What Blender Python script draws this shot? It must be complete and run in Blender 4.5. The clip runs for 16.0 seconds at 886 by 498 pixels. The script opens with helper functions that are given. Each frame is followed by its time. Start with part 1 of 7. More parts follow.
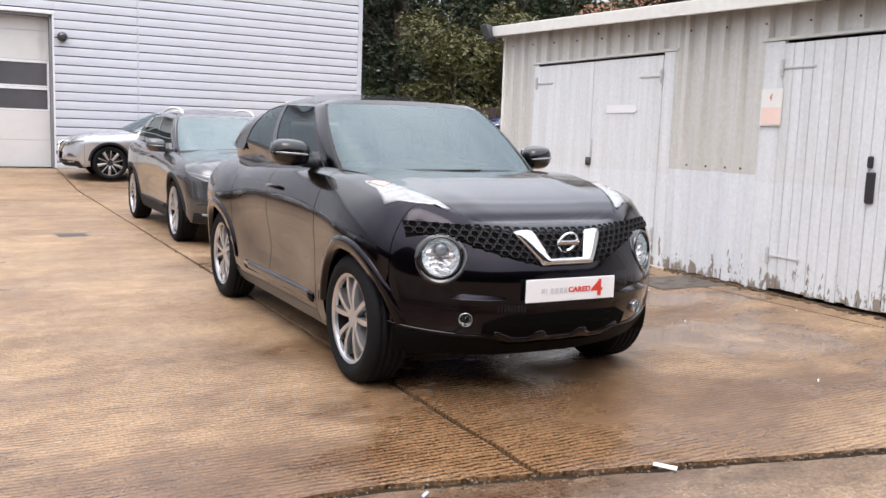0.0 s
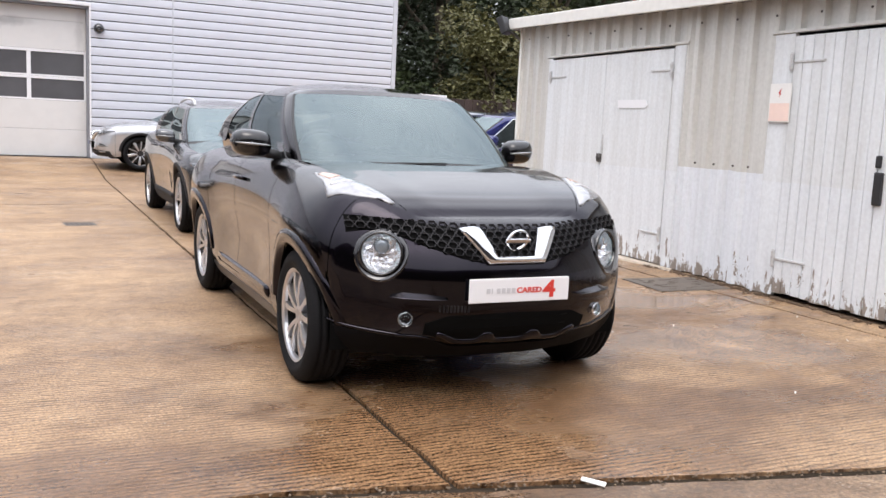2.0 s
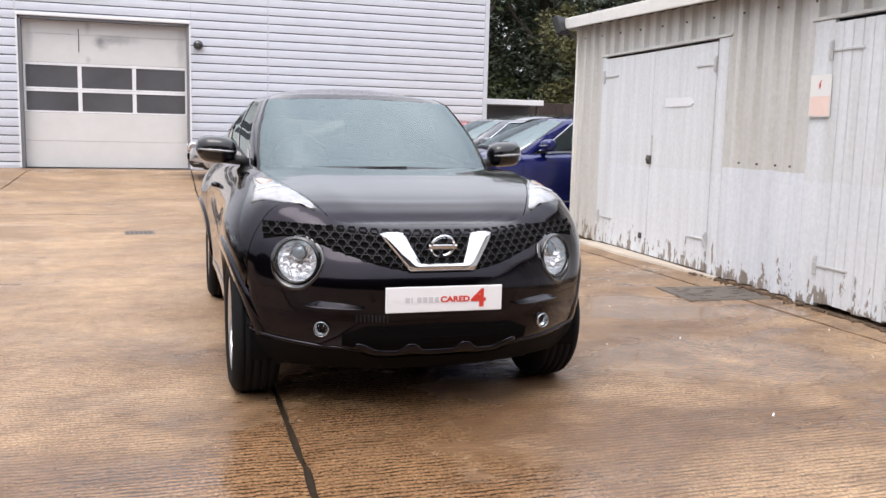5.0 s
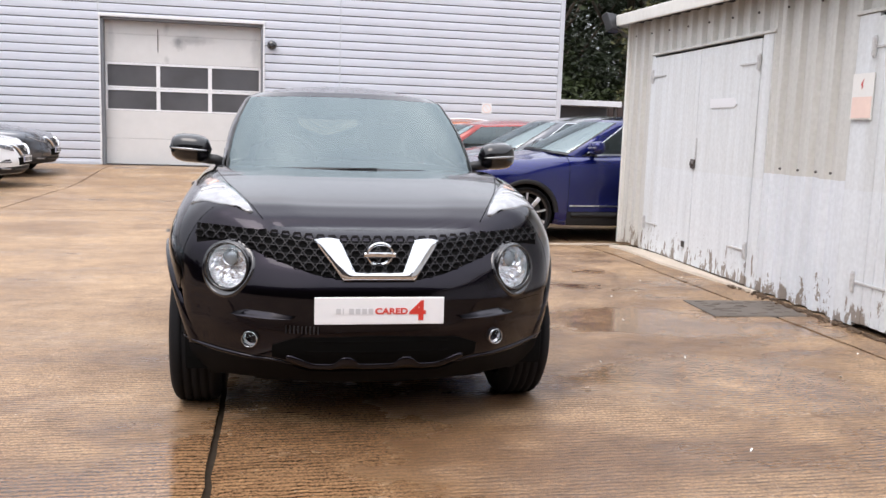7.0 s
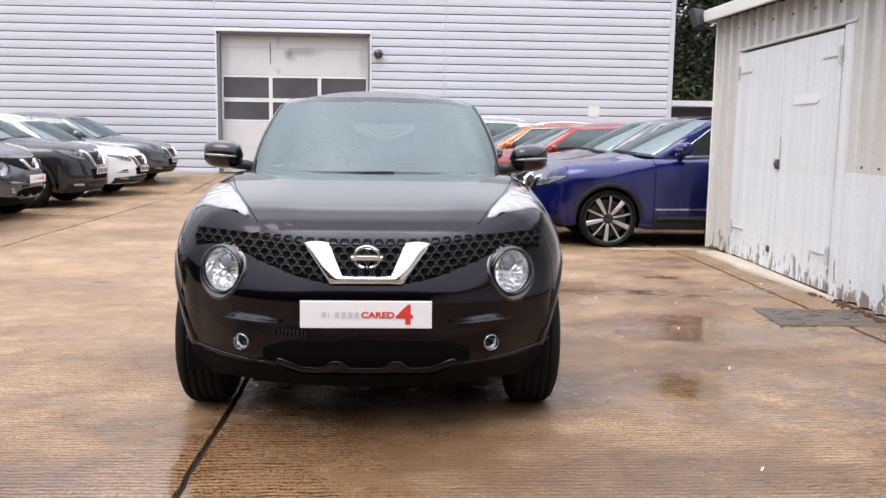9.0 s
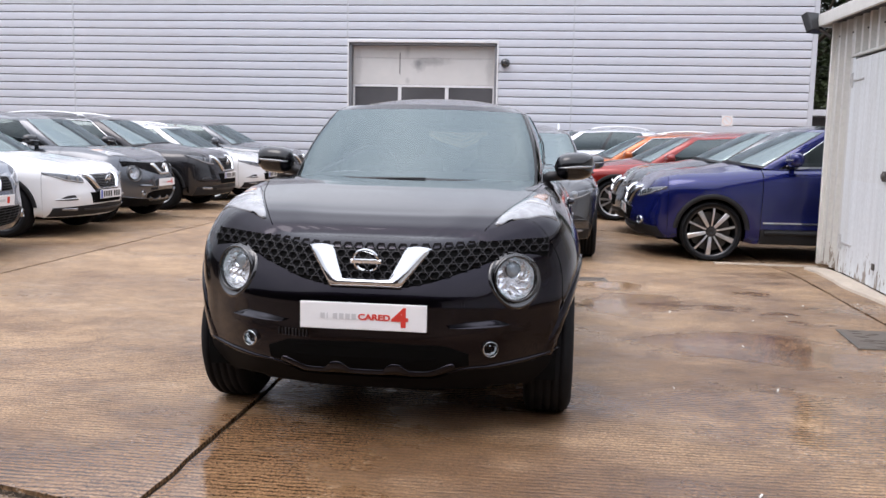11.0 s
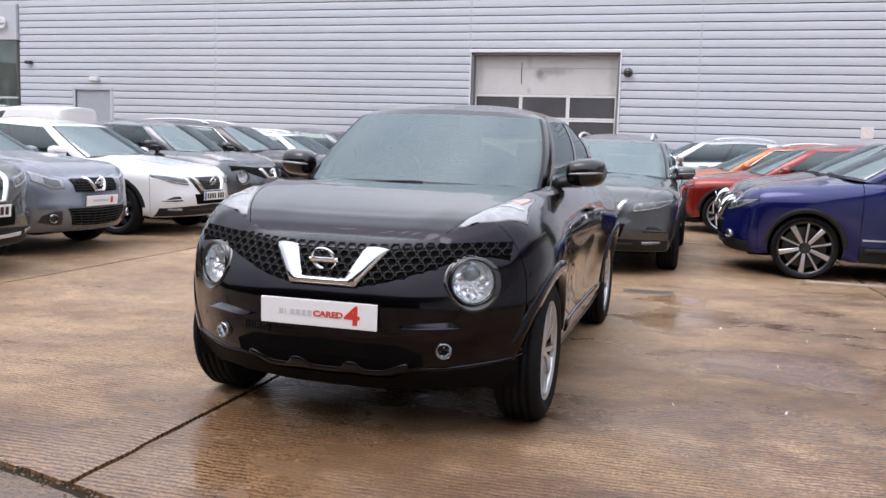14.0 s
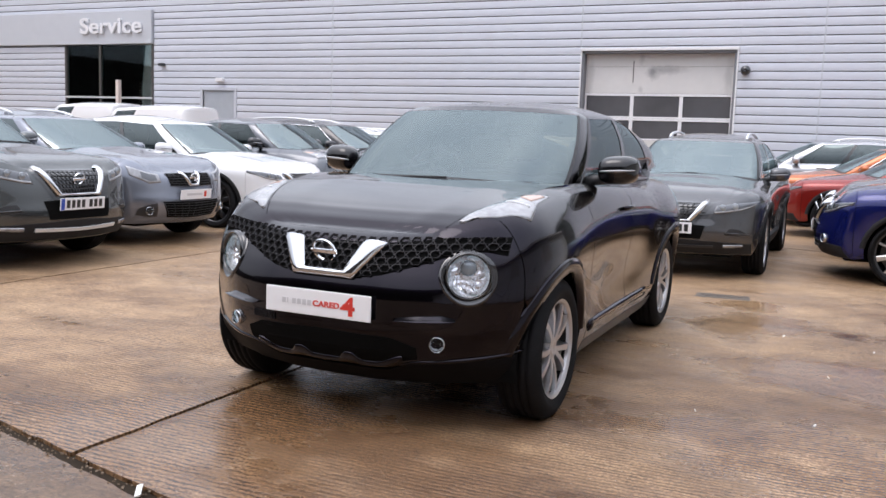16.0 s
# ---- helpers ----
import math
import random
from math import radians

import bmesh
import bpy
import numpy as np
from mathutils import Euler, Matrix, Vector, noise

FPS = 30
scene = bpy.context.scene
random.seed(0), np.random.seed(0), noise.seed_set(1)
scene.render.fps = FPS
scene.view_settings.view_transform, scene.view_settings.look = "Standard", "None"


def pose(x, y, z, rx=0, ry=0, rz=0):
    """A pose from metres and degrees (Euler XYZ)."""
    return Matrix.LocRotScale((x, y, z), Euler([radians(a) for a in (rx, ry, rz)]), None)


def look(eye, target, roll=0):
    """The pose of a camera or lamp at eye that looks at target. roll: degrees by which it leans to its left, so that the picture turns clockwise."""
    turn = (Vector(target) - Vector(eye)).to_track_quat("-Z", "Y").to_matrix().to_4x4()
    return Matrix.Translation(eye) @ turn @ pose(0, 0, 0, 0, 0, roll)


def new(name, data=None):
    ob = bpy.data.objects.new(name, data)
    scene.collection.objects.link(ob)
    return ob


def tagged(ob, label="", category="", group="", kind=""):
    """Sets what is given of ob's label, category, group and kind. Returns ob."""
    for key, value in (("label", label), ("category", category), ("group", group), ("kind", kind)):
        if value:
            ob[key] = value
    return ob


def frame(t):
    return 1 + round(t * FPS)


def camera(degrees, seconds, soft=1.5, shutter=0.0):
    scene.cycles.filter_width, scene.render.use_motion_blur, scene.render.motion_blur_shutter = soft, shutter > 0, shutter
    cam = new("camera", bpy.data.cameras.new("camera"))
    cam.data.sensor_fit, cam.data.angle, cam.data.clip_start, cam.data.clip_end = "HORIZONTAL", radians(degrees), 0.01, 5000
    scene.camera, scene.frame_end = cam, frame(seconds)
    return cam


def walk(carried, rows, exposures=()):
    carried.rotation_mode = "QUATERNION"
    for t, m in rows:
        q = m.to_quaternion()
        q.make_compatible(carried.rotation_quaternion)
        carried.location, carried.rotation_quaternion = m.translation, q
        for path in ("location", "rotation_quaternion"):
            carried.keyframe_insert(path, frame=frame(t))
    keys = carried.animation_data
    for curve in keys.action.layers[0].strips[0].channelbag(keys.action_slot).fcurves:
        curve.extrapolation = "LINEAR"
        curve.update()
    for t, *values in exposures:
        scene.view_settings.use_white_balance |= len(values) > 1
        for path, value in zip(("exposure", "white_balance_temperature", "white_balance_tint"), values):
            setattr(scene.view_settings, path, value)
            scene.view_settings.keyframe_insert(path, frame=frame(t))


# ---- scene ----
cam = camera(53.3, 16.0)
PATH = [
    (0, (0.085, 0.022, 1.295), (1.04, 1.76, 1.037), 2.0),
    (0.5, (0.125, -0.049, 1.304), (1.091, 1.682, 1.037), 2.0),
    (1, (0.326, -0.143, 1.309), (1.217, 1.626, 1.035), 2.0),
    (1.5, (0.449, -0.172, 1.3), (1.317, 1.607, 1.015), 2.3),
    (2, (0.619, -0.034, 1.293), (1.474, 1.754, 1.021), 2.7),
    (2.5, (0.751, 0.015, 1.307), (1.584, 1.812, 1.025), 2.8),
    (3, (0.92, -0.041, 1.303), (1.714, 1.772, 1.017), 2.4),
    (3.5, (1.124, -0.172, 1.316), (1.823, 1.683, 1.054), 2.0),
    (4, (1.249, -0.17, 1.298), (1.929, 1.693, 1.039), 1.6),
    (6.5, (2.108, -0.172, 1.291), (2.515, 1.767, 1.018), 1.5),
    (7, (2.254, -0.06, 1.307), (2.636, 1.884, 1.038), 1.9),
    (7.5, (2.371, -0.024, 1.31), (2.695, 1.933, 1.053), 3.0),
    (8, (2.559, -0.092, 1.308), (2.789, 1.878, 1.047), 2.0),
    (10.5, (3.224, 0.02, 1.29), (3.105, 2.0, 1.031), 1.3),
    (11, (3.43, -0.054, 1.298), (3.197, 1.917, 1.05), 1.2),
    (11.5, (3.531, -0.011, 1.281), (3.248, 1.954, 1.038), 1.7),
    (12, (3.64, 0.11, 1.286), (3.289, 2.062, 1.034), 1.1),
    (12.5, (3.733, 0.177, 1.288), (3.338, 2.12, 1.03), 2.4),
    (13, (3.929, 0.103, 1.287), (3.477, 2.036, 1.042), 2.0),
    (13.5, (4.121, 0.072, 1.298), (3.591, 1.984, 1.051), 1.5),
    (14, (4.217, 0.087, 1.281), (3.657, 1.993, 1.049), 1.8),
    (14.5, (4.321, 0.198, 1.277), (3.712, 2.089, 1.047), 1.8),
    (15, (4.401, 0.292, 1.281), (3.71, 2.153, 1.035), 2.2),
    (15.5, (4.544, 0.295, 1.268), (3.812, 2.14, 1.022), 2.8),
    (16, (4.74, 0.262, 1.276), (3.912, 2.067, 1.035), 2.1),
]
walk(cam, [(t, look(eye, target, roll)) for t, eye, target, roll in PATH],
     exposures=[(0.0, 0.54, 6500, 14), (8.0, 0.52, 6500, 14), (10.5, 0.42, 6350, 15), (11.3, 0.22, 6280, 15), (16.0, 0.24, 6280, 15)])

# ---- light ----
world = bpy.data.worlds.new("world")
scene.world = world
world.use_nodes = True
wn = world.node_tree
sky = wn.nodes.new("ShaderNodeTexSky")
sky.sky_type = "NISHITA"
sky.sun_disc = False
sky.sun_elevation, sky.sun_rotation = radians(62), radians(218)
sky.air_density, sky.dust_density, sky.ozone_density = 1.0, 6.0, 1.0
# an overcast sky: the blue of the clear sky is mixed with the pale grey of a cloud layer
cloud = wn.nodes.new("ShaderNodeTexNoise")
cloud.inputs["Scale"].default_value, cloud.inputs["Detail"].default_value = 2.2, 5.0
cloud_ramp = wn.nodes.new("ShaderNodeValToRGB")
cloud_ramp.color_ramp.elements[0].position, cloud_ramp.color_ramp.elements[1].position = 0.35, 0.7
cloud_ramp.color_ramp.elements[0].color, cloud_ramp.color_ramp.elements[1].color = (7.0, 7.5, 8.2, 1), (10.0, 10.3, 10.6, 1)
mixed = wn.nodes.new("ShaderNodeMix")
mixed.data_type = "RGBA"
mixed.inputs["Factor"].default_value = 0.85
wn.links.new(cloud.outputs["Fac"], cloud_ramp.inputs["Fac"])
wn.links.new(sky.outputs["Color"], mixed.inputs["A"])
wn.links.new(cloud_ramp.outputs["Color"], mixed.inputs["B"])
# under a cloud layer the zenith is about three times as bright as the horizon
way = wn.nodes.new("ShaderNodeTexCoord")
split = wn.nodes.new("ShaderNodeSeparateXYZ")
gain = wn.nodes.new("ShaderNodeMath")
gain.operation, gain.use_clamp = "MULTIPLY_ADD", False
gain.inputs[1].default_value, gain.inputs[2].default_value = 1.85, 0.30
domed = wn.nodes.new("ShaderNodeMix")
domed.data_type, domed.blend_type = "RGBA", "MULTIPLY"
domed.inputs["Factor"].default_value = 1
wn.links.new(way.outputs["Generated"], split.inputs[0])
wn.links.new(split.outputs["Z"], gain.inputs[0])
wn.links.new(mixed.outputs["Result"], domed.inputs["A"])
wn.links.new(gain.outputs[0], domed.inputs["B"])
wn.links.new(domed.outputs["Result"], wn.nodes["Background"].inputs["Color"])
wn.nodes["Background"].inputs["Strength"].default_value = 0.121
sun = new("sun", bpy.data.lights.new("sun", "SUN"))
sun.data.energy, sun.data.angle, sun.data.color = 0.9, radians(35), (1.0, 0.97, 0.92)
sun.matrix_world = look((-5.5, -7, 17), (0, 0, 0))


# ---- materials ----
def material(name, colour, rough=0.5, metal=0.0, coat=0.0, grain=0.0, scale=8.0, bump=0.0, spec=0.5, big=0.0, big_scale=0.7, coat_rough=0.03, per_object=0.0):
    """A surface with colour variation at two scales (grain, big) and fine relief."""
    m = bpy.data.materials.new(name)
    m.use_nodes = True
    t = m.node_tree
    b = t.nodes["Principled BSDF"]
    b.inputs["Base Color"].default_value = (*colour, 1)
    b.inputs["Roughness"].default_value = rough
    b.inputs["Metallic"].default_value = metal
    b.inputs["Coat Weight"].default_value = coat
    b.inputs["Coat Roughness"].default_value = coat_rough
    b.inputs["Specular IOR Level"].default_value = spec
    if grain or bump or big or per_object:
        co = t.nodes.new("ShaderNodeTexCoord").outputs["Object"]
        fine = t.nodes.new("ShaderNodeTexNoise")
        fine.inputs["Scale"].default_value, fine.inputs["Detail"].default_value = scale, 6
        t.links.new(co, fine.inputs["Vector"])
        value = combine(t, "ADD", combine(t, "MULTIPLY", combine(t, "SUBTRACT", fine.outputs["Fac"], 0.5), 2 * grain), 1.0)
        if big:
            wide = t.nodes.new("ShaderNodeTexNoise")
            wide.inputs["Scale"].default_value, wide.inputs["Detail"].default_value = big_scale, 4
            t.links.new(co, wide.inputs["Vector"])
            value = combine(t, "ADD", value, combine(t, "MULTIPLY", combine(t, "SUBTRACT", wide.outputs["Fac"], 0.5), 2 * big))
        if per_object:
            info = t.nodes.new("ShaderNodeObjectInfo")
            value = combine(t, "ADD", value, combine(t, "MULTIPLY", combine(t, "SUBTRACT", info.outputs["Random"], 0.5), 2 * per_object))
        tint = t.nodes.new("ShaderNodeMix")
        tint.data_type, tint.blend_type = "RGBA", "MULTIPLY"
        tint.inputs["Factor"].default_value = 1
        tint.inputs["A"].default_value = (*colour, 1)
        t.links.new(value, tint.inputs["B"])
        t.links.new(tint.outputs["Result"], b.inputs["Base Color"])
        if bump:
            relief = t.nodes.new("ShaderNodeBump")
            relief.inputs["Strength"].default_value, relief.inputs["Distance"].default_value = bump, 0.004
            t.links.new(fine.outputs["Fac"], relief.inputs["Height"])
            t.links.new(relief.outputs["Normal"], b.inputs["Normal"])
    return m


def combine(t, operation, a, b):
    node = t.nodes.new("ShaderNodeMath")
    node.operation = operation
    for value, socket in ((a, node.inputs[0]), (b, node.inputs[1])):
        if isinstance(value, (int, float)):
            socket.default_value = value
        else:
            t.links.new(value, socket)
    return node.outputs[0]


def ramp(t, value, stops):
    node = t.nodes.new("ShaderNodeValToRGB")
    while len(node.color_ramp.elements) < len(stops):
        node.color_ramp.elements.new(0.5)
    for element, (place, colour) in zip(node.color_ramp.elements, stops):
        element.position = place
        element.color = (*colour, 1) if len(colour) == 3 else colour
    t.links.new(value, node.inputs["Fac"])
    return node.outputs["Color"]


def noise_of(t, co, scale, detail=5, stretch=(1, 1, 1), rough=0.5):
    mapping = t.nodes.new("ShaderNodeMapping")
    mapping.inputs["Scale"].default_value = stretch
    t.links.new(co, mapping.inputs["Vector"])
    node = t.nodes.new("ShaderNodeTexNoise")
    node.inputs["Scale"].default_value, node.inputs["Detail"].default_value, node.inputs["Roughness"].default_value = scale, detail, rough
    t.links.new(mapping.outputs["Vector"], node.inputs["Vector"])
    return node.outputs["Fac"]


def blend(t, fac, a, b, kind="MIX"):
    node = t.nodes.new("ShaderNodeMix")
    node.data_type, node.blend_type = "RGBA", kind
    for value, key in ((fac, "Factor"), (a, "A"), (b, "B")):
        if isinstance(value, (int, float)):
            node.inputs[key].default_value = value
        elif isinstance(value, tuple):
            node.inputs[key].default_value = (*value, 1)
        else:
            t.links.new(value, node.inputs[key])
    return node.outputs["Result"]


def concrete(name, pale, dark, tined=1.0, wet=1.0):
    """Old brown yard concrete: stained, damp, with the tine marks of its laying running along x, and pale grit."""
    m = bpy.data.materials.new(name)
    m.use_nodes = True
    t = m.node_tree
    b = t.nodes["Principled BSDF"]
    co = t.nodes.new("ShaderNodeNewGeometry").outputs["Position"]
    wide = noise_of(t, co, 0.6, 10, (1, 1.3, 1), 0.72)
    mid = noise_of(t, co, 4.0, 10, (1, 1.3, 1), 0.85)
    fine = noise_of(t, co, 70, 5, (1, 1, 1), 0.75)
    worn = noise_of(t, co, 0.8, 6, (1, 1.3, 1), 0.7)
    grit = noise_of(t, co, 62, 2)
    pits = noise_of(t, co, 38, 3, (1, 1.6, 1), 0.6)
    broken = noise_of(t, co, 1.0, 5, (8, 48, 1), 0.78)
    wave = t.nodes.new("ShaderNodeTexWave")
    wave.wave_type, wave.bands_direction = "BANDS", "Y"
    wave.inputs["Scale"].default_value, wave.inputs["Distortion"].default_value = 10.0, 5.5
    wave.inputs["Detail"].default_value, wave.inputs["Detail Scale"].default_value, wave.inputs["Detail Roughness"].default_value = 5.0, 0.9, 0.7
    t.links.new(co, wave.inputs["Vector"])
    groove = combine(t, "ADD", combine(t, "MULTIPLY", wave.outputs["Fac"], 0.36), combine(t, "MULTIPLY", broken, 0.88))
    base = blend(t, ramp(t, wide, ((0.36, (0, 0, 0)), (0.64, (1, 1, 1)))), dark, pale)
    base = blend(t, 0.85, base, ramp(t, mid, ((0.32, (0.50, 0.45, 0.42)), (0.5, (0.96, 0.95, 0.94)), (0.70, (1.28, 1.28, 1.26)))), "MULTIPLY")
    lines = combine(t, "MULTIPLY", ramp(t, worn, ((0.34, (0.30, 0.30, 0.30)), (0.54, (1, 1, 1)))), 1.0 * tined)
    base = blend(t, lines, base, ramp(t, groove, ((0.38, (0.24, 0.20, 0.17)), (0.54, (0.95, 0.95, 0.95)), (0.8, (1.32, 1.32, 1.32)))), "MULTIPLY")
    base = blend(t, 0.9, base, ramp(t, fine, ((0.36, (0.36, 0.33, 0.30)), (0.5, (0.97, 0.96, 0.95)), (0.64, (1.55, 1.53, 1.5)))), "MULTIPLY")
    base = blend(t, ramp(t, pits, ((0.28, (0.75, 0.75, 0.75)), (0.35, (0, 0, 0)))), base, (0.05, 0.035, 0.025))
    base = blend(t, ramp(t, grit, ((0.68, (0, 0, 0)), (0.73, (0.75, 0.75, 0.75)))), base, (0.56, 0.50, 0.42))
    info = t.nodes.new("ShaderNodeObjectInfo")
    slab = combine(t, "ADD", combine(t, "MULTIPLY", info.outputs["Random"], 0.14), 0.93)
    base = blend(t, 1.0, base, slab, "MULTIPLY")
    # damp ground left by the rain: uneven patches, darker and glossier than the rest
    damp_shade = combine(t, "MULTIPLY", combine(t, "SUBTRACT", noise_of(t, co, 1.1, 7, (1, 1.6, 1), 0.68), 0.5), 2.4)
    # patches under and before the car paint its shade into the ground colour
    for px, py, wide_x, wide_y, amount in ((2.2, 2.4, 4.6, 3.4, 0.55), (5.6, 6.2, 2.2, 3.4, 0.40), (2.85, 3.2, 1.2, 0.7, 0.55), (2.6, 4.6, 1.25, 1.6, 0.58), (1.1, 2.9, 1.3, 0.9, 0.45), (4.9, 5.6, 1.1, 1.5, 0.55), (2.6, 8.0, 1.6, 1.6, 0.5), (4.6, 3.2, 1.2, 0.7, 0.3), (5.3, 8.6, 0.8, 1.0, 0.4), (0.7, 3.0, 1.0, 0.8, 0.3), (-0.6, 5.2, 1.4, 1.5, 0.2)):
        apart = t.nodes.new("ShaderNodeVectorMath")
        apart.operation = "MULTIPLY_ADD"
        apart.inputs[1].default_value, apart.inputs[2].default_value = (1 / wide_x, 1 / wide_y, 0), (-px / wide_x, -py / wide_y, 0)
        t.links.new(co, apart.inputs[0])
        away = t.nodes.new("ShaderNodeVectorMath")
        away.operation = "LENGTH"
        t.links.new(apart.outputs["Vector"], away.inputs[0])
        near = combine(t, "MAXIMUM", combine(t, "SUBTRACT", 1.25, away.outputs["Value"]), 0.0)
        damp_shade = combine(t, "ADD", damp_shade, combine(t, "MULTIPLY", near, 0.75 * amount))
    damp_shade = ramp(t, damp_shade, ((0.24, (0, 0, 0)), (0.80, (1, 1, 1))))
    base = blend(t, combine(t, "MULTIPLY", damp_shade, wet), base, blend(t, 1.0, base, (0.56, 0.49, 0.44), "MULTIPLY"))
    t.links.new(base, b.inputs["Base Color"])
    pool = combine(t, "ADD", noise_of(t, co, 0.7, 5, (1, 1.5, 1), 0.6), combine(t, "MULTIPLY", damp_shade, 0.19))
    # shallow standing water in the hollows beside the car
    for px, py, wide_x, wide_y, amount in ((4.75, 5.6, 0.75, 0.42, 0.30), (4.55, 4.15, 0.70, 0.45, 0.26), (4.1, 7.3, 0.45, 0.8, 0.26), (4.0, 8.1, 0.4, 0.35, 0.28)):
        apart, away = t.nodes.new("ShaderNodeVectorMath"), t.nodes.new("ShaderNodeVectorMath")
        apart.operation, away.operation = "MULTIPLY_ADD", "LENGTH"
        apart.inputs[1].default_value, apart.inputs[2].default_value = (1 / wide_x, 1 / wide_y, 0), (-px / wide_x, -py / wide_y, 0)
        t.links.new(co, apart.inputs[0])
        t.links.new(apart.outputs["Vector"], away.inputs[0])
        pool = combine(t, "ADD", pool, combine(t, "MULTIPLY", combine(t, "MAXIMUM", combine(t, "SUBTRACT", 1.3, away.outputs["Value"]), 0.0), amount))
    calm = ramp(t, pool, ((0.56, (1, 1, 1)), (0.70, (0.40, 0.40, 0.40)), (0.80, (0.06, 0.06, 0.06))))
    gloss = ramp(t, pool, ((0.38, (0.58, 0.58, 0.58)), (0.52, (0.46, 0.46, 0.46)), (0.60, (0.34, 0.34, 0.34)), (0.70, (0.20, 0.20, 0.20)), (0.80, (0.03, 0.03, 0.03))))
    t.links.new(combine(t, "ADD", gloss, combine(t, "MULTIPLY", combine(t, "MULTIPLY", fine, calm), 0.16)), b.inputs["Roughness"])
    b.inputs["Specular IOR Level"].default_value = 0.55 * wet
    height = combine(t, "ADD", combine(t, "MULTIPLY", combine(t, "MULTIPLY", groove, lines), 1.5), combine(t, "MULTIPLY", fine, 0.55))
    relief = t.nodes.new("ShaderNodeBump")
    relief.inputs["Distance"].default_value = 0.005
    t.links.new(combine(t, "MULTIPLY", calm, 0.8), relief.inputs["Strength"])
    t.links.new(height, relief.inputs["Height"])
    t.links.new(relief.outputs["Normal"], b.inputs["Normal"])
    return m


def glass(name, tint, ior=1.5, rough=0.01):
    """Thin glass: a tinted clear body and a mirror sheen by its Fresnel curve."""
    m = bpy.data.materials.new(name)
    m.use_nodes = True
    t = m.node_tree
    out = t.nodes["Material Output"]
    clear, sheen, mix, fresnel = (t.nodes.new("ShaderNode" + k) for k in ("BsdfTransparent", "BsdfGlossy", "MixShader", "Fresnel"))
    clear.inputs["Color"].default_value = (*tint, 1)
    sheen.inputs["Roughness"].default_value = rough
    sheen.inputs["Color"].default_value = (0.82, 0.96, 0.98, 1)
    fresnel.inputs["IOR"].default_value = ior
    t.links.new(fresnel.outputs[0], mix.inputs[0])
    t.links.new(clear.outputs[0], mix.inputs[1])
    t.links.new(sheen.outputs[0], mix.inputs[2])
    t.links.new(mix.outputs[0], out.inputs["Surface"])
    return m


def painted_sheet(name, colour, white, line):
    """Weathered painted sheet: rain streaks, and a whiter coat brushed over its foot up to the height line."""
    m = bpy.data.materials.new(name)
    m.use_nodes = True
    t = m.node_tree
    b = t.nodes["Principled BSDF"]
    co = t.nodes.new("ShaderNodeNewGeometry").outputs["Position"]
    streak = noise_of(t, co, 1.0, 5, (6, 9, 0.5), 0.6)
    fine = noise_of(t, co, 30, 4)
    base = blend(t, 0.55, colour, ramp(t, streak, ((0.3, (0.80, 0.78, 0.74)), (0.6, (1.06, 1.06, 1.06)))), "MULTIPLY")
    sep = t.nodes.new("ShaderNodeSeparateXYZ")
    t.links.new(co, sep.inputs[0])
    edge = combine(t, "ADD", sep.outputs["Z"], combine(t, "MULTIPLY", combine(t, "SUBTRACT", noise_of(t, co, 5, 3), 0.5), 0.03))
    low = combine(t, "MULTIPLY", combine(t, "LESS_THAN", edge, line), combine(t, "LESS_THAN", sep.outputs["Y"], 9.0))
    coat = blend(t, 0.5, white, ramp(t, streak, ((0.3, (0.8, 0.8, 0.8)), (0.6, (1.05, 1.05, 1.05)))), "MULTIPLY")
    base = blend(t, combine(t, "MULTIPLY", low, 0.92), base, coat)
    # flaked paint and rust at the foot of the sheet
    flake = combine(t, "GREATER_THAN", combine(t, "SUBTRACT", noise_of(t, co, 14, 5, (1, 1, 0.35), 0.7), combine(t, "MULTIPLY", sep.outputs["Z"], 0.55)), 0.47)
    base = blend(t, combine(t, "MULTIPLY", flake, 0.85), base, (0.20, 0.15, 0.11))
    base = blend(t, 0.3, base, ramp(t, fine, ((0.3, (0.8, 0.8, 0.8)), (0.7, (1.15, 1.15, 1.15)))), "MULTIPLY")
    t.links.new(base, b.inputs["Base Color"])
    b.inputs["Roughness"].default_value = 0.62
    relief = t.nodes.new("ShaderNodeBump")
    relief.inputs["Strength"].default_value, relief.inputs["Distance"].default_value = 0.25, 0.004
    t.links.new(fine, relief.inputs["Height"])
    t.links.new(relief.outputs["Normal"], b.inputs["Normal"])
    return m


SLAB = concrete("yard_concrete", (0.390, 0.264, 0.154), (0.202, 0.125, 0.071))
APRON = concrete("rough_concrete", (0.31, 0.22, 0.14), (0.15, 0.10, 0.066), tined=0.25, wet=1.0)
EARTH = material("joint_filler", (0.032, 0.024, 0.017), 0.95, grain=0.4, scale=30, bump=0.4, spec=0.08)
PLINTH = material("plinth_concrete", (0.50, 0.43, 0.35), 0.75, grain=0.25, scale=25, bump=0.4, big=0.2, big_scale=2)
CLAD = material("silver_cladding", (0.68, 0.70, 0.765), 0.38, 0.25, grain=0.05, scale=3, big=0.06, big_scale=0.4)
CLAD_TRIM = material("silver_trim", (0.60, 0.62, 0.67), 0.4, 0.2, grain=0.05, scale=6)
# dark grey that puts the shade of the cladding grooves into the colour
SHADE_GREY = material("shade_grey", (0.12, 0.123, 0.135), 0.5, 0.2, grain=0.1, scale=10)
ROLLER = material("door_panel", (0.66, 0.65, 0.64), 0.45, grain=0.06, scale=5, big=0.08, big_scale=0.8)
REVEAL = material("door_reveal", (0.20, 0.205, 0.225), 0.6, grain=0.15, scale=8)


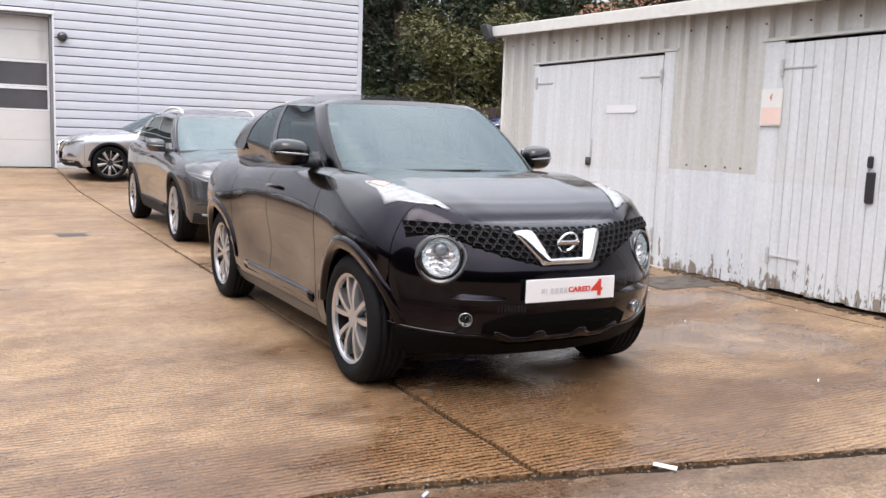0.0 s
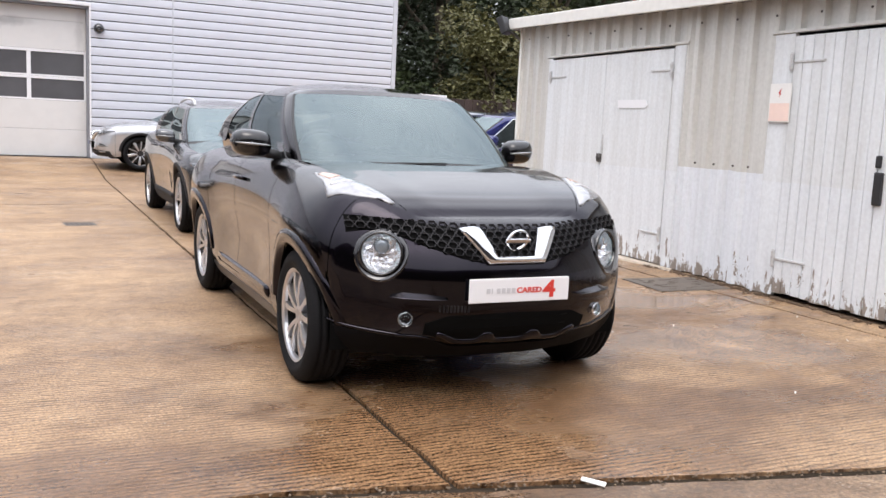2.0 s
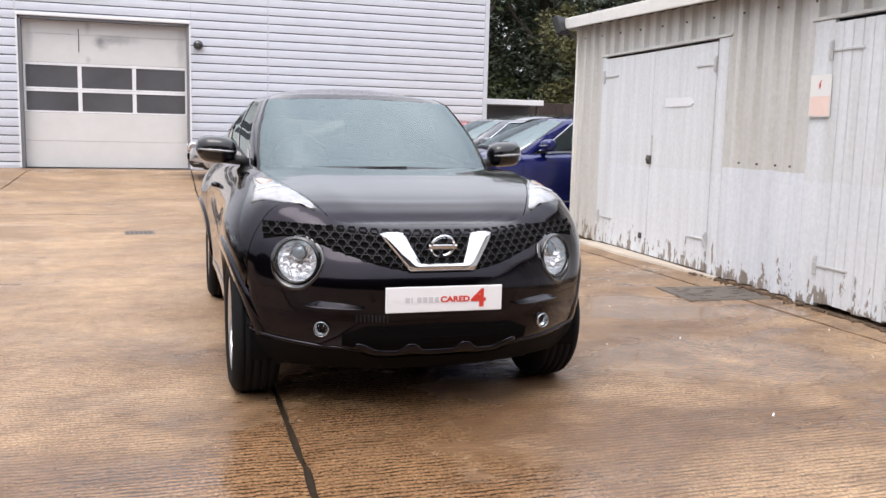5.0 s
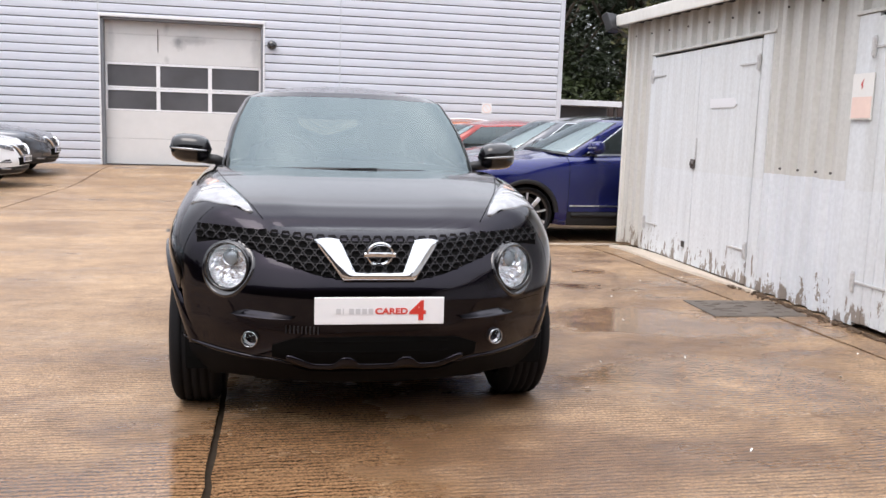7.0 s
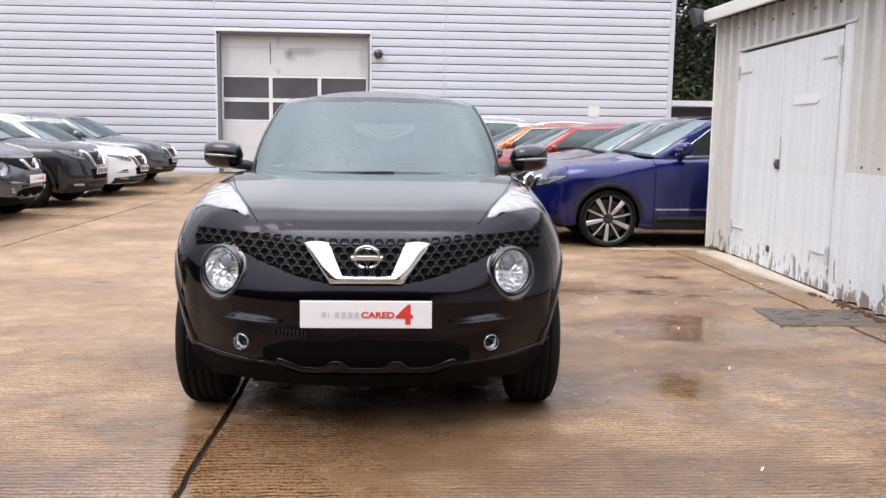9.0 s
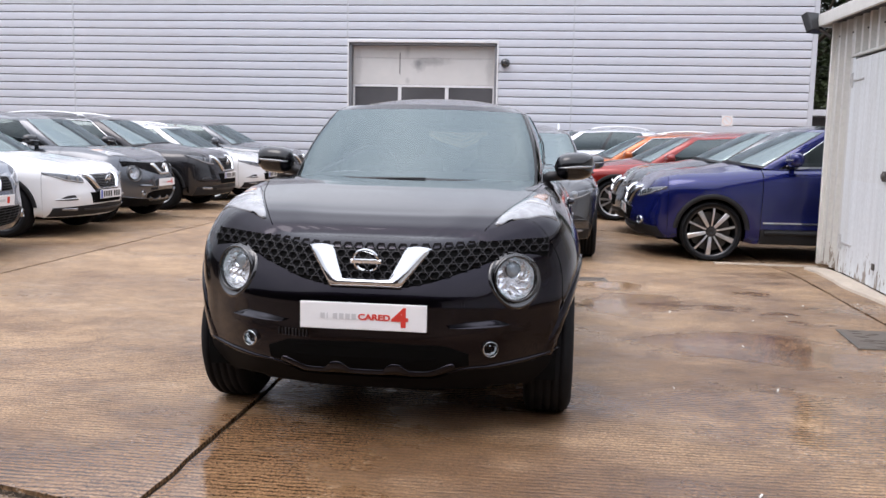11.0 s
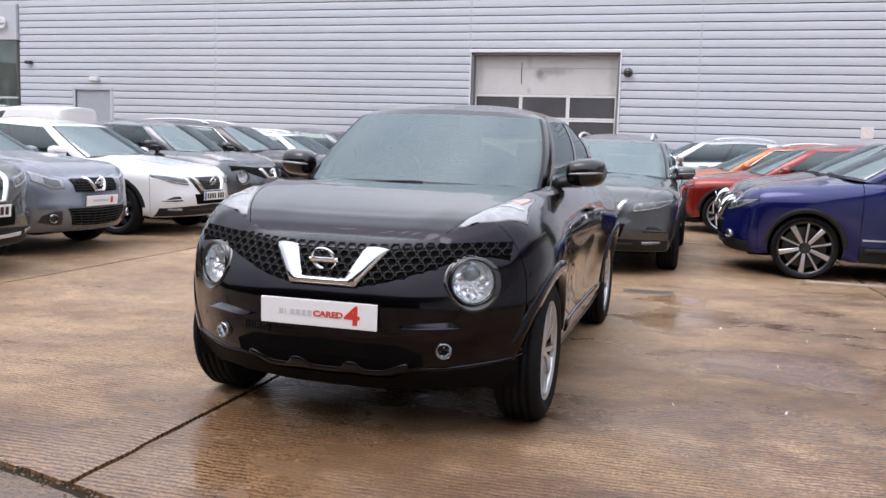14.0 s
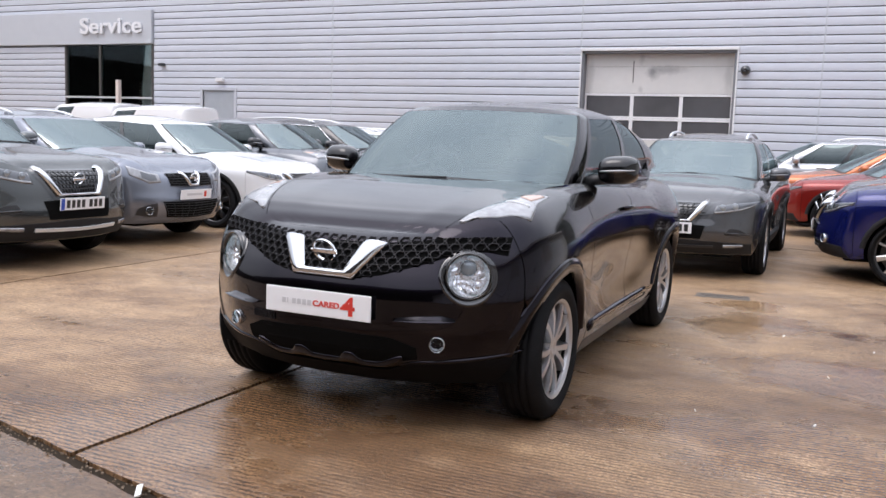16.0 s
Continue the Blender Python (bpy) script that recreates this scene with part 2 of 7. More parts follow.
def stained(m, spots):
    """Adds grey smudges of a shape of their own to a painted panel: (x, z, half-width, half-height, strength)."""
    t = m.node_tree
    b = t.nodes["Principled BSDF"]
    base = b.inputs["Base Color"].links[0].from_socket
    co = t.nodes.new("ShaderNodeNewGeometry").outputs["Position"]
    ragged = noise_of(t, co, 3.5, 5, (1, 1, 1), 0.65)
    for x, z, wide, tall, strength in spots:
        apart, away = t.nodes.new("ShaderNodeVectorMath"), t.nodes.new("ShaderNodeVectorMath")
        apart.operation, away.operation = "MULTIPLY_ADD", "LENGTH"
        apart.inputs[1].default_value, apart.inputs[2].default_value = (1 / wide, 0, 1 / tall), (-x / wide, 0, -z / tall)
        t.links.new(co, apart.inputs[0])
        t.links.new(apart.outputs["Vector"], away.inputs[0])
        near = combine(t, "ADD", combine(t, "SUBTRACT", 1.0, away.outputs["Value"]), combine(t, "MULTIPLY", combine(t, "SUBTRACT", ragged, 0.5), 1.6))
        base = blend(t, combine(t, "MULTIPLY", ramp(t, near, ((0.05, (0, 0, 0)), (0.75, (1, 1, 1)))), strength), base, (0.22, 0.22, 0.23))
    t.links.new(base, b.inputs["Base Color"])


stained(ROLLER, ((0.0, 3.16, 0.22, 0.24, 0.8), (0.38, 3.24, 0.60, 0.14, 0.5), (-0.27, 3.52, 0.10, 0.20, 0.35), (-1.55, 3.2, 0.10, 0.6, 0.25), (1.82, 3.1, 0.12, 0.5, 0.25), (-0.27, 2.75, 0.08, 0.12, 0.3)))
WHITE_FRAME = material("white_frame", (0.80, 0.80, 0.82), 0.4, grain=0.04, scale=20)
DARK_PANE = material("workshop_pane", (0.11, 0.11, 0.118), 0.12, coat=1.0, grain=0.25, scale=1.6, big=0.3, big_scale=0.7)
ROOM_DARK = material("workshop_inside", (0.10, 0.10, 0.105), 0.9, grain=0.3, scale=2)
SHEET = painted_sheet("garage_sheet", (0.60, 0.595, 0.565), (0.74, 0.77, 0.81), 1.035)
DOORPAINT = painted_sheet("garage_door_paint", (0.70, 0.725, 0.74), (0.725, 0.755, 0.78), 0.98)
FASCIA = material("garage_fascia", (0.76, 0.75, 0.71), 0.6, grain=0.1, scale=12, bump=0.2, big=0.12, big_scale=1.5)
ROOFING = material("roof_felt", (0.12, 0.12, 0.12), 0.85, grain=0.3, scale=30, bump=0.4)
IRON = material("old_iron", (0.11, 0.10, 0.095), 0.55, 0.6, grain=0.3, scale=40, bump=0.3)
PALE_IRON = material("painted_hinge", (0.56, 0.56, 0.56), 0.55, 0.1, grain=0.3, scale=40, bump=0.3)
BARK = material("bark", (0.09, 0.07, 0.05), 0.9, grain=0.3, scale=14, bump=0.6)
BLACK_PLASTIC = material("black_plastic", (0.022, 0.022, 0.024), 0.5, grain=0.1, scale=60, bump=0.08)
GREY_PLASTIC = material("grey_cladding_plastic", (0.022, 0.022, 0.024), 0.65, grain=0.1, scale=60, bump=0.1, spec=0.22)
GLOSS_BLACK = material("gloss_black", (0.008, 0.008, 0.009), 0.12, coat=1.0)
RUBBER = material("tyre_rubber", (0.010, 0.010, 0.011), 0.75, grain=0.2, scale=40, bump=0.2, spec=0.12)
ALLOY = material("alloy", (0.62, 0.62, 0.64), 0.28, 0.9, grain=0.05, scale=20)
DARK_ALLOY = material("dark_alloy", (0.025, 0.025, 0.028), 0.3, 0.5, coat=0.5)
DISC = material("brake_disc", (0.07, 0.066, 0.062), 0.5, 0.7, grain=0.2, scale=30)
CHROME = material("chrome", (0.66, 0.67, 0.69), 0.07, 1.0)
REFLECTOR = material("lamp_reflector", (0.95, 0.95, 0.98), 0.22, 0.75, grain=0.05, scale=40)
BULB_WHITE = material("lamp_diffuser", (0.30, 0.30, 0.31), 0.25, 0.35, coat=1.0, grain=0.5, scale=26, big=0.45, big_scale=10)
AMBER = material("amber_lens", (0.50, 0.33, 0.26), 0.2, coat=1.0)
LENS = glass("lamp_lens", (0.94, 0.96, 0.98), 1.3, 0.02)
SCREEN = glass("windscreen_glass", (0.34, 0.42, 0.42), 2.2, 0.012)
BRIGHT_SCREEN = glass("sloped_windscreen", (0.32, 0.38, 0.38), 2.7, 0.015)
SHOP_GLASS = glass("entrance_glass", (0.85, 0.86, 0.85), 1.45, 0.01)
TINT = glass("tinted_glass", (0.14, 0.16, 0.16), 1.95, 0.012)
CABIN = material("cabin_trim", (0.045, 0.045, 0.048), 0.8, grain=0.15, scale=40, bump=0.1)
CLOTH = material("seat_cloth", (0.055, 0.055, 0.058), 0.9, grain=0.2, scale=80, bump=0.2)
PLATE_WHITE = material("plate_white", (0.82, 0.82, 0.84), 0.3, coat=0.5, grain=0.02, scale=30)
PRINT_RED = material("print_red", (0.62, 0.045, 0.03), 0.45)
PRINT_GREY = material("print_grey", (0.58, 0.58, 0.60), 0.45)
PRINT_BLACK = material("print_black", (0.02, 0.02, 0.02), 0.45)
PRINT_BLUE = material("print_blue", (0.03, 0.08, 0.42), 0.45)
PAPER = material("paper", (0.80, 0.79, 0.76), 0.8, grain=0.05, scale=40, bump=0.1)
POSTER_PINK = material("poster_pink", (0.86, 0.66, 0.58), 0.7, grain=0.06, scale=20)
UNDER = material("underbody", (0.005, 0.005, 0.005), 0.9, grain=0.3, scale=10, spec=0.05)


# ---- building blocks ----
def clamp(x, a=0.0, b=1.0):
    return max(a, min(b, x))


def smooth(a, b, x):
    t = clamp((x - a) / (b - a))
    return t * t * (3 - 2 * t)


def lerp(a, b, t):
    return a + (b - a) * t


def curve(points, x):
    """A smooth curve through a few (x, value) points, level beyond its ends."""
    if x <= points[0][0]:
        return points[0][1]
    if x >= points[-1][0]:
        return points[-1][1]
    i = max(k for k in range(len(points) - 1) if points[k][0] <= x)
    (x0, y0), (x1, y1) = points[i], points[i + 1]
    slope = (y1 - y0) / (x1 - x0)
    before = (y0 - points[i - 1][1]) / (x0 - points[i - 1][0]) if i else slope
    after = (points[i + 2][1] - y1) / (points[i + 2][0] - x1) if i + 2 < len(points) else slope
    m0 = 0.0 if before * slope <= 0 and i else 0.5 * (before + slope)
    m1 = 0.0 if after * slope <= 0 and i + 2 < len(points) else 0.5 * (after + slope)
    t, w = (x - x0) / (x1 - x0), x1 - x0
    return (2 * t**3 - 3 * t * t + 1) * y0 + (t**3 - 2 * t * t + t) * w * m0 + (3 * t * t - 2 * t**3) * y1 + (t**3 - t * t) * w * m1


def mesh_of(name, bm, mat, soft=False):
    bmesh.ops.recalc_face_normals(bm, faces=bm.faces)
    me = bpy.data.meshes.new(name)
    for f in bm.faces:
        f.smooth = soft
    bm.to_mesh(me)
    bm.free()
    for one in mat if isinstance(mat, (list, tuple)) else [mat]:
        me.materials.append(one)
    return me


def part(name, bm, mat, parent, label="", soft=False):
    ob = new(name, mesh_of(name, bm, mat, soft))
    ob.parent = parent
    return tagged(ob, label)


def thing(name, label, category, at=None, group="", kind=""):
    ob = tagged(new(name), label, category, group, kind)
    ob.empty_display_size = 0.2
    if at is not None:
        ob.matrix_world = at
    return ob


def solo(name, bm, mat, label, category="", kind="", group="", soft=False, at=None):
    ob = tagged(new(name, mesh_of(name, bm, mat, soft)), label, category, group, kind)
    if at is not None:
        ob.matrix_world = at
    return ob


def box(bm, lo, hi, bevel=0.0, m=None, segments=2):
    """A box from corner lo to corner hi, its edges rounded."""
    made = bmesh.ops.create_cube(bm, size=1)["verts"]
    mid, size = [(a + b) / 2 for a, b in zip(lo, hi)], [abs(b - a) for a, b in zip(lo, hi)]
    for v in made:
        v.co = Vector([c * s + o for c, s, o in zip(v.co, size, mid)])
    if bevel:
        edges = list({e for v in made for e in v.link_edges})
        made = bmesh.ops.bevel(bm, geom=edges, offset=min(bevel, min(size) * 0.45), segments=segments, profile=0.5, affect="EDGES")["verts"]
        made = list({v for v in made})
    if m is not None:
        everything = set(made)
        for v in list(everything):
            for f in v.link_faces:
                everything.update(f.verts)
        bmesh.ops.transform(bm, matrix=m, verts=list(everything))
    return bm


def lathe(bm, profile, steps=32, axis="X", centre=(0, 0, 0), closed=True, span=(0.0, 1.0)):
    """Turns a profile of (along, radius) about an axis."""
    rings = []
    count = steps if span == (0.0, 1.0) else steps + 1
    for k in range(count):
        a = 2 * math.pi * lerp(span[0], span[1], k / steps)
        ring = []
        for along, r in profile:
            p = {"X": (along, r * math.cos(a), r * math.sin(a)), "Y": (r * math.cos(a), along, r * math.sin(a)), "Z": (r * math.cos(a), r * math.sin(a), along)}[axis]
            ring.append(bm.verts.new(Vector(p) + Vector(centre)))
        rings.append(ring)
    for k in range(steps):
        a, b = rings[k], rings[(k + 1) % count]
        for i in range(len(profile) - (0 if closed else 1)):
            j = (i + 1) % len(profile)
            bm.faces.new((a[i], a[j], b[j], b[i]))
    return bm


def tube(bm, points, radius, sides=8):
    """A rod of round section along a line of points."""
    points = [Vector(p) for p in points]
    rings = []
    for i, p in enumerate(points):
        way = (points[min(i + 1, len(points) - 1)] - points[max(i - 1, 0)]).normalized()
        side = way.cross(Vector((0, 0, 1)) if abs(way.z) < 0.9 else Vector((1, 0, 0))).normalized()
        up = side.cross(way)
        r = radius[i] if isinstance(radius, (list, tuple)) else radius
        rings.append([bm.verts.new(p + r * (math.cos(a) * side + math.sin(a) * up)) for a in (2 * math.pi * k / sides for k in range(sides))])
    for a, b in zip(rings, rings[1:]):
        for k in range(sides):
            bm.faces.new((a[k], a[(k + 1) % sides], b[(k + 1) % sides], b[k]))
    bm.faces.new(rings[0])
    bm.faces.new(rings[-1])
    return bm


def prism(bm, outline, depth, m=None):
    """A flat plate: an outline of (x, z) drawn at y = 0 and thickened to y = depth."""
    front = [bm.verts.new((x, 0, z)) for x, z in outline]
    back = [bm.verts.new((x, depth, z)) for x, z in outline]
    bm.faces.new(front)
    bm.faces.new(back)
    for i in range(len(outline)):
        j = (i + 1) % len(outline)
        bm.faces.new((front[i], front[j], back[j], back[i]))
    if m is not None:
        bmesh.ops.transform(bm, matrix=m, verts=front + back)
    return bm


def lettering(words, size, depth=0.002, bold=0.0):
    """Words as a solid mesh in the plane y = 0, reading along x, facing -y."""
    text = bpy.data.curves.new("words", "FONT")
    text.body, text.size, text.extrude, text.offset = words, size, depth, bold
    carrier = bpy.data.objects.new("words", text)
    scene.collection.objects.link(carrier)
    me = bpy.data.meshes.new_from_object(carrier.evaluated_get(bpy.context.evaluated_depsgraph_get()))
    bm = bmesh.new()
    bm.from_mesh(me)
    bpy.data.objects.remove(carrier)
    bpy.data.curves.remove(text)
    bpy.data.meshes.remove(me)
    bmesh.ops.rotate(bm, verts=bm.verts, matrix=Matrix.Rotation(radians(90), 3, "X"))
    return bm


def ground_height(x, y):
    """The yard rises a little towards the workshop and the garages and dips past the edging strip."""
    rise = 0.20 * smooth(17.5, 22.4, y) + 0.025 * smooth(4.2, 6.2, x) * (1 - smooth(8.6, 10.0, y))
    return rise - 0.035 * smooth(4.0, 5.0, x) * smooth(9.2, 10.4, y) * (1 - smooth(13.5, 16.5, y))


# ---- the yard ----
def yard():
    bm = bmesh.new()
    lines_x = [-900, -300, -120, -60] + [x * 3.0 for x in range(-13, 14)] + [60, 120, 300, 900]
    lines_y = [-900, -300, -120, -60] + [y * 2.0 for y in range(-15, 24)] + [60, 120, 300, 900]
    grid = [[bm.verts.new((x, y, ground_height(x, y) - 0.022)) for x in lines_x] for y in lines_y]
    for a, b in zip(grid, grid[1:]):
        for i in range(len(lines_x) - 1):
            bm.faces.new((a[i], a[i + 1], b[i + 1], b[i]))
    ground = solo("ground", bm, EARTH, "dark packed ground under the concrete yard", "ground", "structure")

    def slab(x0, x1, y0, y1, mat, skew=0.0, gap=0.014, name="slab", drop=0.0):
        """One bay of the yard, its arrises worn; skew tilts its near and far edges."""
        bm = bmesh.new()
        near_bay = x0 > -6 and x1 < 7
        nx, ny = max(2, int((x1 - x0) / (0.06 if near_bay else 0.45))), (90 if near_bay else 24)
        top = []
        for j in range(ny + 1):
            row = []
            for i in range(nx + 1):
                x = lerp(x0 + gap, x1 - gap, i / nx)
                near, far = (y0(x) if callable(y0) else y0), (y1(x) if callable(y1) else y1)
                y = lerp(near + gap, far - gap - (0.032 if callable(y1) else 0), j / ny)
                edge = i in (0, nx) or j in (0, ny)
                ragged = (0.007 * noise.noise((x * 5, y * 5, 3)) + 0.012 * noise.noise((x * 17, y * 17, 8))) if edge else 0
                row.append(bm.verts.new((x + ragged, y + ragged, ground_height(x, y) - drop - (0.004 if edge else 0))))
            top.append(row)
        for a, b in zip(top, top[1:]):
            for i in range(nx):
                bm.faces.new((a[i], a[i + 1], b[i + 1], b[i]))
        rim = [e for e in bm.edges if e.is_boundary]
        down = bmesh.ops.extrude_edge_only(bm, edges=rim)["geom"]
        for v in down:
            if isinstance(v, bmesh.types.BMVert):
                v.co.z -= 0.03
        part(name, bm, mat, ground)

    cross = lambda x: 2.72 - 0.235 * (x - 2.0) if x > 1.4 else 2.72 - 0.235 * (1.4 - 2.0) + 0.02 * (1.4 - x)
    for y0, y1 in ((cross, 13.2), (13.2, 22.38)):
        lo = y0 if callable(y0) else (lambda x, y0=y0: y0)
        for x0, x1 in ((-12.6, -5.4), (-5.4, -1.5), (-1.5, 2.03), (2.03, 5.9)):
            slab(x0, x1, lo if callable(y0) else y0, y1, SLAB)
    slab(5.9, 14.0, 10.0, 22.38, SLAB)
    slab(5.9, 6.45, cross, 10.0, SLAB)
    for x0, x1 in ((-30, -21), (-21, -12.6)):
        slab(x0, x1, 1.0, 12, SLAB)
        slab(x0, x1, 12, 22.38, SLAB)
    for x0, x1 in ((-12.6, -4.0), (-4.0, 6.6)):
        slab(x0, x1, -14.0, cross, APRON, drop=0.006)
    return ground


ground = yard()


# unseen dark walls added round the walk to darken reflections in the paint
BACKDROP = material("dark_backdrop", (0.035, 0.028, 0.026), 0.85, grain=0.35, scale=18, bump=0.4, big=0.25, big_scale=1.2)
for lo, hi, side in (((-42, -9.4, 0.0), (18, -9.0, 7.5), "backdrop_south"), ((-42.4, -9.4, 0.0), (-42.0, 40, 6.0), "backdrop_west")):
    bm = bmesh.new()
    box(bm, lo, hi, 0.02)
    solo(side, bm, BACKDROP, "plain dark wall added out of view for car reflections", "wall", "structure")


# ---- the workshop ----
WALL_Y = 22.46


def workshop():
    """A long metal-clad workshop; its wall is a row of horizontal pans with a narrow groove between them."""
    pitch, top = 0.2034, 7.02
    home = thing("workshop", "long workshop clad in pale silver horizontal metal sheeting", "building", kind="structure")

    def cladding(name, x0, x1, z0, z1):
        bm = bmesh.new()
        profile = []
        k0 = int(math.floor((z0 - 0.126) / pitch)) - 1
        for k in range(k0, int(z1 / pitch) + 2):
            z = 0.126 + k * pitch
            for dz, dy in ((0.0, 0.036), (0.020, 0.036), (0.022, 0.0), (0.09, -0.004), (0.165, -0.003), (pitch - 0.003, 0.001)):
                profile.append((z + dz, dy))
        profile = [(z, dy) for z, dy in profile if z0 < z < z1]
        profile = [(z0, profile[0][1])] + profile + [(z1, profile[-1][1])]
        cols = [x0, x1]
        rows = [[bm.verts.new((x, WALL_Y + dy, z)) for x in cols] for z, dy in profile]
        for a, b in zip(rows, rows[1:]):
            f = bm.faces.new((a[0], a[1], b[1], b[0]))
        back = [[bm.verts.new((x, WALL_Y + 0.16, z)) for x in cols] for z in (z0, z1)]
        bm.faces.new((back[0][0], back[1][0], back[1][1], back[0][1]))
        bm.faces.new((rows[0][0], back[0][0], back[0][1], rows[0][1]))
        bm.faces.new((rows[-1][0], rows[-1][1], back[1][1], back[1][0]))
        for c in (0, 1):
            bm.faces.new([r[c] for r in rows] + [back[1][c], back[0][c]])
        sheet = part(name, bm, CLAD, home)
        # faces sunk in the grooves take the grey that stands for their shade
        sheet.data.materials.append(SHADE_GREY)
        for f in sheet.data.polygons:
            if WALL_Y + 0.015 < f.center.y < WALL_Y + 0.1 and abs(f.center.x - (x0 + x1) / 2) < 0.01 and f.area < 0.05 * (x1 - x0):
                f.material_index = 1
        return sheet

    # bays between the vertical joints, with the door openings left open
    cladding("wall", 3.92, 9.60, 0.05, top)
    cladding("wall", 2.073, 3.90, 0.05, top)
    cladding("wall", -1.788, 2.07, 3.76, top)
    cladding("wall", -9.18, -1.792, 0.05, top)
    cladding("wall", -12.68, -9.20, 0.05, top)
    cladding("wall", -13.88, -12.68, 2.60, top)
    cladding("wall", -15.87, -13.88, 0.05, top)
    cladding("wall", -26.0, -15.87, 5.12, top)
    cladding("wall", -26.0, -19.77, 0.05, 4.02)
    cladding("wall", -40.0, -26.02, 0.05, top)
    for x, foot in ((3.91, 0.05), (-9.19, 0.05), (-1.79, 3.76), (-26.01, 0.05)):
        bm = bmesh.new()
        box(bm, (x - 0.018, WALL_Y - 0.012, foot), (x + 0.018, WALL_Y + 0.01, top), 0.004)
        part("joint_strip", bm, CLAD_TRIM, home)
    bm = bmesh.new()
    box(bm, (9.58, WALL_Y - 0.03, 0.0), (9.70, WALL_Y + 0.14, top), 0.01)
    part("corner_trim", bm, CLAD_TRIM, home)
    bm = bmesh.new()
    box(bm, (9.54, WALL_Y + 0.17, 0.0), (9.66, WALL_Y + 18, top))
    part("end_wall", bm, CLAD, home)
    bm = bmesh.new()
    box(bm, (-40.2, WALL_Y - 0.25, top), (9.85, WALL_Y + 18.2, top + 0.22), 0.03)
    part("roof", bm, CLAD_TRIM, home)
    bm = bmesh.new()
    box(bm, (-40, WALL_Y + 6.0, 0.1), (9.5, WALL_Y + 6.2, top))
    box(bm, (-40, WALL_Y + 0.2, 0.16), (9.5, WALL_Y + 6.0, 0.19))
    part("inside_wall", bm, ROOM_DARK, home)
    # dark base flashing
    for x0, x1 in ((-12.68, -1.80), (2.08, 9.6)):
        bm = bmesh.new()
        box(bm, (x0, WALL_Y - 0.035, 0.10), (x1, WALL_Y - 0.005, 0.27), 0.008)
        part("base_flashing", bm, CLAD_TRIM, home)

    # the sectional door: plain panels, two rows of windows
    door = thing("sectional_door", "pale grey sectional workshop door with two rows of windows", "door", kind="structure")
    x0, x1, z1, zb = -1.69, 1.97, 3.63, 0.20
    for lo, hi in (((x0 - 0.10, WALL_Y - 0.03, zb), (x0 - 0.06, WALL_Y + 0.02, z1 + 0.12)), ((x1 + 0.06, WALL_Y - 0.03, zb), (x1 + 0.10, WALL_Y + 0.02, z1 + 0.12)), ((x0 - 0.10, WALL_Y - 0.035, z1 + 0.06), (x1 + 0.10, WALL_Y + 0.02, z1 + 0.13))):
        bm = bmesh.new()
        box(bm, lo, hi, 0.008)
        part("door_frame", bm, WHITE_FRAME, door)
    for lo, hi in (((x0 - 0.10, WALL_Y + 0.022, zb), (x0 - 0.002, WALL_Y + 0.32, z1 + 0.12)), ((x1 + 0.002, WALL_Y + 0.022, zb), (x1 + 0.10, WALL_Y + 0.32, z1 + 0.12)), ((x0 - 0.10, WALL_Y + 0.022, z1 + 0.002), (x1 + 0.10, WALL_Y + 0.32, z1 + 0.12))):
        bm = bmesh.new()
        box(bm, lo, hi)
        part("reveal", bm, REVEAL, door)
    y = WALL_Y + 0.24
    for za, zc in ((0.21, 0.83), (0.835, 1.50), (2.66, 3.32), (3.325, 3.63)):
        bm = bmesh.new()
        box(bm, (x0, y, za), (x1, y + 0.05, zc), 0.006)
        part("panel", bm, ROLLER, door)
    for za, zc in ((1.505, 2.045), (2.05, 2.655)):
        bm = bmesh.new()
        step = (x1 - x0) / 3
        box(bm, (x0, y, za), (x1, y + 0.05, za + 0.035), 0.004)
        box(bm, (x0, y, zc - 0.06), (x1, y + 0.05, zc), 0.004)
        for k in range(4):
            x = x0 + k * step
            box(bm, (max(x0, x - 0.045), y, za + 0.036), (min(x1, x + 0.045), y + 0.05, zc - 0.061), 0.004)
        frame_part = part("window_frame", bm, WHITE_FRAME, door, "white window frame")
        for k in range(3):
            bm = bmesh.new()
            box(bm, (x0 + k * step + 0.046, y + 0.02, za + 0.036), (x0 + (k + 1) * step - 0.046, y + 0.028, zc - 0.061))
            part("pane", bm, DARK_PANE, frame_part)
    bm = bmesh.new()
    box(bm, (-0.480, y - 0.012, 2.92), (-0.460, y - 0.001, 3.46), 0.004)
    part("cable_guide", bm, IRON, door)

    # small steel door
    bm = bmesh.new()
    box(bm, (-13.88, WALL_Y + 0.03, 0.18), (-12.68, WALL_Y + 0.09, 2.60), 0.01)
    side_door = solo("door_2", bm, material("steel_door", (0.40, 0.43, 0.47), 0.5, grain=0.08, scale=5), "plain grey steel side door in the cladding", "door", "structure")
    bm = bmesh.new()
    box(bm, (-13.98, WALL_Y - 0.03, 0.18), (-13.88, WALL_Y + 0.1, 2.7), 0.01)
    box(bm, (-13.88, WALL_Y - 0.03, 2.60), (-12.68, WALL_Y + 0.1, 2.7), 0.01)
    box(bm, (-12.68, WALL_Y - 0.03, 0.18), (-12.58, WALL_Y + 0.1, 2.7), 0.01)
    part("frame", bm, CLAD_TRIM, side_door)
    bm = bmesh.new()
    box(bm, (-13.32, WALL_Y - 0.14, 2.86), (-13.02, WALL_Y - 0.02, 2.98), 0.02)
    solo("bulkhead_light", bm, WHITE_FRAME, "small white bulkhead light over the side door", "light")

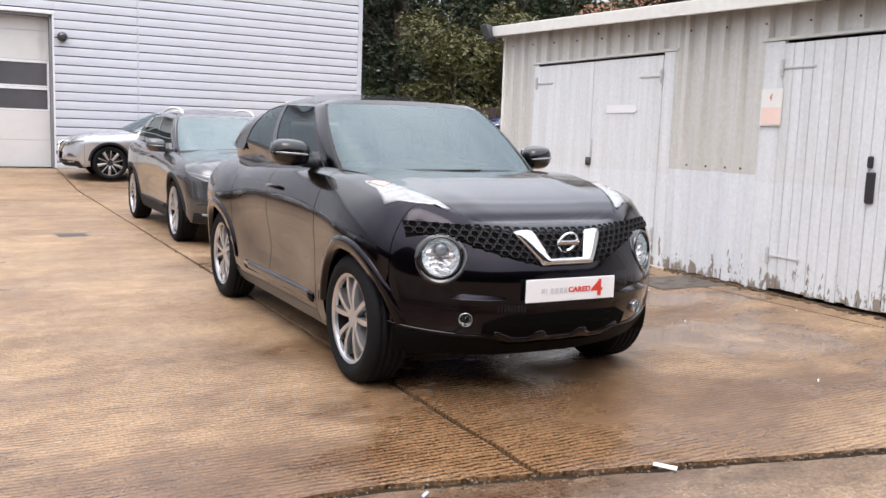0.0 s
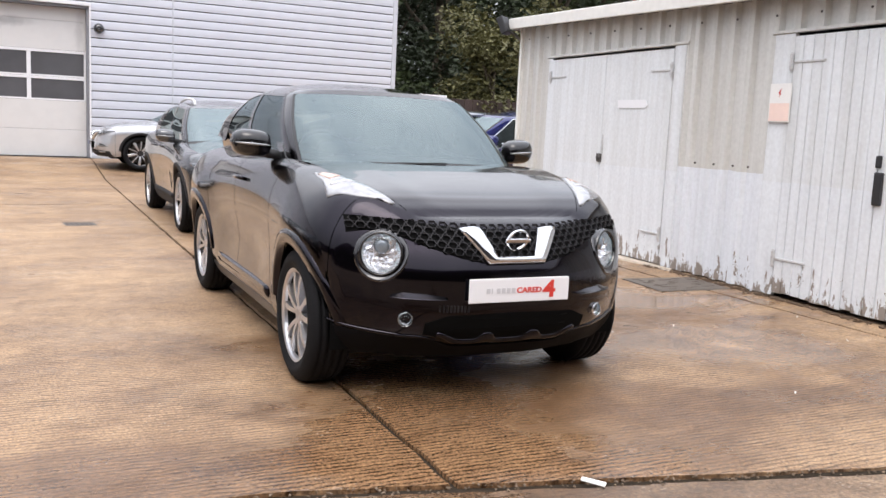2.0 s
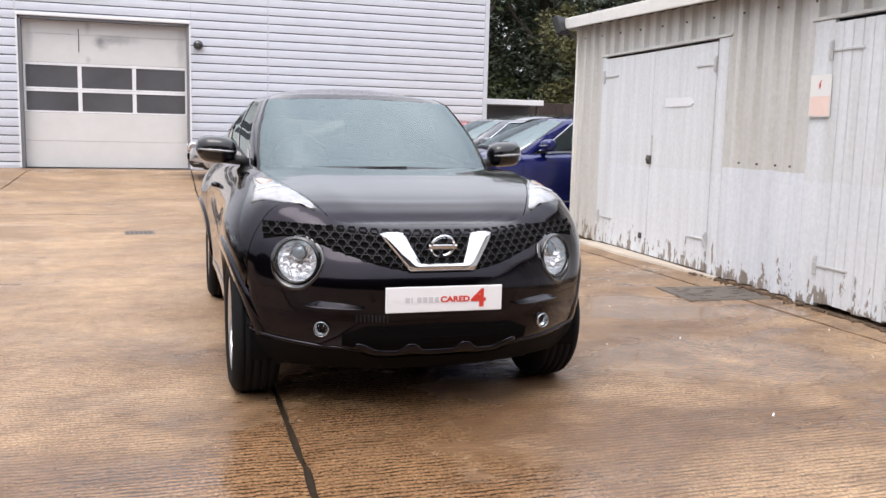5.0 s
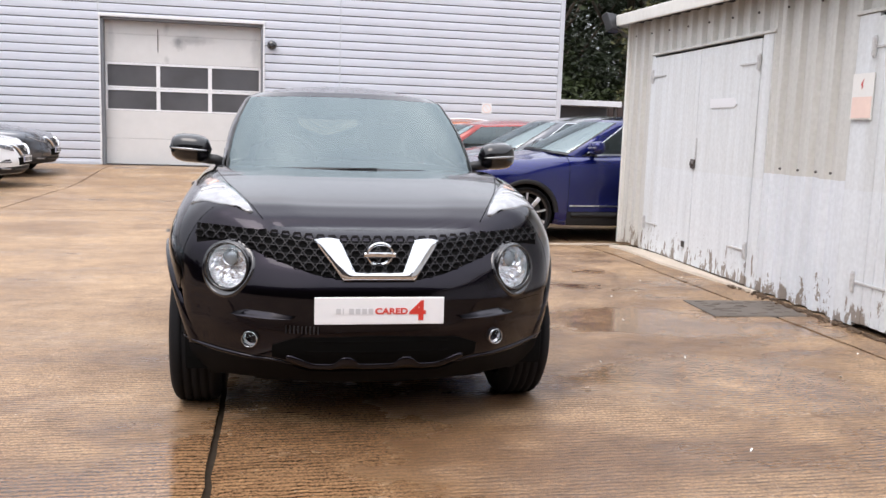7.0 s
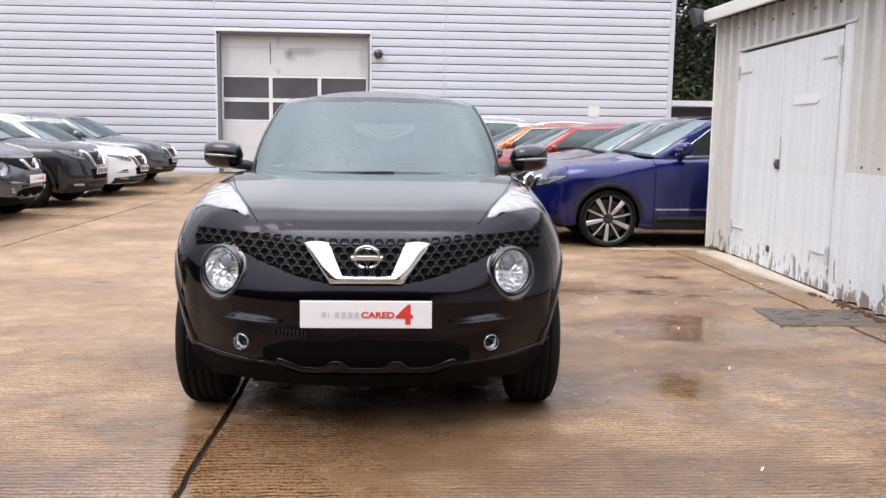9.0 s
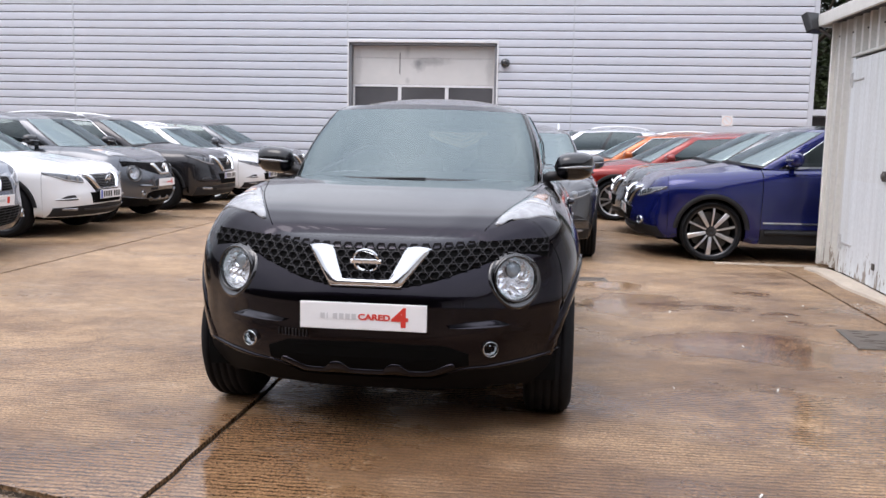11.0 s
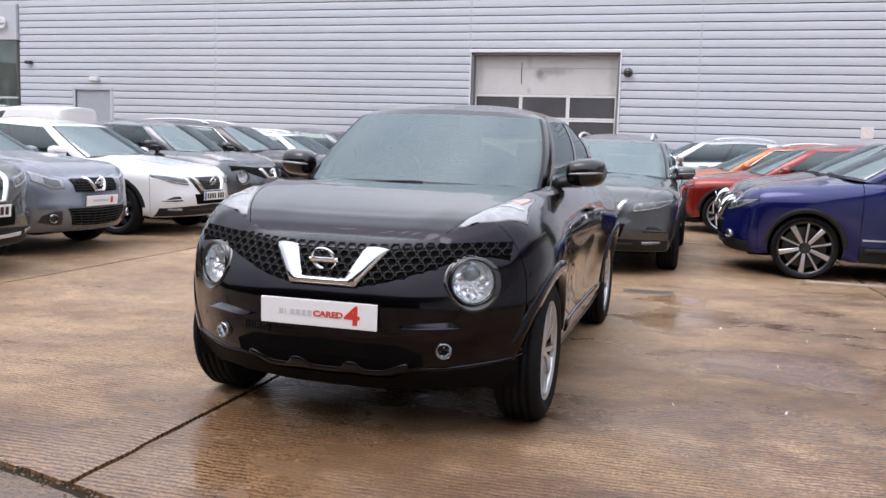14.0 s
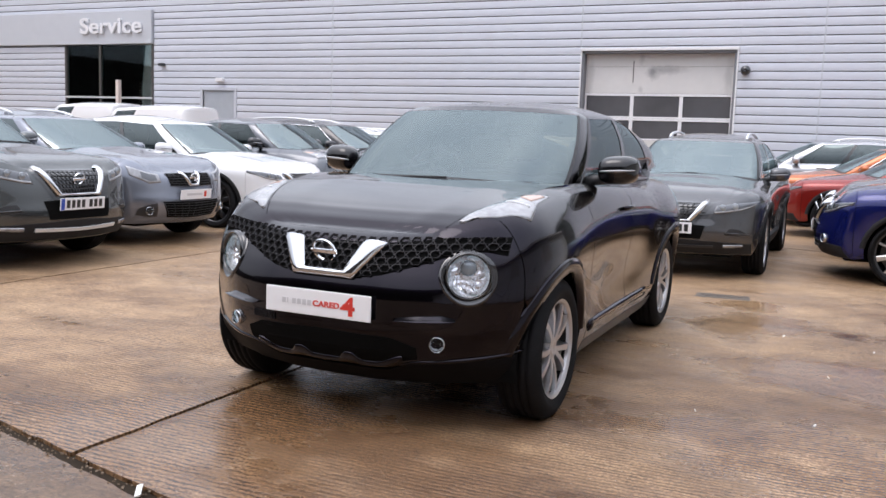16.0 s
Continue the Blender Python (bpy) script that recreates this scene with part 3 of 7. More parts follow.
    # service entrance
    gate = thing("service_entrance", "glazed service entrance under a pale fascia panel", "entrance", kind="structure")
    bm = bmesh.new()
    box(bm, (-26.0, WALL_Y - 0.10, 4.05), (-15.89, WALL_Y + 0.1, 5.10), 0.02)
    part("fascia_panel", bm, material("fascia_panel", (0.56, 0.58, 0.62), 0.4, 0.1, grain=0.04, scale=3), gate)
    for xa, xb in ((-19.75, -18.22), (-18.14, -15.94)):
        bm = bmesh.new()
        box(bm, (xa, WALL_Y + 0.03, 0.2), (xb, WALL_Y + 0.045, 4.03))
        part("pane", bm, SHOP_GLASS, gate)
    bm = bmesh.new()
    for x in (-19.77, -18.22, -15.96):
        box(bm, (x, WALL_Y - 0.02, 0.2), (x + 0.08, WALL_Y + 0.08, 4.04), 0.005)
    part("frame", bm, IRON, gate)
    bm = bmesh.new()
    box(bm, (-19.72, WALL_Y - 0.06, 2.30), (-15.92, WALL_Y - 0.02, 2.36), 0.006)
    part("push_rail", bm, PALE_IRON, gate)
    bm = bmesh.new()
    box(bm, (-17.87, WALL_Y + 0.25, 0.2), (-17.52, WALL_Y + 0.5, 4.3), 0.02)
    part("inside_column", bm, PLINTH, gate)
    bm = bmesh.new()
    box(bm, (-19.62, WALL_Y + 0.3, 0.2), (-18.12, WALL_Y + 0.5, 2.35), 0.02)
    part("inside_counter", bm, PLINTH, gate)
    bm = bmesh.new()
    box(bm, (-17.42, WALL_Y + 0.55, 0.2), (-15.82, WALL_Y + 0.65, 4.3), 0.02)
    part("inside_panel", bm, FASCIA, gate)
    bm = bmesh.new()
    box(bm, (-16.99, WALL_Y - 0.53, 0.2), (-16.86, WALL_Y - 0.40, 2.87), 0.01)
    solo("timber_post", bm, material("pale_timber", (0.62, 0.52, 0.46), 0.7, grain=0.15, scale=20, bump=0.2), "pale timber post before the service entrance", "post")
    words = lettering("Service", 0.70, 0.03, 0.012)
    lo, hi = min(v.co.x for v in words.verts), max(v.co.x for v in words.verts)
    for v in words.verts:
        v.co.x = (v.co.x - lo) / (hi - lo) * 2.66 - 18.89
        v.co.z += 4.40
        v.co.y += WALL_Y - 0.16
    solo("service_sign", words, WHITE_FRAME, "raised white letters reading Service on the fascia", "sign")

    # dome camera beside the sectional door
    bm = bmesh.new()
    lathe(bm, [(0.0, 0.001), (0.0, 0.11), (-0.05, 0.12), (-0.10, 0.10), (-0.14, 0.06), (-0.155, 0.001)], 20, "Y", (2.24, WALL_Y - 0.01, 3.20))
    solo("wall_camera", bm, GLOSS_BLACK, "small black dome camera on the cladding", "camera", soft=True)
    # small signs and boxes on the cladding
    bm = bmesh.new()
    box(bm, (7.57, WALL_Y - 0.016, 1.74), (7.84, WALL_Y - 0.006, 2.01), 0.003)
    notice = solo("wall_sign", bm, PLATE_WHITE, "small white wall sign with a faded red ring", "sign")
    bm = bmesh.new()
    lathe(bm, [(0.0, 0.098), (0.0, 0.115), (-0.002, 0.115), (-0.002, 0.098)], 28, "Y", (7.705, WALL_Y - 0.017, 1.875))
    box(bm, (-0.085, -0.001, -0.008), (0.085, 0.001, 0.008), 0.0, pose(7.705, WALL_Y - 0.018, 1.875, 0, 45, 0))
    part("red_ring", bm, POSTER_PINK, notice)
    bm = bmesh.new()
    box(bm, (-6.96, WALL_Y - 0.07, 1.46), (-6.84, WALL_Y - 0.006, 1.63), 0.01)
    switch = solo("switch_box", bm, PALE_IRON, "small grey switch box on the cladding", "box")
    bm = bmesh.new()
    box(bm, (-6.925, WALL_Y - 0.085, 1.52), (-6.875, WALL_Y - 0.071, 1.58), 0.004)
    part("button", bm, BLACK_PLASTIC, switch)
    bm = bmesh.new()
    box(bm, (-15.58, WALL_Y - 0.16, 3.34), (-15.38, WALL_Y - 0.01, 3.43), 0.02)
    solo("wall_lamp", bm, BLACK_PLASTIC, "small dark lamp beside the service entrance", "lamp")
    return home


workshop()


# ---- the garages ----
def garages():
    """A low block of corrugated lock-up garages, its front turned two degrees from the yard's line."""
    at = pose(6.33, 7.75, 0.02, 0, 0, -2.0)
    block = thing("garage_block", "low block of weathered grey corrugated lock-up garages", "garage", at, kind="structure")
    near, far = -11.0, 2.22
    doors = [(-1.05, 1.53), (-4.77, -2.19), (-8.5, -5.95)]

    def roof_z(y):
        return 2.60 + 0.026 * (y - 2.2)

    def corrugated(y0, y1, z0, x=0.0):
        """Upright trapezoid corrugations facing -x."""
        bm = bmesh.new()
        pitch, line = 0.236, []
        k = 0
        while y0 + k * pitch < y1:
            for dy, dx in ((0.0, 0.0), (0.060, 0.0), (0.084, 0.044), (0.212, 0.044), (0.236, 0.0)):
                y = y0 + k * pitch + dy
                if y <= y1 and not (line and abs(line[-1][0] - y) < 1e-4):
                    line.append((y, dx))
            k += 1
        line.append((y1, 0.0)) if y1 - line[-1][0] > 1e-3 else None
        front, rear = [[[bm.verts.new((x + dx + deep, y, z if z is not None else roof_z(y) - 0.02)) for y, dx in line] for z in (z0, None)] for deep in (0.0, 0.010)]
        for i in range(len(line) - 1):
            for rows in (front, rear):
                bm.faces.new((rows[0][i], rows[0][i + 1], rows[1][i + 1], rows[1][i]))
            for k in (0, 1):
                bm.faces.new((front[k][i], front[k][i + 1], rear[k][i + 1], rear[k][i]))
        for i in (0, -1):
            bm.faces.new((front[0][i], front[1][i], rear[1][i], rear[0][i]))
        return part("wall_sheet", bm, SHEET, block)

    corrugated(1.565, far, 0.02)
    corrugated(-2.155, -1.085, 0.02)
    corrugated(-5.915, -4.805, 0.02)
    corrugated(near, -8.535, 0.02)
    for y0, y1 in doors:
        corrugated(y0 - 0.034, y1 + 0.034, 2.19)
    # rear and end walls
    bm = bmesh.new()
    box(bm, (0.06, far - 0.02, 0.0), (5.6, far + 0.03, 2.55), 0.004)
    box(bm, (5.55, near, 0.0), (5.6, far - 0.03, 2.3), 0.004)
    box(bm, (0.06, near, 0.0), (5.5, near + 0.04, 2.2), 0.004)
    part("end_wall", bm, SHEET, block)
    bm = bmesh.new()
    box(bm, (-0.035, far - 0.01, 0.0), (0.055, far + 0.045, 2.58), 0.006)
    part("corner_post", bm, FASCIA, block, "pale corner post")
    bm = bmesh.new()
    for x0, x1, t0, t1, m in ((-0.16, -0.125, -0.045, 0.085, 0),):
        verts = []
        for y in (near - 0.1, far + 0.14):
            verts.append([bm.verts.new((x, y, roof_z(y) + z)) for x, z in ((x0, t0), (x1, t0), (x1, t1), (x0, t1))])
        for k in range(4):
            bm.faces.new((verts[0][k], verts[0][(k + 1) % 4], verts[1][(k + 1) % 4], verts[1][k]))
        bm.faces.new(verts[0])
        bm.faces.new(verts[1])
    bmesh.ops.bevel(bm, geom=list(bm.edges), offset=0.006, segments=1, affect="EDGES")
    part("fascia_board", bm, FASCIA, block, "pale fascia board along the roof edge")
    bm = bmesh.new()
    box(bm, (-0.12, far + 0.10, roof_z(far) - 0.05), (5.7, far + 0.14, roof_z(far) + 0.075), 0.005)
    part("fascia_board", bm, FASCIA, block)
    bm = bmesh.new()
    verts = [[bm.verts.new((x, y, roof_z(y) + z - (0.05 if x > 1 else 0))) for x in (-0.124, 5.7)] for y in (near - 0.1, far + 0.098) for z in (0.0, 0.05)]
    a, b, c, d = verts
    for quad in ((a[0], a[1], b[1], b[0]), (c[0], d[0], d[1], c[1]), (a[0], b[0], d[0], c[0]), (a[1], c[1], d[1], b[1]), (b[0], b[1], d[1], d[0]), (a[0], c[0], c[1], a[1])):
        bm.faces.new(quad)
    part("roof", bm, ROOFING, block)
    # fixing screws under the eaves
    bm = bmesh.new()
    for k in range(27):
        y = far - 0.15 - 0.472 * k
        bmesh.ops.create_uvsphere(bm, u_segments=6, v_segments=4, radius=0.011, matrix=Matrix.Translation((-0.002, y, roof_z(y) - 0.17)))
    for y in (-1.3, -1.56, -1.81, -2.0):
        bmesh.ops.create_uvsphere(bm, u_segments=6, v_segments=4, radius=0.011, matrix=Matrix.Translation((-0.002, y, 1.06)))
    tagged(part("fixing_screws", bm, IRON, block), kind="stuff")

    for n, (y0, y1) in enumerate(doors):
        bm = bmesh.new()
        box(bm, (-0.004, y1 + 0.002, 0.0), (0.05, y1 + 0.032, 2.16), 0.004)
        box(bm, (-0.004, y0 - 0.032, 0.0), (0.05, y0 - 0.002, 2.16), 0.004)
        box(bm, (-0.016, y0 - 0.034, 2.162), (0.05, y1 + 0.034, 2.188), 0.004)
        part("door_frame", bm, SHEET, block)
        # fixed flat panels beside the two leaves
        far_side, near_side = ((0.09, 0.17), (0.22, 0.10), (0.12, 0.12))[n]
        for a, b in ((y1 - far_side, y1 - 0.002), (y0 + 0.002, y0 + near_side)):
            bm = bmesh.new()
            box(bm, (-0.006, a, 0.02), (0.03, b, 2.158), 0.002)
            part("jamb_panel", bm, DOORPAINT, block)
        y0, y1 = y0 + near_side, y1 - far_side
        mid = (y0 + y1) / 2
        for a, b in ((mid + 0.004, y1 - 0.004), (y0 + 0.004, mid - 0.004)):
            leaf = thing("garage_door", "weathered pale grey boarded garage door leaf, closed", "door", kind="structure")
            leaf.parent = block
            count = 11
            for k in range(count):
                ya, yb = lerp(a, b, k / count), lerp(a, b, (k + 1) / count)
                lo, hi = min(ya, yb), max(ya, yb)
                bm = bmesh.new()
                foot = 0.035 + 0.02 * random.random() * (n > 0)
                slack = 0.0004 if n == 0 else 0.0022
                off = (0.0 if n == 0 else 0.003) * random.random()
                box(bm, (-0.012 - off, lo + slack, foot), (0.03, hi - slack, 2.132), 0.0012 if n == 0 else 0.004, segments=1)
                ob = part("board", bm, DOORPAINT, leaf)
            inner = b if a > mid else a
            outer = y1 - 0.004 if a > mid else y0 + 0.004
            way = -1 if a > mid else 1
            for z in (0.33, 1.93):
                bm = bmesh.new()
                box(bm, (-0.022, min(outer, outer + way * 0.34), z - 0.009), (-0.012, max(outer, outer + way * 0.34), z + 0.009), 0.003)
                box(bm, (-0.032, outer - 0.014, z - 0.075), (-0.020, outer + 0.014, z + 0.075), 0.003)
                tube(bm, [(-0.036, outer, z - 0.06), (-0.036, outer, z + 0.06)], 0.011, 8)
                part("strap_hinge", bm, PALE_IRON, leaf)
    # furniture of the first pair of doors
    bm = bmesh.new()
    box(bm, (-0.03, 0.245, 0.985), (-0.013, 0.335, 1.075), 0.01)
    lathe(bm, [(-0.045, 0.001), (-0.045, 0.024), (-0.03, 0.03), (-0.028, 0.001)], 14, "X", (0, 0.29, 1.03))
    part("lock_plate", bm, IRON, block, "black round lock plate")
    bm = bmesh.new()
    box(bm, (-0.026, 0.235, 1.08), (-0.013, 0.25, 1.28), 0.003)
    part("hasp", bm, PALE_IRON, block)
    bm = bmesh.new()
    box(bm, (-0.026, 0.37, 0.19), (-0.013, 0.43, 0.25), 0.004)
    part("drop_bolt", bm, IRON, block)
    bm = bmesh.new()
    prism(bm, [(-0.26, -0.04), (0.22, -0.04), (0.26, -0.01), (0.22, 0.045), (-0.26, 0.045)], 0.006, pose(-0.02, -0.26, 1.605, 0, 0, -90))
    part("door_sign", bm, PLATE_WHITE, block, "blank cream door sign")
    bm = bmesh.new()
    box(bm, (-0.024, -2.44, 1.445), (-0.019, -2.205, 1.76), 0.001)
    notice = part("notice", bm, PAPER, block, "white and pink paper notice")
    bm = bmesh.new()
    box(bm, (-0.0265, -2.43, 1.455), (-0.0245, -2.215, 1.60))
    part("pink_field", bm, POSTER_PINK, notice)
    bm = bmesh.new()
    prism(bm, [(0.0, 0.0), (0.02, 0.03), (0.008, 0.03), (0.024, 0.075), (-0.012, 0.03), (0.002, 0.03)], 0.001, pose(-0.0266, -2.31, 1.65, 0, 0, -90))
    part("flash_mark", bm, PRINT_RED, notice)
    bm = bmesh.new()
    box(bm, (-0.045, -3.40, 0.86), (-0.013, -3.33, 1.10), 0.01)
    box(bm, (-0.045, -3.37, 1.13), (-0.013, -3.33, 1.22), 0.01)
    part("latch", bm, BLACK_PLASTIC, block, "black latch")
    # flood lamp on the corner
    lamp = thing("flood_lamp", "dark flood lamp on a bracket at the garage corner", "lamp")
    lamp.parent = None
    bm = bmesh.new()
    box(bm, (-0.10, -0.045, -0.11), (0.10, 0.045, 0.11), 0.012, pose(6.20, 10.12, 2.62, -25, 0, 35))
    part("housing", bm, BLACK_PLASTIC, lamp)
    bm = bmesh.new()
    tube(bm, [(6.36, 10.0, 2.45), (6.33, 10.04, 2.50), (6.24, 10.09, 2.56)], 0.016)
    part("bracket", bm, IRON, lamp)
    # concrete plinth strip at the foot of the doors
    bm = bmesh.new()
    steps = 14
    outer, inner = [], []
    for k in range(steps + 1):
        y = lerp(6.6, 9.75, k / steps)
        x = lerp(6.24, 6.38, k / steps)
        w = 0.02 + 0.17 * smooth(6.6, 8.4, y) + 0.02 * noise.noise((y * 2, 0, 0))
        outer.append((x - w, y))
        inner.append((x + 0.02, y))
    top = [[bm.verts.new((x, y, ground_height(x, y) + 0.022)) for x, y in row] for row in (outer, inner)]
    low = [bm.verts.new((x - 0.02, y, ground_height(x, y) - 0.03)) for x, y in outer]
    for k in range(steps):
        bm.faces.new((top[0][k], top[0][k + 1], top[1][k + 1], top[1][k]))
        bm.faces.new((low[k], low[k + 1], top[0][k + 1], top[0][k]))
    strip = bmesh.new()
    for x0, x1, y0, y1 in ((5.30, 6.42, 10.02, 10.13),):
        rows = []
        for k in range(25):
            x = lerp(x0, x1, k / 24)
            wob = 0.012 * noise.noise((x * 3, 1, 0))
            rows.append([strip.verts.new((x, y, ground_height(x, y) + z)) for y, z in ((y0 + wob, -0.02), (y0 + 0.008 + wob, 0.014), (y1 - 0.01 + wob, 0.014), (y1 + wob, -0.02))])
        for p, q in zip(rows, rows[1:]):
            for k in range(3):
                strip.faces.new((p[k], p[k + 1], q[k + 1], q[k]))
        strip.faces.new(rows[0])
        strip.faces.new(rows[-1])
    solo("edging", strip, PLINTH, "pale concrete edging strip across the yard", "edging", "structure")
    solo("plinth", bm, PLINTH, "pale broken concrete strip along the garage foot", "plinth", "structure")
    return block


garages()

# ---- vehicles ----
from mathutils.bvhtree import BVHTree


def paint(name, colour, metal=0.35, flake=0.05, rough=0.25, spec=0.15, ior=1.5):
    """Car paint: a flaked base under a clear coat."""
    m = material(name, colour, rough, metal, 1.0, grain=flake, scale=900, big=0.03, big_scale=1.5, spec=spec, coat_rough=0.015)
    m.node_tree.nodes["Principled BSDF"].inputs["Coat IOR"].default_value = ior
    return m


class Body:
    """The surfaces of a car that faces -y; the origin lies on the ground under the middle of its front axle."""

    def __init__(self, spec):
        self.nose, self.length, self.width, self.wheelbase, self.wheel_radius, self.rim = (spec["nose"], spec["length"], spec["width"], spec["wheelbase"], spec["wheel_radius"], spec["rim"])
        self.arch, self.front_x, self.front_y, self.cap_front, self.cap_rear, self.sill, self.shoulder = (spec["arch"], spec["front_x"], spec["front_y"], spec["cap_front"], spec["cap_rear"], spec["sill"], spec["shoulder"])
        self.front_inset, self.flank_inset, self.rear_inset, self.rounding, self.fold = (spec["front_inset"], spec["flank_inset"], spec["rear_inset"], spec["rounding"], spec["fold"])
        self.flare, self.flare_z, self.waist, self.crown, self.spine = (spec["flare"], spec["flare_z"], spec["waist"], spec["crown"], spec["spine"])
        self.belt_half, self.roof_half, self.screen_base, self.screen_top, self.back_base, self.back_top = (spec["belt_half"], spec["roof_half"], spec["screen_base"], spec["screen_top"], spec["back_base"], spec["back_top"])
        self.screen_cap, self.roof_cap, self.belt, self.roof_edge, self.roof_crown = (spec["screen_cap"], spec["roof_cap"], spec["belt"], spec["roof_edge"], spec["roof_crown"])
        self.tail = self.nose + self.length
        self.half = self.width / 2
        self.flare_rear = spec.get("flare_rear", self.flare)
        self.back_cap, self.back_curve = spec.get("back_cap", 0.30), spec.get("back_curve", 3.2)
        self.edges = []

    def outline(self, s, w, n, front, rear, cap_f, cap_r, n_r=2.8):
        """A plan outline: s from 0 (front middle) to 1 (rear middle), rounded front and rear and straight flanks."""
        if s < 0.3:
            a = s / 0.3 * math.pi / 2
            return w * math.sin(a) ** (2 / n), front + cap_f * (1 - max(0.0, math.cos(a)) ** (2 / n))
        if s > 0.7:
            a = (1 - s) / 0.3 * math.pi / 2
            return w * math.sin(a) ** (2 / n_r), rear - cap_r * (1 - max(0.0, math.cos(a)) ** (2 / n_r))
        return w, lerp(front + cap_f, rear - cap_r, (s - 0.3) / 0.4)

    def plan(self, s):
        """The plan outline of the lower body at s: its own front, straight flanks and a rounded tail."""
        if s < 0.3:
            return self.half * curve(self.front_x, s / 0.3), self.nose + curve(self.front_y, s / 0.3)
        return self.outline(s, self.half, 2.0, self.nose, self.tail, self.cap_front, self.cap_rear)

    def side(self, s, w):
        """A point of the body's flank: s round the car (negative on the other side), w from the sill to the shoulder."""
        sign, s = (-1 if s < 0 else 1), abs(s)
        x, y = self.plan(s)
        xa, ya = self.plan(max(0.0, s - 0.004))
        xb, yb = self.plan(min(1.0, s + 0.004))
        if s <= 0.004:
            nx, ny = 0.0, -1.0
        elif s >= 0.996:
            nx, ny = 0.0, 1.0
        else:
            nx, ny = yb - ya, -(xb - xa)
            d = math.hypot(nx, ny)
            nx, ny = nx / d, ny / d
        bottom, top = curve(self.sill, s), curve(self.shoulder, s)
        z = lerp(bottom, top, w)
        f, r = 1 - smooth(0.08, 0.30, s), smooth(0.72, 0.92, s)
        flank = 1 - f - r
        inset = f * curve(self.front_inset, z) + flank * curve(self.flank_inset, z) + r * curve(self.rear_inset, z)
        rise = curve(self.rounding, s)
        t = clamp((z - (top - rise)) / rise)
        depth = curve(self.fold, s)
        folded = depth * (1 - (1 - t**2.1) ** (1 / 2.1))
        for axle, amount in ((0.0, self.flare), (self.wheelbase, self.flare_rear)):
            inset -= amount * math.exp(-(((y - axle) / 0.40) ** 2)) * math.exp(-(((z - self.flare_z) / 0.27) ** 2))
        inset += self.waist * math.exp(-(((z - 0.52) / 0.16) ** 2)) * flank * math.exp(-(((y - self.wheelbase / 2) / 0.6) ** 4))
        # the shoulder folds straight inwards along the wings, so that the bonnet edge runs on without a kink
        k = smooth(0.06, 0.2, s) * (1 - smooth(0.75, 0.9, s))
        fx, fy = lerp(nx, 1.0, k), lerp(ny, 0.0, k)
        return Vector((sign * max(0.0, x - nx * inset - fx * folded), y - ny * inset - fy * folded, z))

    def deck(self, r, s):
        """A point of the bonnet and of the deck that runs on under the cabin: r across from -1 to 1."""
        edge = self.side(s, 1.0)
        crown = curve(self.crown, edge.y)
        q = abs(r)
        z = edge.z + crown * (1 - q**2.4) + self.spine * math.exp(-((q - 0.62) / 0.13) ** 2) * smooth(self.nose + 0.1, self.nose + 0.5, edge.y)
        return Vector((edge.x * r, edge.y, z))

    def edge_at(self, y):
        """The shoulder edge at length y: half-width and height."""
        if not self.edges:
            last = -9.0
            for k in range(141):
                p = self.side(k * 0.005, 1.0)
                last = max(last + 1e-4, p.y)
                self.edges.append((last, p.x, p.z))
        t = self.edges
        if y <= t[0][0]:
            return t[0][1], t[0][2]
        for a, b in zip(t, t[1:]):
            if y <= b[0]:
                q = (y - a[0]) / (b[0] - a[0])
                return lerp(a[1], b[1], q), lerp(a[2], b[2], q)
        return t[-1][1], t[-1][2]

    def front_edge(self, x):
        """How far forward the shoulder edge lies at half-width x."""
        self.edge_at(0.0)
        t = self.edges
        for a, b in zip(t, t[1:]):
            if abs(x) <= b[1]:
                return lerp(a[0], b[0], clamp((abs(x) - a[1]) / max(1e-5, b[1] - a[1])))
        return t[-1][0]

    def top(self, x, y):
        """The bonnet and deck as a height over the plan."""
        xe, ze = self.edge_at(y)
        q = clamp(abs(x) / max(xe, 1e-4))
        z = ze + curve(self.crown, y) * (1 - q**2.4) + self.spine * math.exp(-((q - 0.62) / 0.13) ** 2) * smooth(self.nose + 0.1, self.nose + 0.5, y)
        return Vector((x, y, z))

    def cabin(self, s, v):
        """A point of the cabin: s round it, v from the belt to the roof edge."""
        sign, s = (-1 if s < 0 else 1), abs(s)
        xb, yb = self.outline(s, self.belt_half, 2.5, self.screen_base, self.back_base, self.screen_cap, self.back_cap, self.back_curve)
        xt, yt = self.outline(s, self.roof_half, 2.7, self.screen_top, self.back_top, self.roof_cap, self.back_cap * 0.87, self.back_curve)
        zb = curve(self.belt, s)
        zt = curve(self.roof_edge, s)
        k = v
        bulge = 0.035 * math.sin(math.pi * v)
        round_in = 0.05 * clamp((v - 0.9) / 0.1) ** 2
        x, y, z = lerp(xb, xt, k), lerp(yb, yt, k), lerp(zb, zt, v)
        if s < 0.3:
            y -= bulge * 0.7 * math.cos(s / 0.3 * math.pi / 2)
        return Vector((sign * max(0.0, x + bulge * min(1.0, s / 0.3) * (1 - smooth(0.85, 1.0, s)) - round_in * min(1, s / 0.3)), y, z))

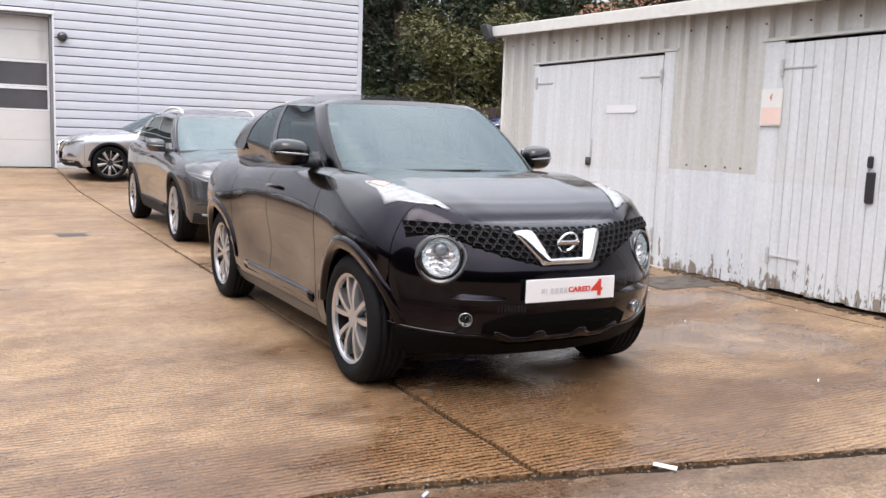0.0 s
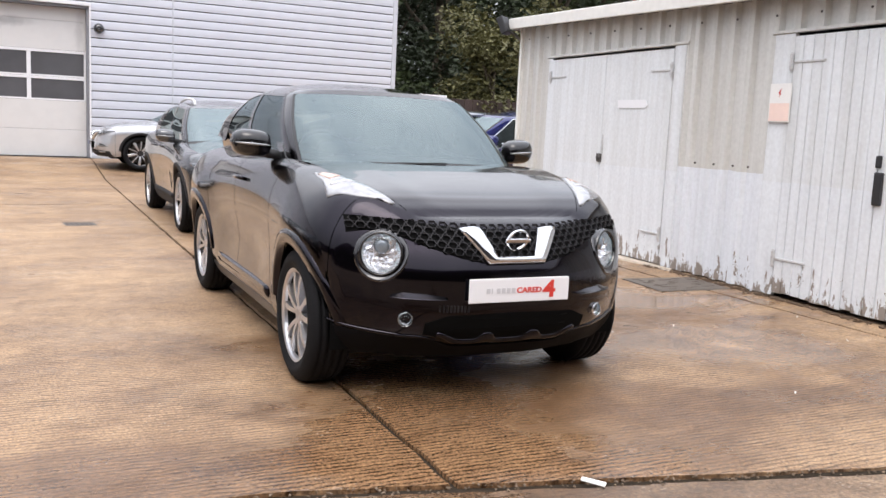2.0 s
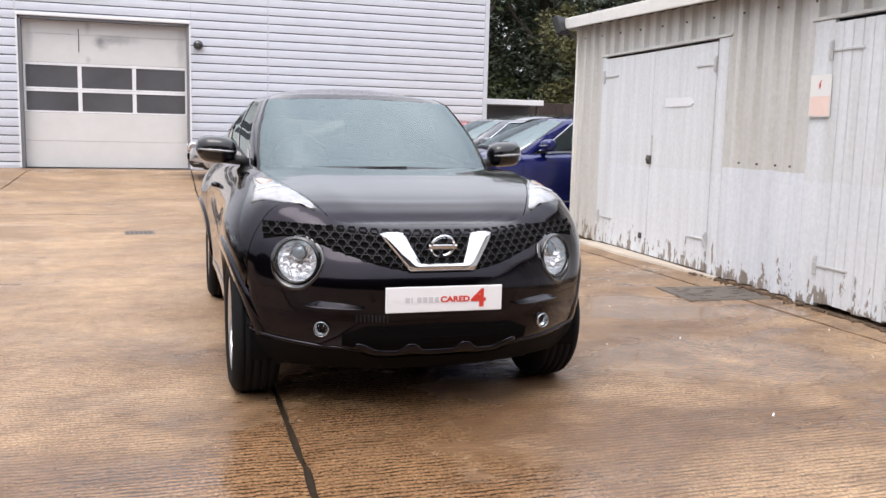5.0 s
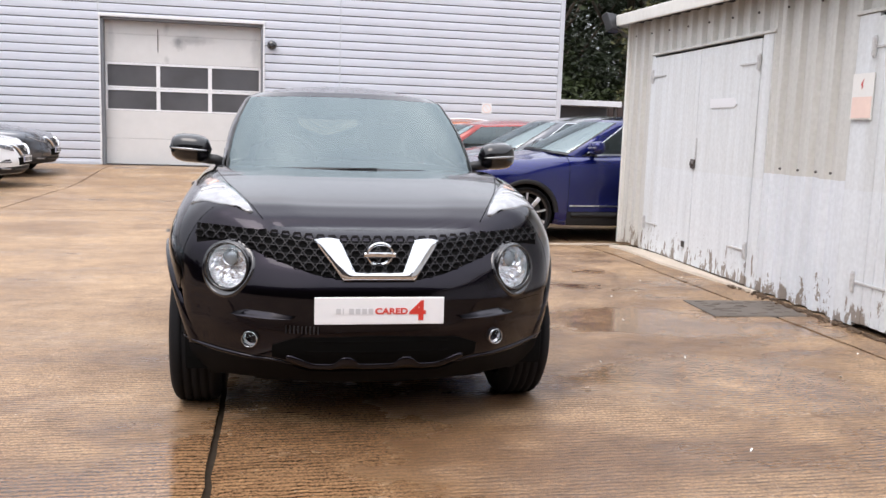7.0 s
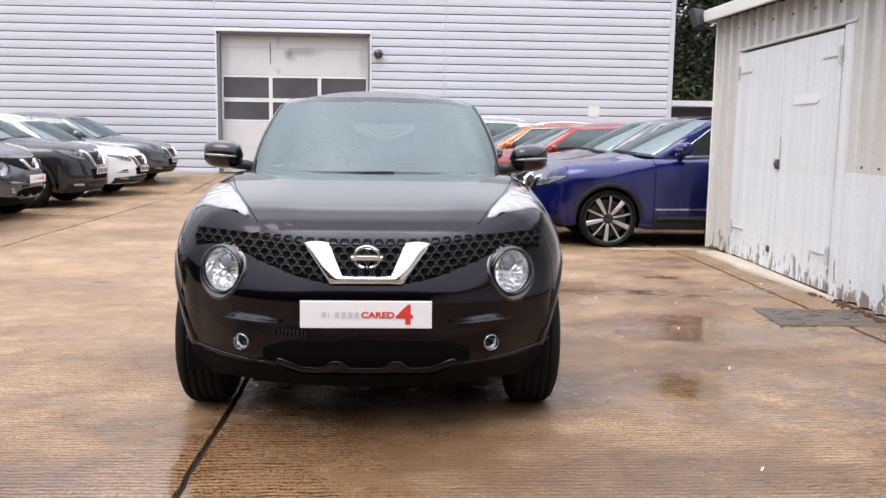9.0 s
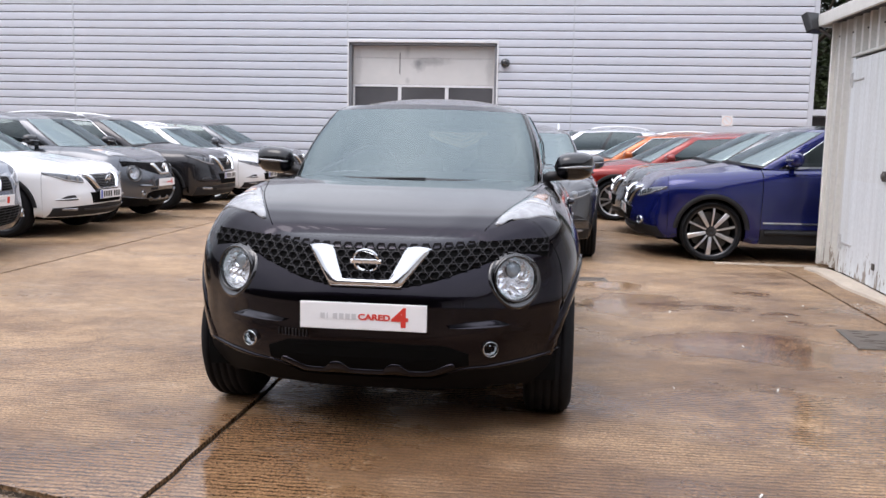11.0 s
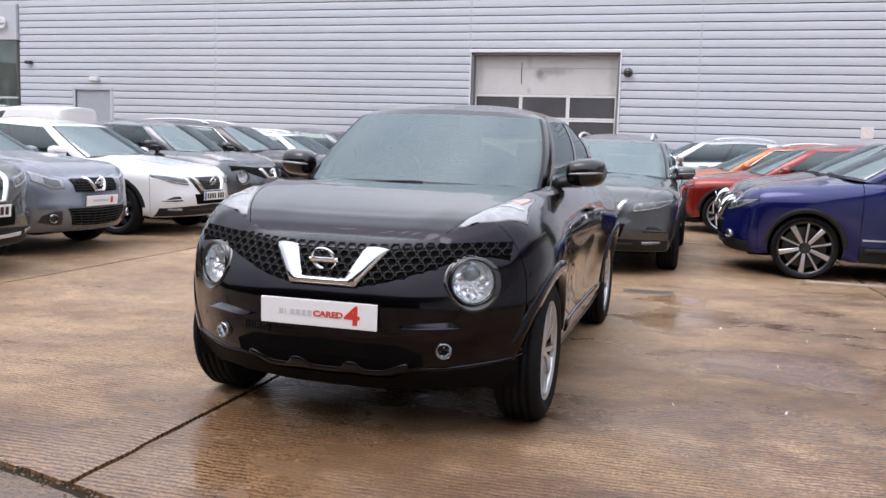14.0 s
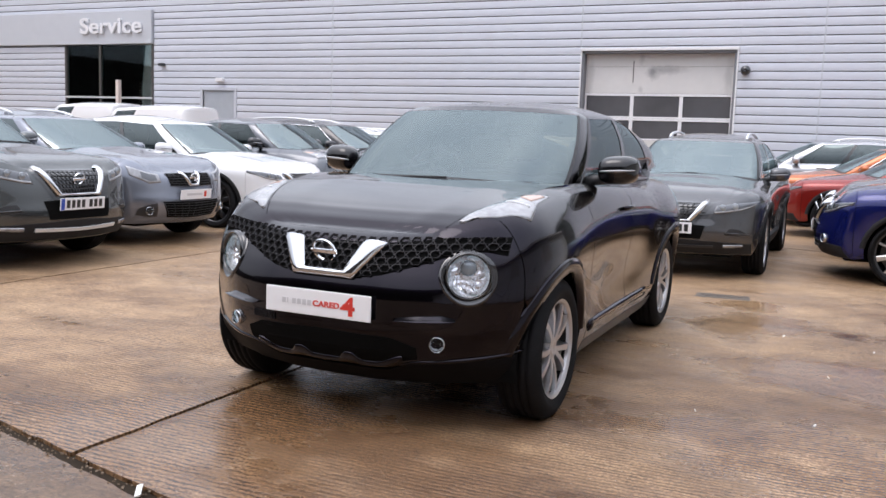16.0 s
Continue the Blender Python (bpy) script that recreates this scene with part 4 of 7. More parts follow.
    def roof(self, r, s):
        edge = self.cabin(s, 1.0)
        q = abs(r)
        span = smooth(self.screen_top, self.screen_top + 0.5, edge.y) * (1 - smooth(self.back_top - 0.5, self.back_top, edge.y))
        z = edge.z + (self.roof_crown * (0.55 + 0.45 * span)) * (1 - q**2.6) * (1 - (1 - clamp((edge.y - self.screen_top) / 0.7)) ** 2) * min(1.0, edge.x / 0.3)
        return Vector((edge.x * r, edge.y, z))

    def tree(self):
        """The whole flank and deck as one search tree, on which trim is laid."""
        verts, faces = [], []
        ns, nw, nr = 240, 26, 24

        def sheet(fn, us, vs):
            base = len(verts)
            for u in us:
                for v in vs:
                    verts.append(fn(u, v))
            for i in range(len(us) - 1):
                for j in range(len(vs) - 1):
                    a = base + i * len(vs) + j
                    faces.append((a, a + 1, a + len(vs) + 1, a + len(vs)))

        sheet(self.side, [lerp(-1, 1, i / ns) for i in range(ns + 1)], [j / nw for j in range(nw + 1)])
        self.edge_at(0.0)
        first = self.edges[0][0]
        sheet(lambda r, y: self.top(r * self.edge_at(y)[0], y), [lerp(-1, 1, i / nr) for i in range(nr + 1)], [lerp(first, 1.7, (j / 110) ** 1.3) for j in range(111)])
        return BVHTree.FromPolygons(verts, faces)


def sheet_patch(fn, u0, u1, nu, v0, v1, nv, thick=0.014, cuts=(), offset=0.0):
    """A panel of a surface fn(u, v) with folded edges. cuts: wheel openings (y, z, radius) and round holes (centre, radius)."""
    bm = bmesh.new()
    grid = [[bm.verts.new(fn(lerp(u0, u1, i / nu), lerp(v0, v1, j / nv))) for j in range(nv + 1)] for i in range(nu + 1)]
    for i in range(nu):
        for j in range(nv):
            quad = [grid[i][j], grid[i + 1][j], grid[i + 1][j + 1], grid[i][j + 1]]
            if len({tuple(round(c, 5) for c in v.co) for v in quad}) >= 3:
                bm.faces.new(quad)
    bmesh.ops.remove_doubles(bm, verts=bm.verts, dist=0.0004)
    for cut in cuts:
        if len(cut) == 3:
            y, z, radius = cut
            away = lambda p: math.hypot(p.y - y, p.z - z) if abs(p.x) > 0.45 else 9.0
            middle = lambda p: Vector((p.x, y, z))
        else:
            centre, radius = cut
            away = lambda p: (p - centre).length
            middle = lambda p: centre
        gone = [f for f in bm.faces if away(f.calc_center_median()) < radius]
        bmesh.ops.delete(bm, geom=gone, context="FACES")
        for v in bm.verts:
            if v.is_boundary and 0.72 * radius < away(v.co) < 1.22 * radius:
                c = middle(v.co)
                v.co = c + (v.co - c).normalized() * radius
    bm.normal_update()
    if not bm.faces:
        return bm
    # turn all faces outwards, away from the car's middle line
    mid = sum((f.calc_center_median() for f in bm.faces), Vector()) / len(bm.faces)
    core = Vector((0, 1.3, 0.7))
    if sum((f.normal.dot(f.calc_center_median() - core)) * f.calc_area() for f in bm.faces) < 0:
        bmesh.ops.reverse_faces(bm, faces=bm.faces)
    bm.normal_update()
    normals = {v: v.normal.copy() for v in bm.verts}
    if offset:
        for v, n in normals.items():
            v.co += n * offset
    rim = [e for e in bm.edges if e.is_boundary]
    made = bmesh.ops.extrude_edge_only(bm, edges=rim)["geom"]
    for g in made:
        if isinstance(g, bmesh.types.BMVert):
            near = min((e.other_vert(g) for e in g.link_edges if e.other_vert(g) in normals), key=lambda o: (o.co - g.co).length, default=None)
            if near:
                g.co -= normals[near] * thick
    return bm


def plain_panel(name, bm, mat, parent, label=""):
    """Links a panel whose faces already look outwards, shaded smooth but for its folded edge."""
    me = bpy.data.meshes.new(name)
    bm.normal_update()
    for f in bm.faces:
        f.smooth = True
    for e in bm.edges:
        if len(e.link_faces) == 2 and e.calc_face_angle(0) > radians(50):
            e.smooth = False
    bm.to_mesh(me)
    bm.free()
    me.materials.append(mat)
    ob = new(name, me)
    ob.parent = parent
    return tagged(ob, label)


def laid(tree, origin, way, lift=0.0):
    """The point and normal where a line from origin meets the body, lifted off it."""
    place, normal, _, _ = tree.ray_cast(Vector(origin), Vector(way).normalized())
    if place is None:
        place, normal, _, _ = tree.find_nearest(Vector(origin))
    if normal.dot(Vector(way)) > 0:
        normal = -normal
    return place + normal * lift, normal


def trim_panel(tree, rows, way, lift=0.004, back=0.012, arched=0.0, profile=None):
    """A piece of trim laid on the body: rows of points (each row as long) are cast on it along way and thickened."""
    bm = bmesh.new()
    front, rear = [], []
    for row in rows:
        a, b = [], []
        for j, p in enumerate(row):
            w = way(p) if callable(way) else way
            q = j / (len(row) - 1)
            up = lift + arched * (curve(profile, q) if profile else math.sin(math.pi * q))
            place, normal = laid(tree, Vector(p) - Vector(w).normalized() * 1.5, w, up)
            a.append(bm.verts.new(place))
            b.append(bm.verts.new(place - normal * (up + back)))
        front.append(a)
        rear.append(b)
    n, m = len(rows), len(rows[0])
    for i in range(n - 1):
        for j in range(m - 1):
            bm.faces.new((front[i][j], front[i + 1][j], front[i + 1][j + 1], front[i][j + 1]))
            bm.faces.new((rear[i][j], rear[i][j + 1], rear[i + 1][j + 1], rear[i + 1][j]))
    for i in range(n - 1):
        for j in (0, m - 1):
            bm.faces.new((front[i][j], front[i + 1][j], rear[i + 1][j], rear[i][j]))
    for j in range(m - 1):
        for i in (0, n - 1):
            bm.faces.new((front[i][j], front[i][j + 1], rear[i][j + 1], rear[i][j]))
    return bm


def between(low, high, count, across):
    """Rows of points filling the band between two polylines."""
    def along(line, t):
        d = t * (len(line) - 1)
        k = min(int(d), len(line) - 2)
        return [lerp(a, b, d - k) for a, b in zip(line[k], line[k + 1])]

    return [[[lerp(a, b, j / across) for a, b in zip(along(low, i / count), along(high, i / count))] for j in range(across + 1)] for i in range(count + 1)]


BARREL = material("wheel_barrel", (0.012, 0.012, 0.013), 0.7, 0.0, grain=0.1, scale=30, spec=0.2)
WHEEL_MESHES = {}


def wheel_meshes(style, radius, rim):
    """Tyre, rim and disc of a wheel whose outer face looks along +x."""
    key = (style, round(radius, 3), round(rim, 3))
    if key in WHEEL_MESHES:
        return WHEEL_MESHES[key]
    wide = 0.108
    bm = bmesh.new()
    bead = rim + 0.006
    profile = [(-wide + 0.012, bead), (-wide, bead + 0.03), (-wide - 0.004, (bead + radius) / 2), (-wide + 0.012, radius - 0.018), (-wide + 0.03, radius - 0.003)]
    for x in (-0.055, -0.018, 0.018, 0.055):
        profile += [(x - 0.006, radius), (x - 0.004, radius - 0.008), (x + 0.004, radius - 0.008), (x + 0.006, radius)]
    profile += [(wide - 0.03, radius - 0.003), (wide - 0.012, radius - 0.018), (wide + 0.004, (bead + radius) / 2), (wide, bead + 0.03), (wide - 0.012, bead)]
    lathe(bm, profile, 48, "X", closed=False)
    tyre = mesh_of("tyre", bm, RUBBER, True)
    face = wide - 0.022
    bm = bmesh.new()
    lathe(bm, [(face - 0.014, rim - 0.015), (face + 0.002, rim - 0.012), (face + 0.008, rim - 0.004), (face + 0.012, rim + 0.007)], 48, "X", closed=False)
    spokes = 5

    def spoke(target, a, r0, r1, w0, w1, lean, front0, front1, deep=0.035):
        ca, sa = math.cos(a), math.sin(a)
        put = lambda x, r, t: target.verts.new((x, r * ca - t * sa, r * sa + t * ca))
        rows = []
        for k in range(4):
            q = k / 3
            r, w, f = lerp(r0, r1, q), lerp(w0, w1, q) / 2, lerp(front0, front1, q) + 0.010 * math.sin(q * math.pi)
            t = lean * q
            rows.append([put(f, r, t - w), put(f, r, t + w), put(f - deep, r, t + w * 1.3), put(f - deep, r, t - w * 1.3)])
        for p, q in zip(rows, rows[1:]):
            for k in range(4):
                target.faces.new((p[k], p[(k + 1) % 4], q[(k + 1) % 4], q[k]))
        target.faces.new(rows[0])
        target.faces.new(rows[-1])

    for k in range(spokes):
        a = 2 * math.pi * k / spokes + math.pi / 2
        if style == "twin":
            # a broad leaf that forks towards the rim, its middle sunk
            for turn, lean in ((-0.13, -0.030), (0.13, 0.030)):
                spoke(bm, a + turn, 0.036, rim - 0.010, 0.022, 0.030, lean, face - 0.012, face - 0.002, 0.05)
            bright = set(bm.faces)
            # the sunk middle is coloured dark for the shade in the slot
            spoke(bm, a, 0.085, rim - 0.012, 0.014, 0.060, 0.0, face - 0.036, face - 0.030, 0.02)
            for f in bm.faces:
                if f not in bright:
                    f.material_index = 1
        else:
            # broad spokes and thin ones by turns, their faces machined bright
            for turn, w0, w1 in ((0.0, 0.040, 0.052), (math.pi / 5, 0.024, 0.022)):
                spoke(bm, a + turn, 0.045, rim - 0.012, w0, w1 + 0.006, 0.0, face - 0.016, face - 0.006)
                dark_faces = set(bm.faces)
                spoke(bm, a + turn, 0.060, rim - 0.006, w0 * 0.72, w1 * 0.82, 0.0, face - 0.011, face + 0.000, 0.004)
                for f in bm.faces:
                    if f not in dark_faces:
                        f.material_index = 1
    lathe(bm, [(face - 0.05, 0.001), (face - 0.05, 0.062), (face - 0.012, 0.055), (face - 0.008, 0.03), (face - 0.016, 0.001)], 24, "X", closed=False)
    base = {"twin": ALLOY, "cut": DARK_ALLOY, "dark": DARK_ALLOY, "plain": ALLOY}[style]
    rim_mesh = mesh_of("rim", bm, base, False)
    rim_mesh.materials.append(ALLOY if style == "cut" else DARK_ALLOY)
    bm = bmesh.new()
    lathe(bm, [(-0.02, 0.001), (-0.02, rim - 0.055), (0.008, rim - 0.055), (0.008, 0.08), (0.03, 0.075), (0.03, 0.001)], 32, "X", closed=False)
    disc = mesh_of("brake_disc", bm, DISC, False)
    bm = bmesh.new()
    lathe(bm, [(-0.07, 0.001), (-0.07, rim - 0.02), (-0.02, rim - 0.016), (face - 0.012, rim - 0.012)], 32, "X", closed=False)
    back = mesh_of("inner_barrel", bm, BARREL, True)
    WHEEL_MESHES[key] = tyre, rim_mesh, disc, back
    return WHEEL_MESHES[key]


def add_wheel(car, x, y, radius, rim, style, turn):
    tyre, rim_mesh, disc, back = wheel_meshes(style, radius, rim)
    hub = new("wheel", disc)
    hub.parent = car
    hub.matrix_basis = pose(x, y, radius - 0.003) @ (pose(0, 0, 0, 0, 0, 180) if x < 0 else pose(0, 0, 0)) @ pose(0, 0, 0, turn)
    for name, me in (("tyre", tyre), ("rim", rim_mesh), ("inner_barrel", back)):
        if me:
            ob = new(name, me)
            ob.parent = hub
    return hub


def seat(car, x, y, z, headrest=True):
    bm = bmesh.new()
    box(bm, (x - 0.25, y - 0.26, z), (x + 0.25, y + 0.26, z + 0.16), 0.06, segments=3)
    box(bm, (x - 0.25, -0.07, 0.0), (x + 0.25, 0.07, 0.62), 0.06, None, 3)
    moved = [v for v in bm.verts if v.co.y < y - 0.3 or v.co.z < z - 0.02]
    bmesh.ops.transform(bm, matrix=pose(0, y + 0.27, z + 0.08, -17), verts=moved)
    if headrest:
        fresh = bmesh.new()
        box(fresh, (x - 0.13, y + 0.42, z + 0.70), (x + 0.13, y + 0.53, z + 0.90), 0.05, segments=3)
        tube(fresh, [(x - 0.06, y + 0.46, z + 0.60), (x - 0.06, y + 0.47, z + 0.75)], 0.008)
        tube(fresh, [(x + 0.06, y + 0.46, z + 0.60), (x + 0.06, y + 0.47, z + 0.75)], 0.008)
        part("headrest", fresh, CLOTH, car, soft=True)
    part("seat", bm, CLOTH, car, soft=True)


def mirror(car, x, y, z, mat, sign, size=1.0):
    """A door mirror: a rounded housing, its glass behind, an indicator strip and a foot."""
    bm = bmesh.new()
    rings = []
    for i in range(13):
        u = i / 12
        ring = []
        span = (1 - abs(2 * u - 1) ** 3.2) ** 0.5
        for k in range(16):
            a = 2 * math.pi * k / 16
            c, s = math.cos(a), math.sin(a)
            c, s = math.copysign(abs(c) ** 0.75, c), math.copysign(abs(s) ** 0.75, s)
            front = 0.105 if c < 0 else 0.055
            px = x + sign * (u * 0.235 * size)
            lift = 0.012 * u
            ring.append(bm.verts.new((px, y + c * front * span * size + 0.035 * u, z + lift + s * 0.080 * span * size)))
        rings.append(ring)
    for a, b in zip(rings, rings[1:]):
        for k in range(16):
            bm.faces.new((a[k], a[(k + 1) % 16], b[(k + 1) % 16], b[k]))
    bmesh.ops.remove_doubles(bm, verts=bm.verts, dist=0.0005)
    house = part("door_mirror", bm, mat, car, soft=True)
    bm = bmesh.new()
    tube(bm, [(x - sign * 0.09, y + 0.02, z - 0.09), (x - sign * 0.02, y + 0.01, z - 0.055), (x + sign * 0.07, y, z - 0.045)], [0.035, 0.03, 0.03], 10)
    part("mirror_foot", bm, BLACK_PLASTIC, house, soft=True)
    bm = bmesh.new()
    pts = [(x + sign * (0.025 + 0.19 * q) * size, y + 0.035 * q - 0.105 * size * (1 - abs(2 * (0.1 + 0.8 * q) - 1) ** 3.2) ** 0.5 - 0.001, z - 0.004 + 0.012 * q) for q in (k / 10 for k in range(11))]
    tube(bm, pts, [0.004 + 0.004 * math.sin(math.pi * k / 10) for k in range(11)], 6)
    part("indicator", bm, BULB_WHITE, house, soft=True)
    bm = bmesh.new()
    box(bm, (x + sign * 0.03, y + 0.055, z - 0.05), (x + sign * 0.20, y + 0.066, z + 0.06), 0.004)
    part("mirror_glass", bm, CHROME, house)


def number_plate(car, tree, z, x=0.0, bars=True, way=(0, 1, 0), y=-3.0, w=0.26, blank=False, lift=0.016):
    """A plate whose characters are plain bars."""
    place, normal = laid(tree, (x, y, z), way, lift)
    lean = math.degrees(math.atan2(normal.z, -normal.y)) * 0.35
    at = pose(place.x, place.y, place.z, lean)
    bm = bmesh.new()
    box(bm, (-w, -0.004, -0.056), (w, 0.006, 0.056), 0.003, at)
    body = part("number_plate", bm, PLATE_WHITE, car, "white number plate")
    if bars:
        for k in range(7):
            bm = bmesh.new()
            a = -0.19 + k * 0.058 + (0.03 if k > 3 else 0)
            box(bm, (a, -0.0062, -0.036), (a + 0.038, -0.0045, 0.036), 0.0, at)
            part("bar", bm, PRINT_BLACK, body)
        bm = bmesh.new()
        box(bm, (-w + 0.006, -0.0062, -0.052), (-w + 0.045, -0.0045, 0.052), 0.0, at)
        part("blue_band", bm, PRINT_BLUE, body)
    elif blank:
        bm = bmesh.new()
        box(bm, (-0.16, -0.0062, -0.012), (0.10, -0.0045, 0.014), 0.0, at)
        part("bar", bm, PRINT_GREY, body)
        bm = bmesh.new()
        box(bm, (0.13, -0.0062, -0.03), (0.17, -0.0045, 0.036), 0.0, at)
        part("bar", bm, PRINT_RED, body)
    return body, at


def ring_badge(car, tree, z, size, lift=0.012, parent=None, y=-3.0):
    """The round chrome badge: a ring with a bar across, drawn plain."""
    place, normal = laid(tree, (0, y, z), (0, 1, 0), lift)
    lean = math.degrees(math.atan2(normal.z, -normal.y))
    at = pose(place.x, place.y, place.z, min(lean, 25))
    bm = bmesh.new()
    prof = [(0.004, size * 0.80), (-0.006, size * 0.84), (-0.009, size * 0.92), (-0.006, size), (0.004, size * 1.02)]
    lathe(bm, prof, 32, "Y")
    box(bm, (-size * 1.15, -0.010, -size * 0.17), (size * 1.15, 0.004, size * 0.17), 0.004)
    bmesh.ops.transform(bm, matrix=at, verts=bm.verts)
    return part("badge", bm, CHROME, parent or car, "round chrome badge", soft=False)


def round_lamp(car, centre, normal, radius, deep, name="headlamp", ring=GLOSS_BLACK, projector=True):
    """A round lamp sunk in the body: rim, bowl, projector and clear cover."""
    turn = normal.to_track_quat("Y", "Z").to_matrix().to_4x4()
    at = Matrix.Translation(centre) @ turn
    bm = bmesh.new()
    lathe(bm, [(-0.02, radius * 1.10), (0.006, radius * 1.10), (0.016, radius * 1.03), (0.012, radius * 0.975), (-deep * 0.3, radius * 0.95)], 40, "Y", closed=False)
    bmesh.ops.transform(bm, matrix=at, verts=bm.verts)
    lamp = part(name, bm, ring, car, soft=True)
    bm = bmesh.new()
    lathe(bm, [(-deep * 0.10, radius * 0.96), (-deep * 0.28, radius * 0.90), (-deep * 0.50, radius * 0.78), (-deep * 0.72, radius * 0.60), (-deep * 0.86, radius * 0.40), (-deep * 0.93, radius * 0.2), (-deep * 0.95, 0.001)], 28 if projector else 14, "Y", closed=False)
    for v in bm.verts:
        # pressed facets, every other one raised
        out = math.hypot(v.co.x, v.co.z)
        if 0.3 * radius < out < 0.93 * radius:
            v.co.y += 0.07 * radius * math.sin(7 * math.atan2(v.co.z, v.co.x) + out * 190)
    bmesh.ops.transform(bm, matrix=at, verts=bm.verts)
    part("reflector", bm, REFLECTOR, lamp, soft=False)
    if projector:
        bm = bmesh.new()
        up = Matrix.Translation((0, 0, radius * 0.38))
        lathe(bm, [(-deep, radius * 0.40), (-deep * 0.45, radius * 0.40), (-deep * 0.38, radius * 0.36), (-deep * 0.45, radius * 0.32)], 28, "Y", closed=False)
        bmesh.ops.transform(bm, matrix=at @ up, verts=bm.verts)
        part("projector_ring", bm, CHROME, lamp, soft=False)
        bm = bmesh.new()
        lathe(bm, [(-deep * 0.45, radius * 0.33), (-deep * 0.33, radius * 0.26), (-deep * 0.26, radius * 0.12), (-deep * 0.25, 0.001)], 24, "Y", closed=False)
        bmesh.ops.transform(bm, matrix=at @ up, verts=bm.verts)
        part("projector", bm, PROJECTOR, lamp, soft=True)
        bm = bmesh.new()
        lathe(bm, [(-deep, radius * 0.15), (-deep * 0.78, radius * 0.13), (-deep * 0.74, radius * 0.07), (-deep * 0.73, 0.001)], 18, "Y", (0, 0, -radius * 0.36), False)
        bmesh.ops.transform(bm, matrix=at, verts=bm.verts)
        part("bulb_shield", bm, REFLECTOR, lamp, soft=True)
    bm = bmesh.new()
    lathe(bm, [(-0.004, radius * 0.935), (0.010, radius * 0.8), (0.018, radius * 0.5), (0.021, 0.001)], 40, "Y", closed=False)
    bmesh.ops.transform(bm, matrix=at, verts=bm.verts)
    cover = part("clear_cover", bm, LENS, lamp, soft=True)
    cover.visible_shadow = False
    return lamp


def wheel_arch(car, tree, body, y, radius, sign, mat, width, lift):
    """The lip of a wheel opening, following the flank."""
    rows = []
    count = 30
    for k in range(count + 1):
        a = math.radians(lerp(4, 176, k / count))
        row = []
        for r, up in ((radius - 0.012, -0.03), (radius - 0.008, lift * 0.7), (radius + width * 0.5, lift), (radius + width, lift * 0.8), (radius + width + 0.004, -0.004)):
            yy, zz = y + r * math.cos(a), body.wheel_radius + r * math.sin(a)
            ya, za = y + max(r, radius + 0.015) * math.cos(a), body.wheel_radius + max(r, radius + 0.015) * math.sin(a)
            place, normal = laid(tree, (sign * 2.0, ya, max(za, 0.25)), (-sign, 0, 0))
            row.append(Vector((place.x + sign * up, yy, zz)))
        rows.append(row)
    bm = bmesh.new()
    verts = [[bm.verts.new(p) for p in row] for row in rows]
    for a, b in zip(verts, verts[1:]):
        for k in range(len(a) - 1):
            bm.faces.new((a[k], a[k + 1], b[k + 1], b[k]))
    part("wheel_arch", bm, mat, car, soft=True)


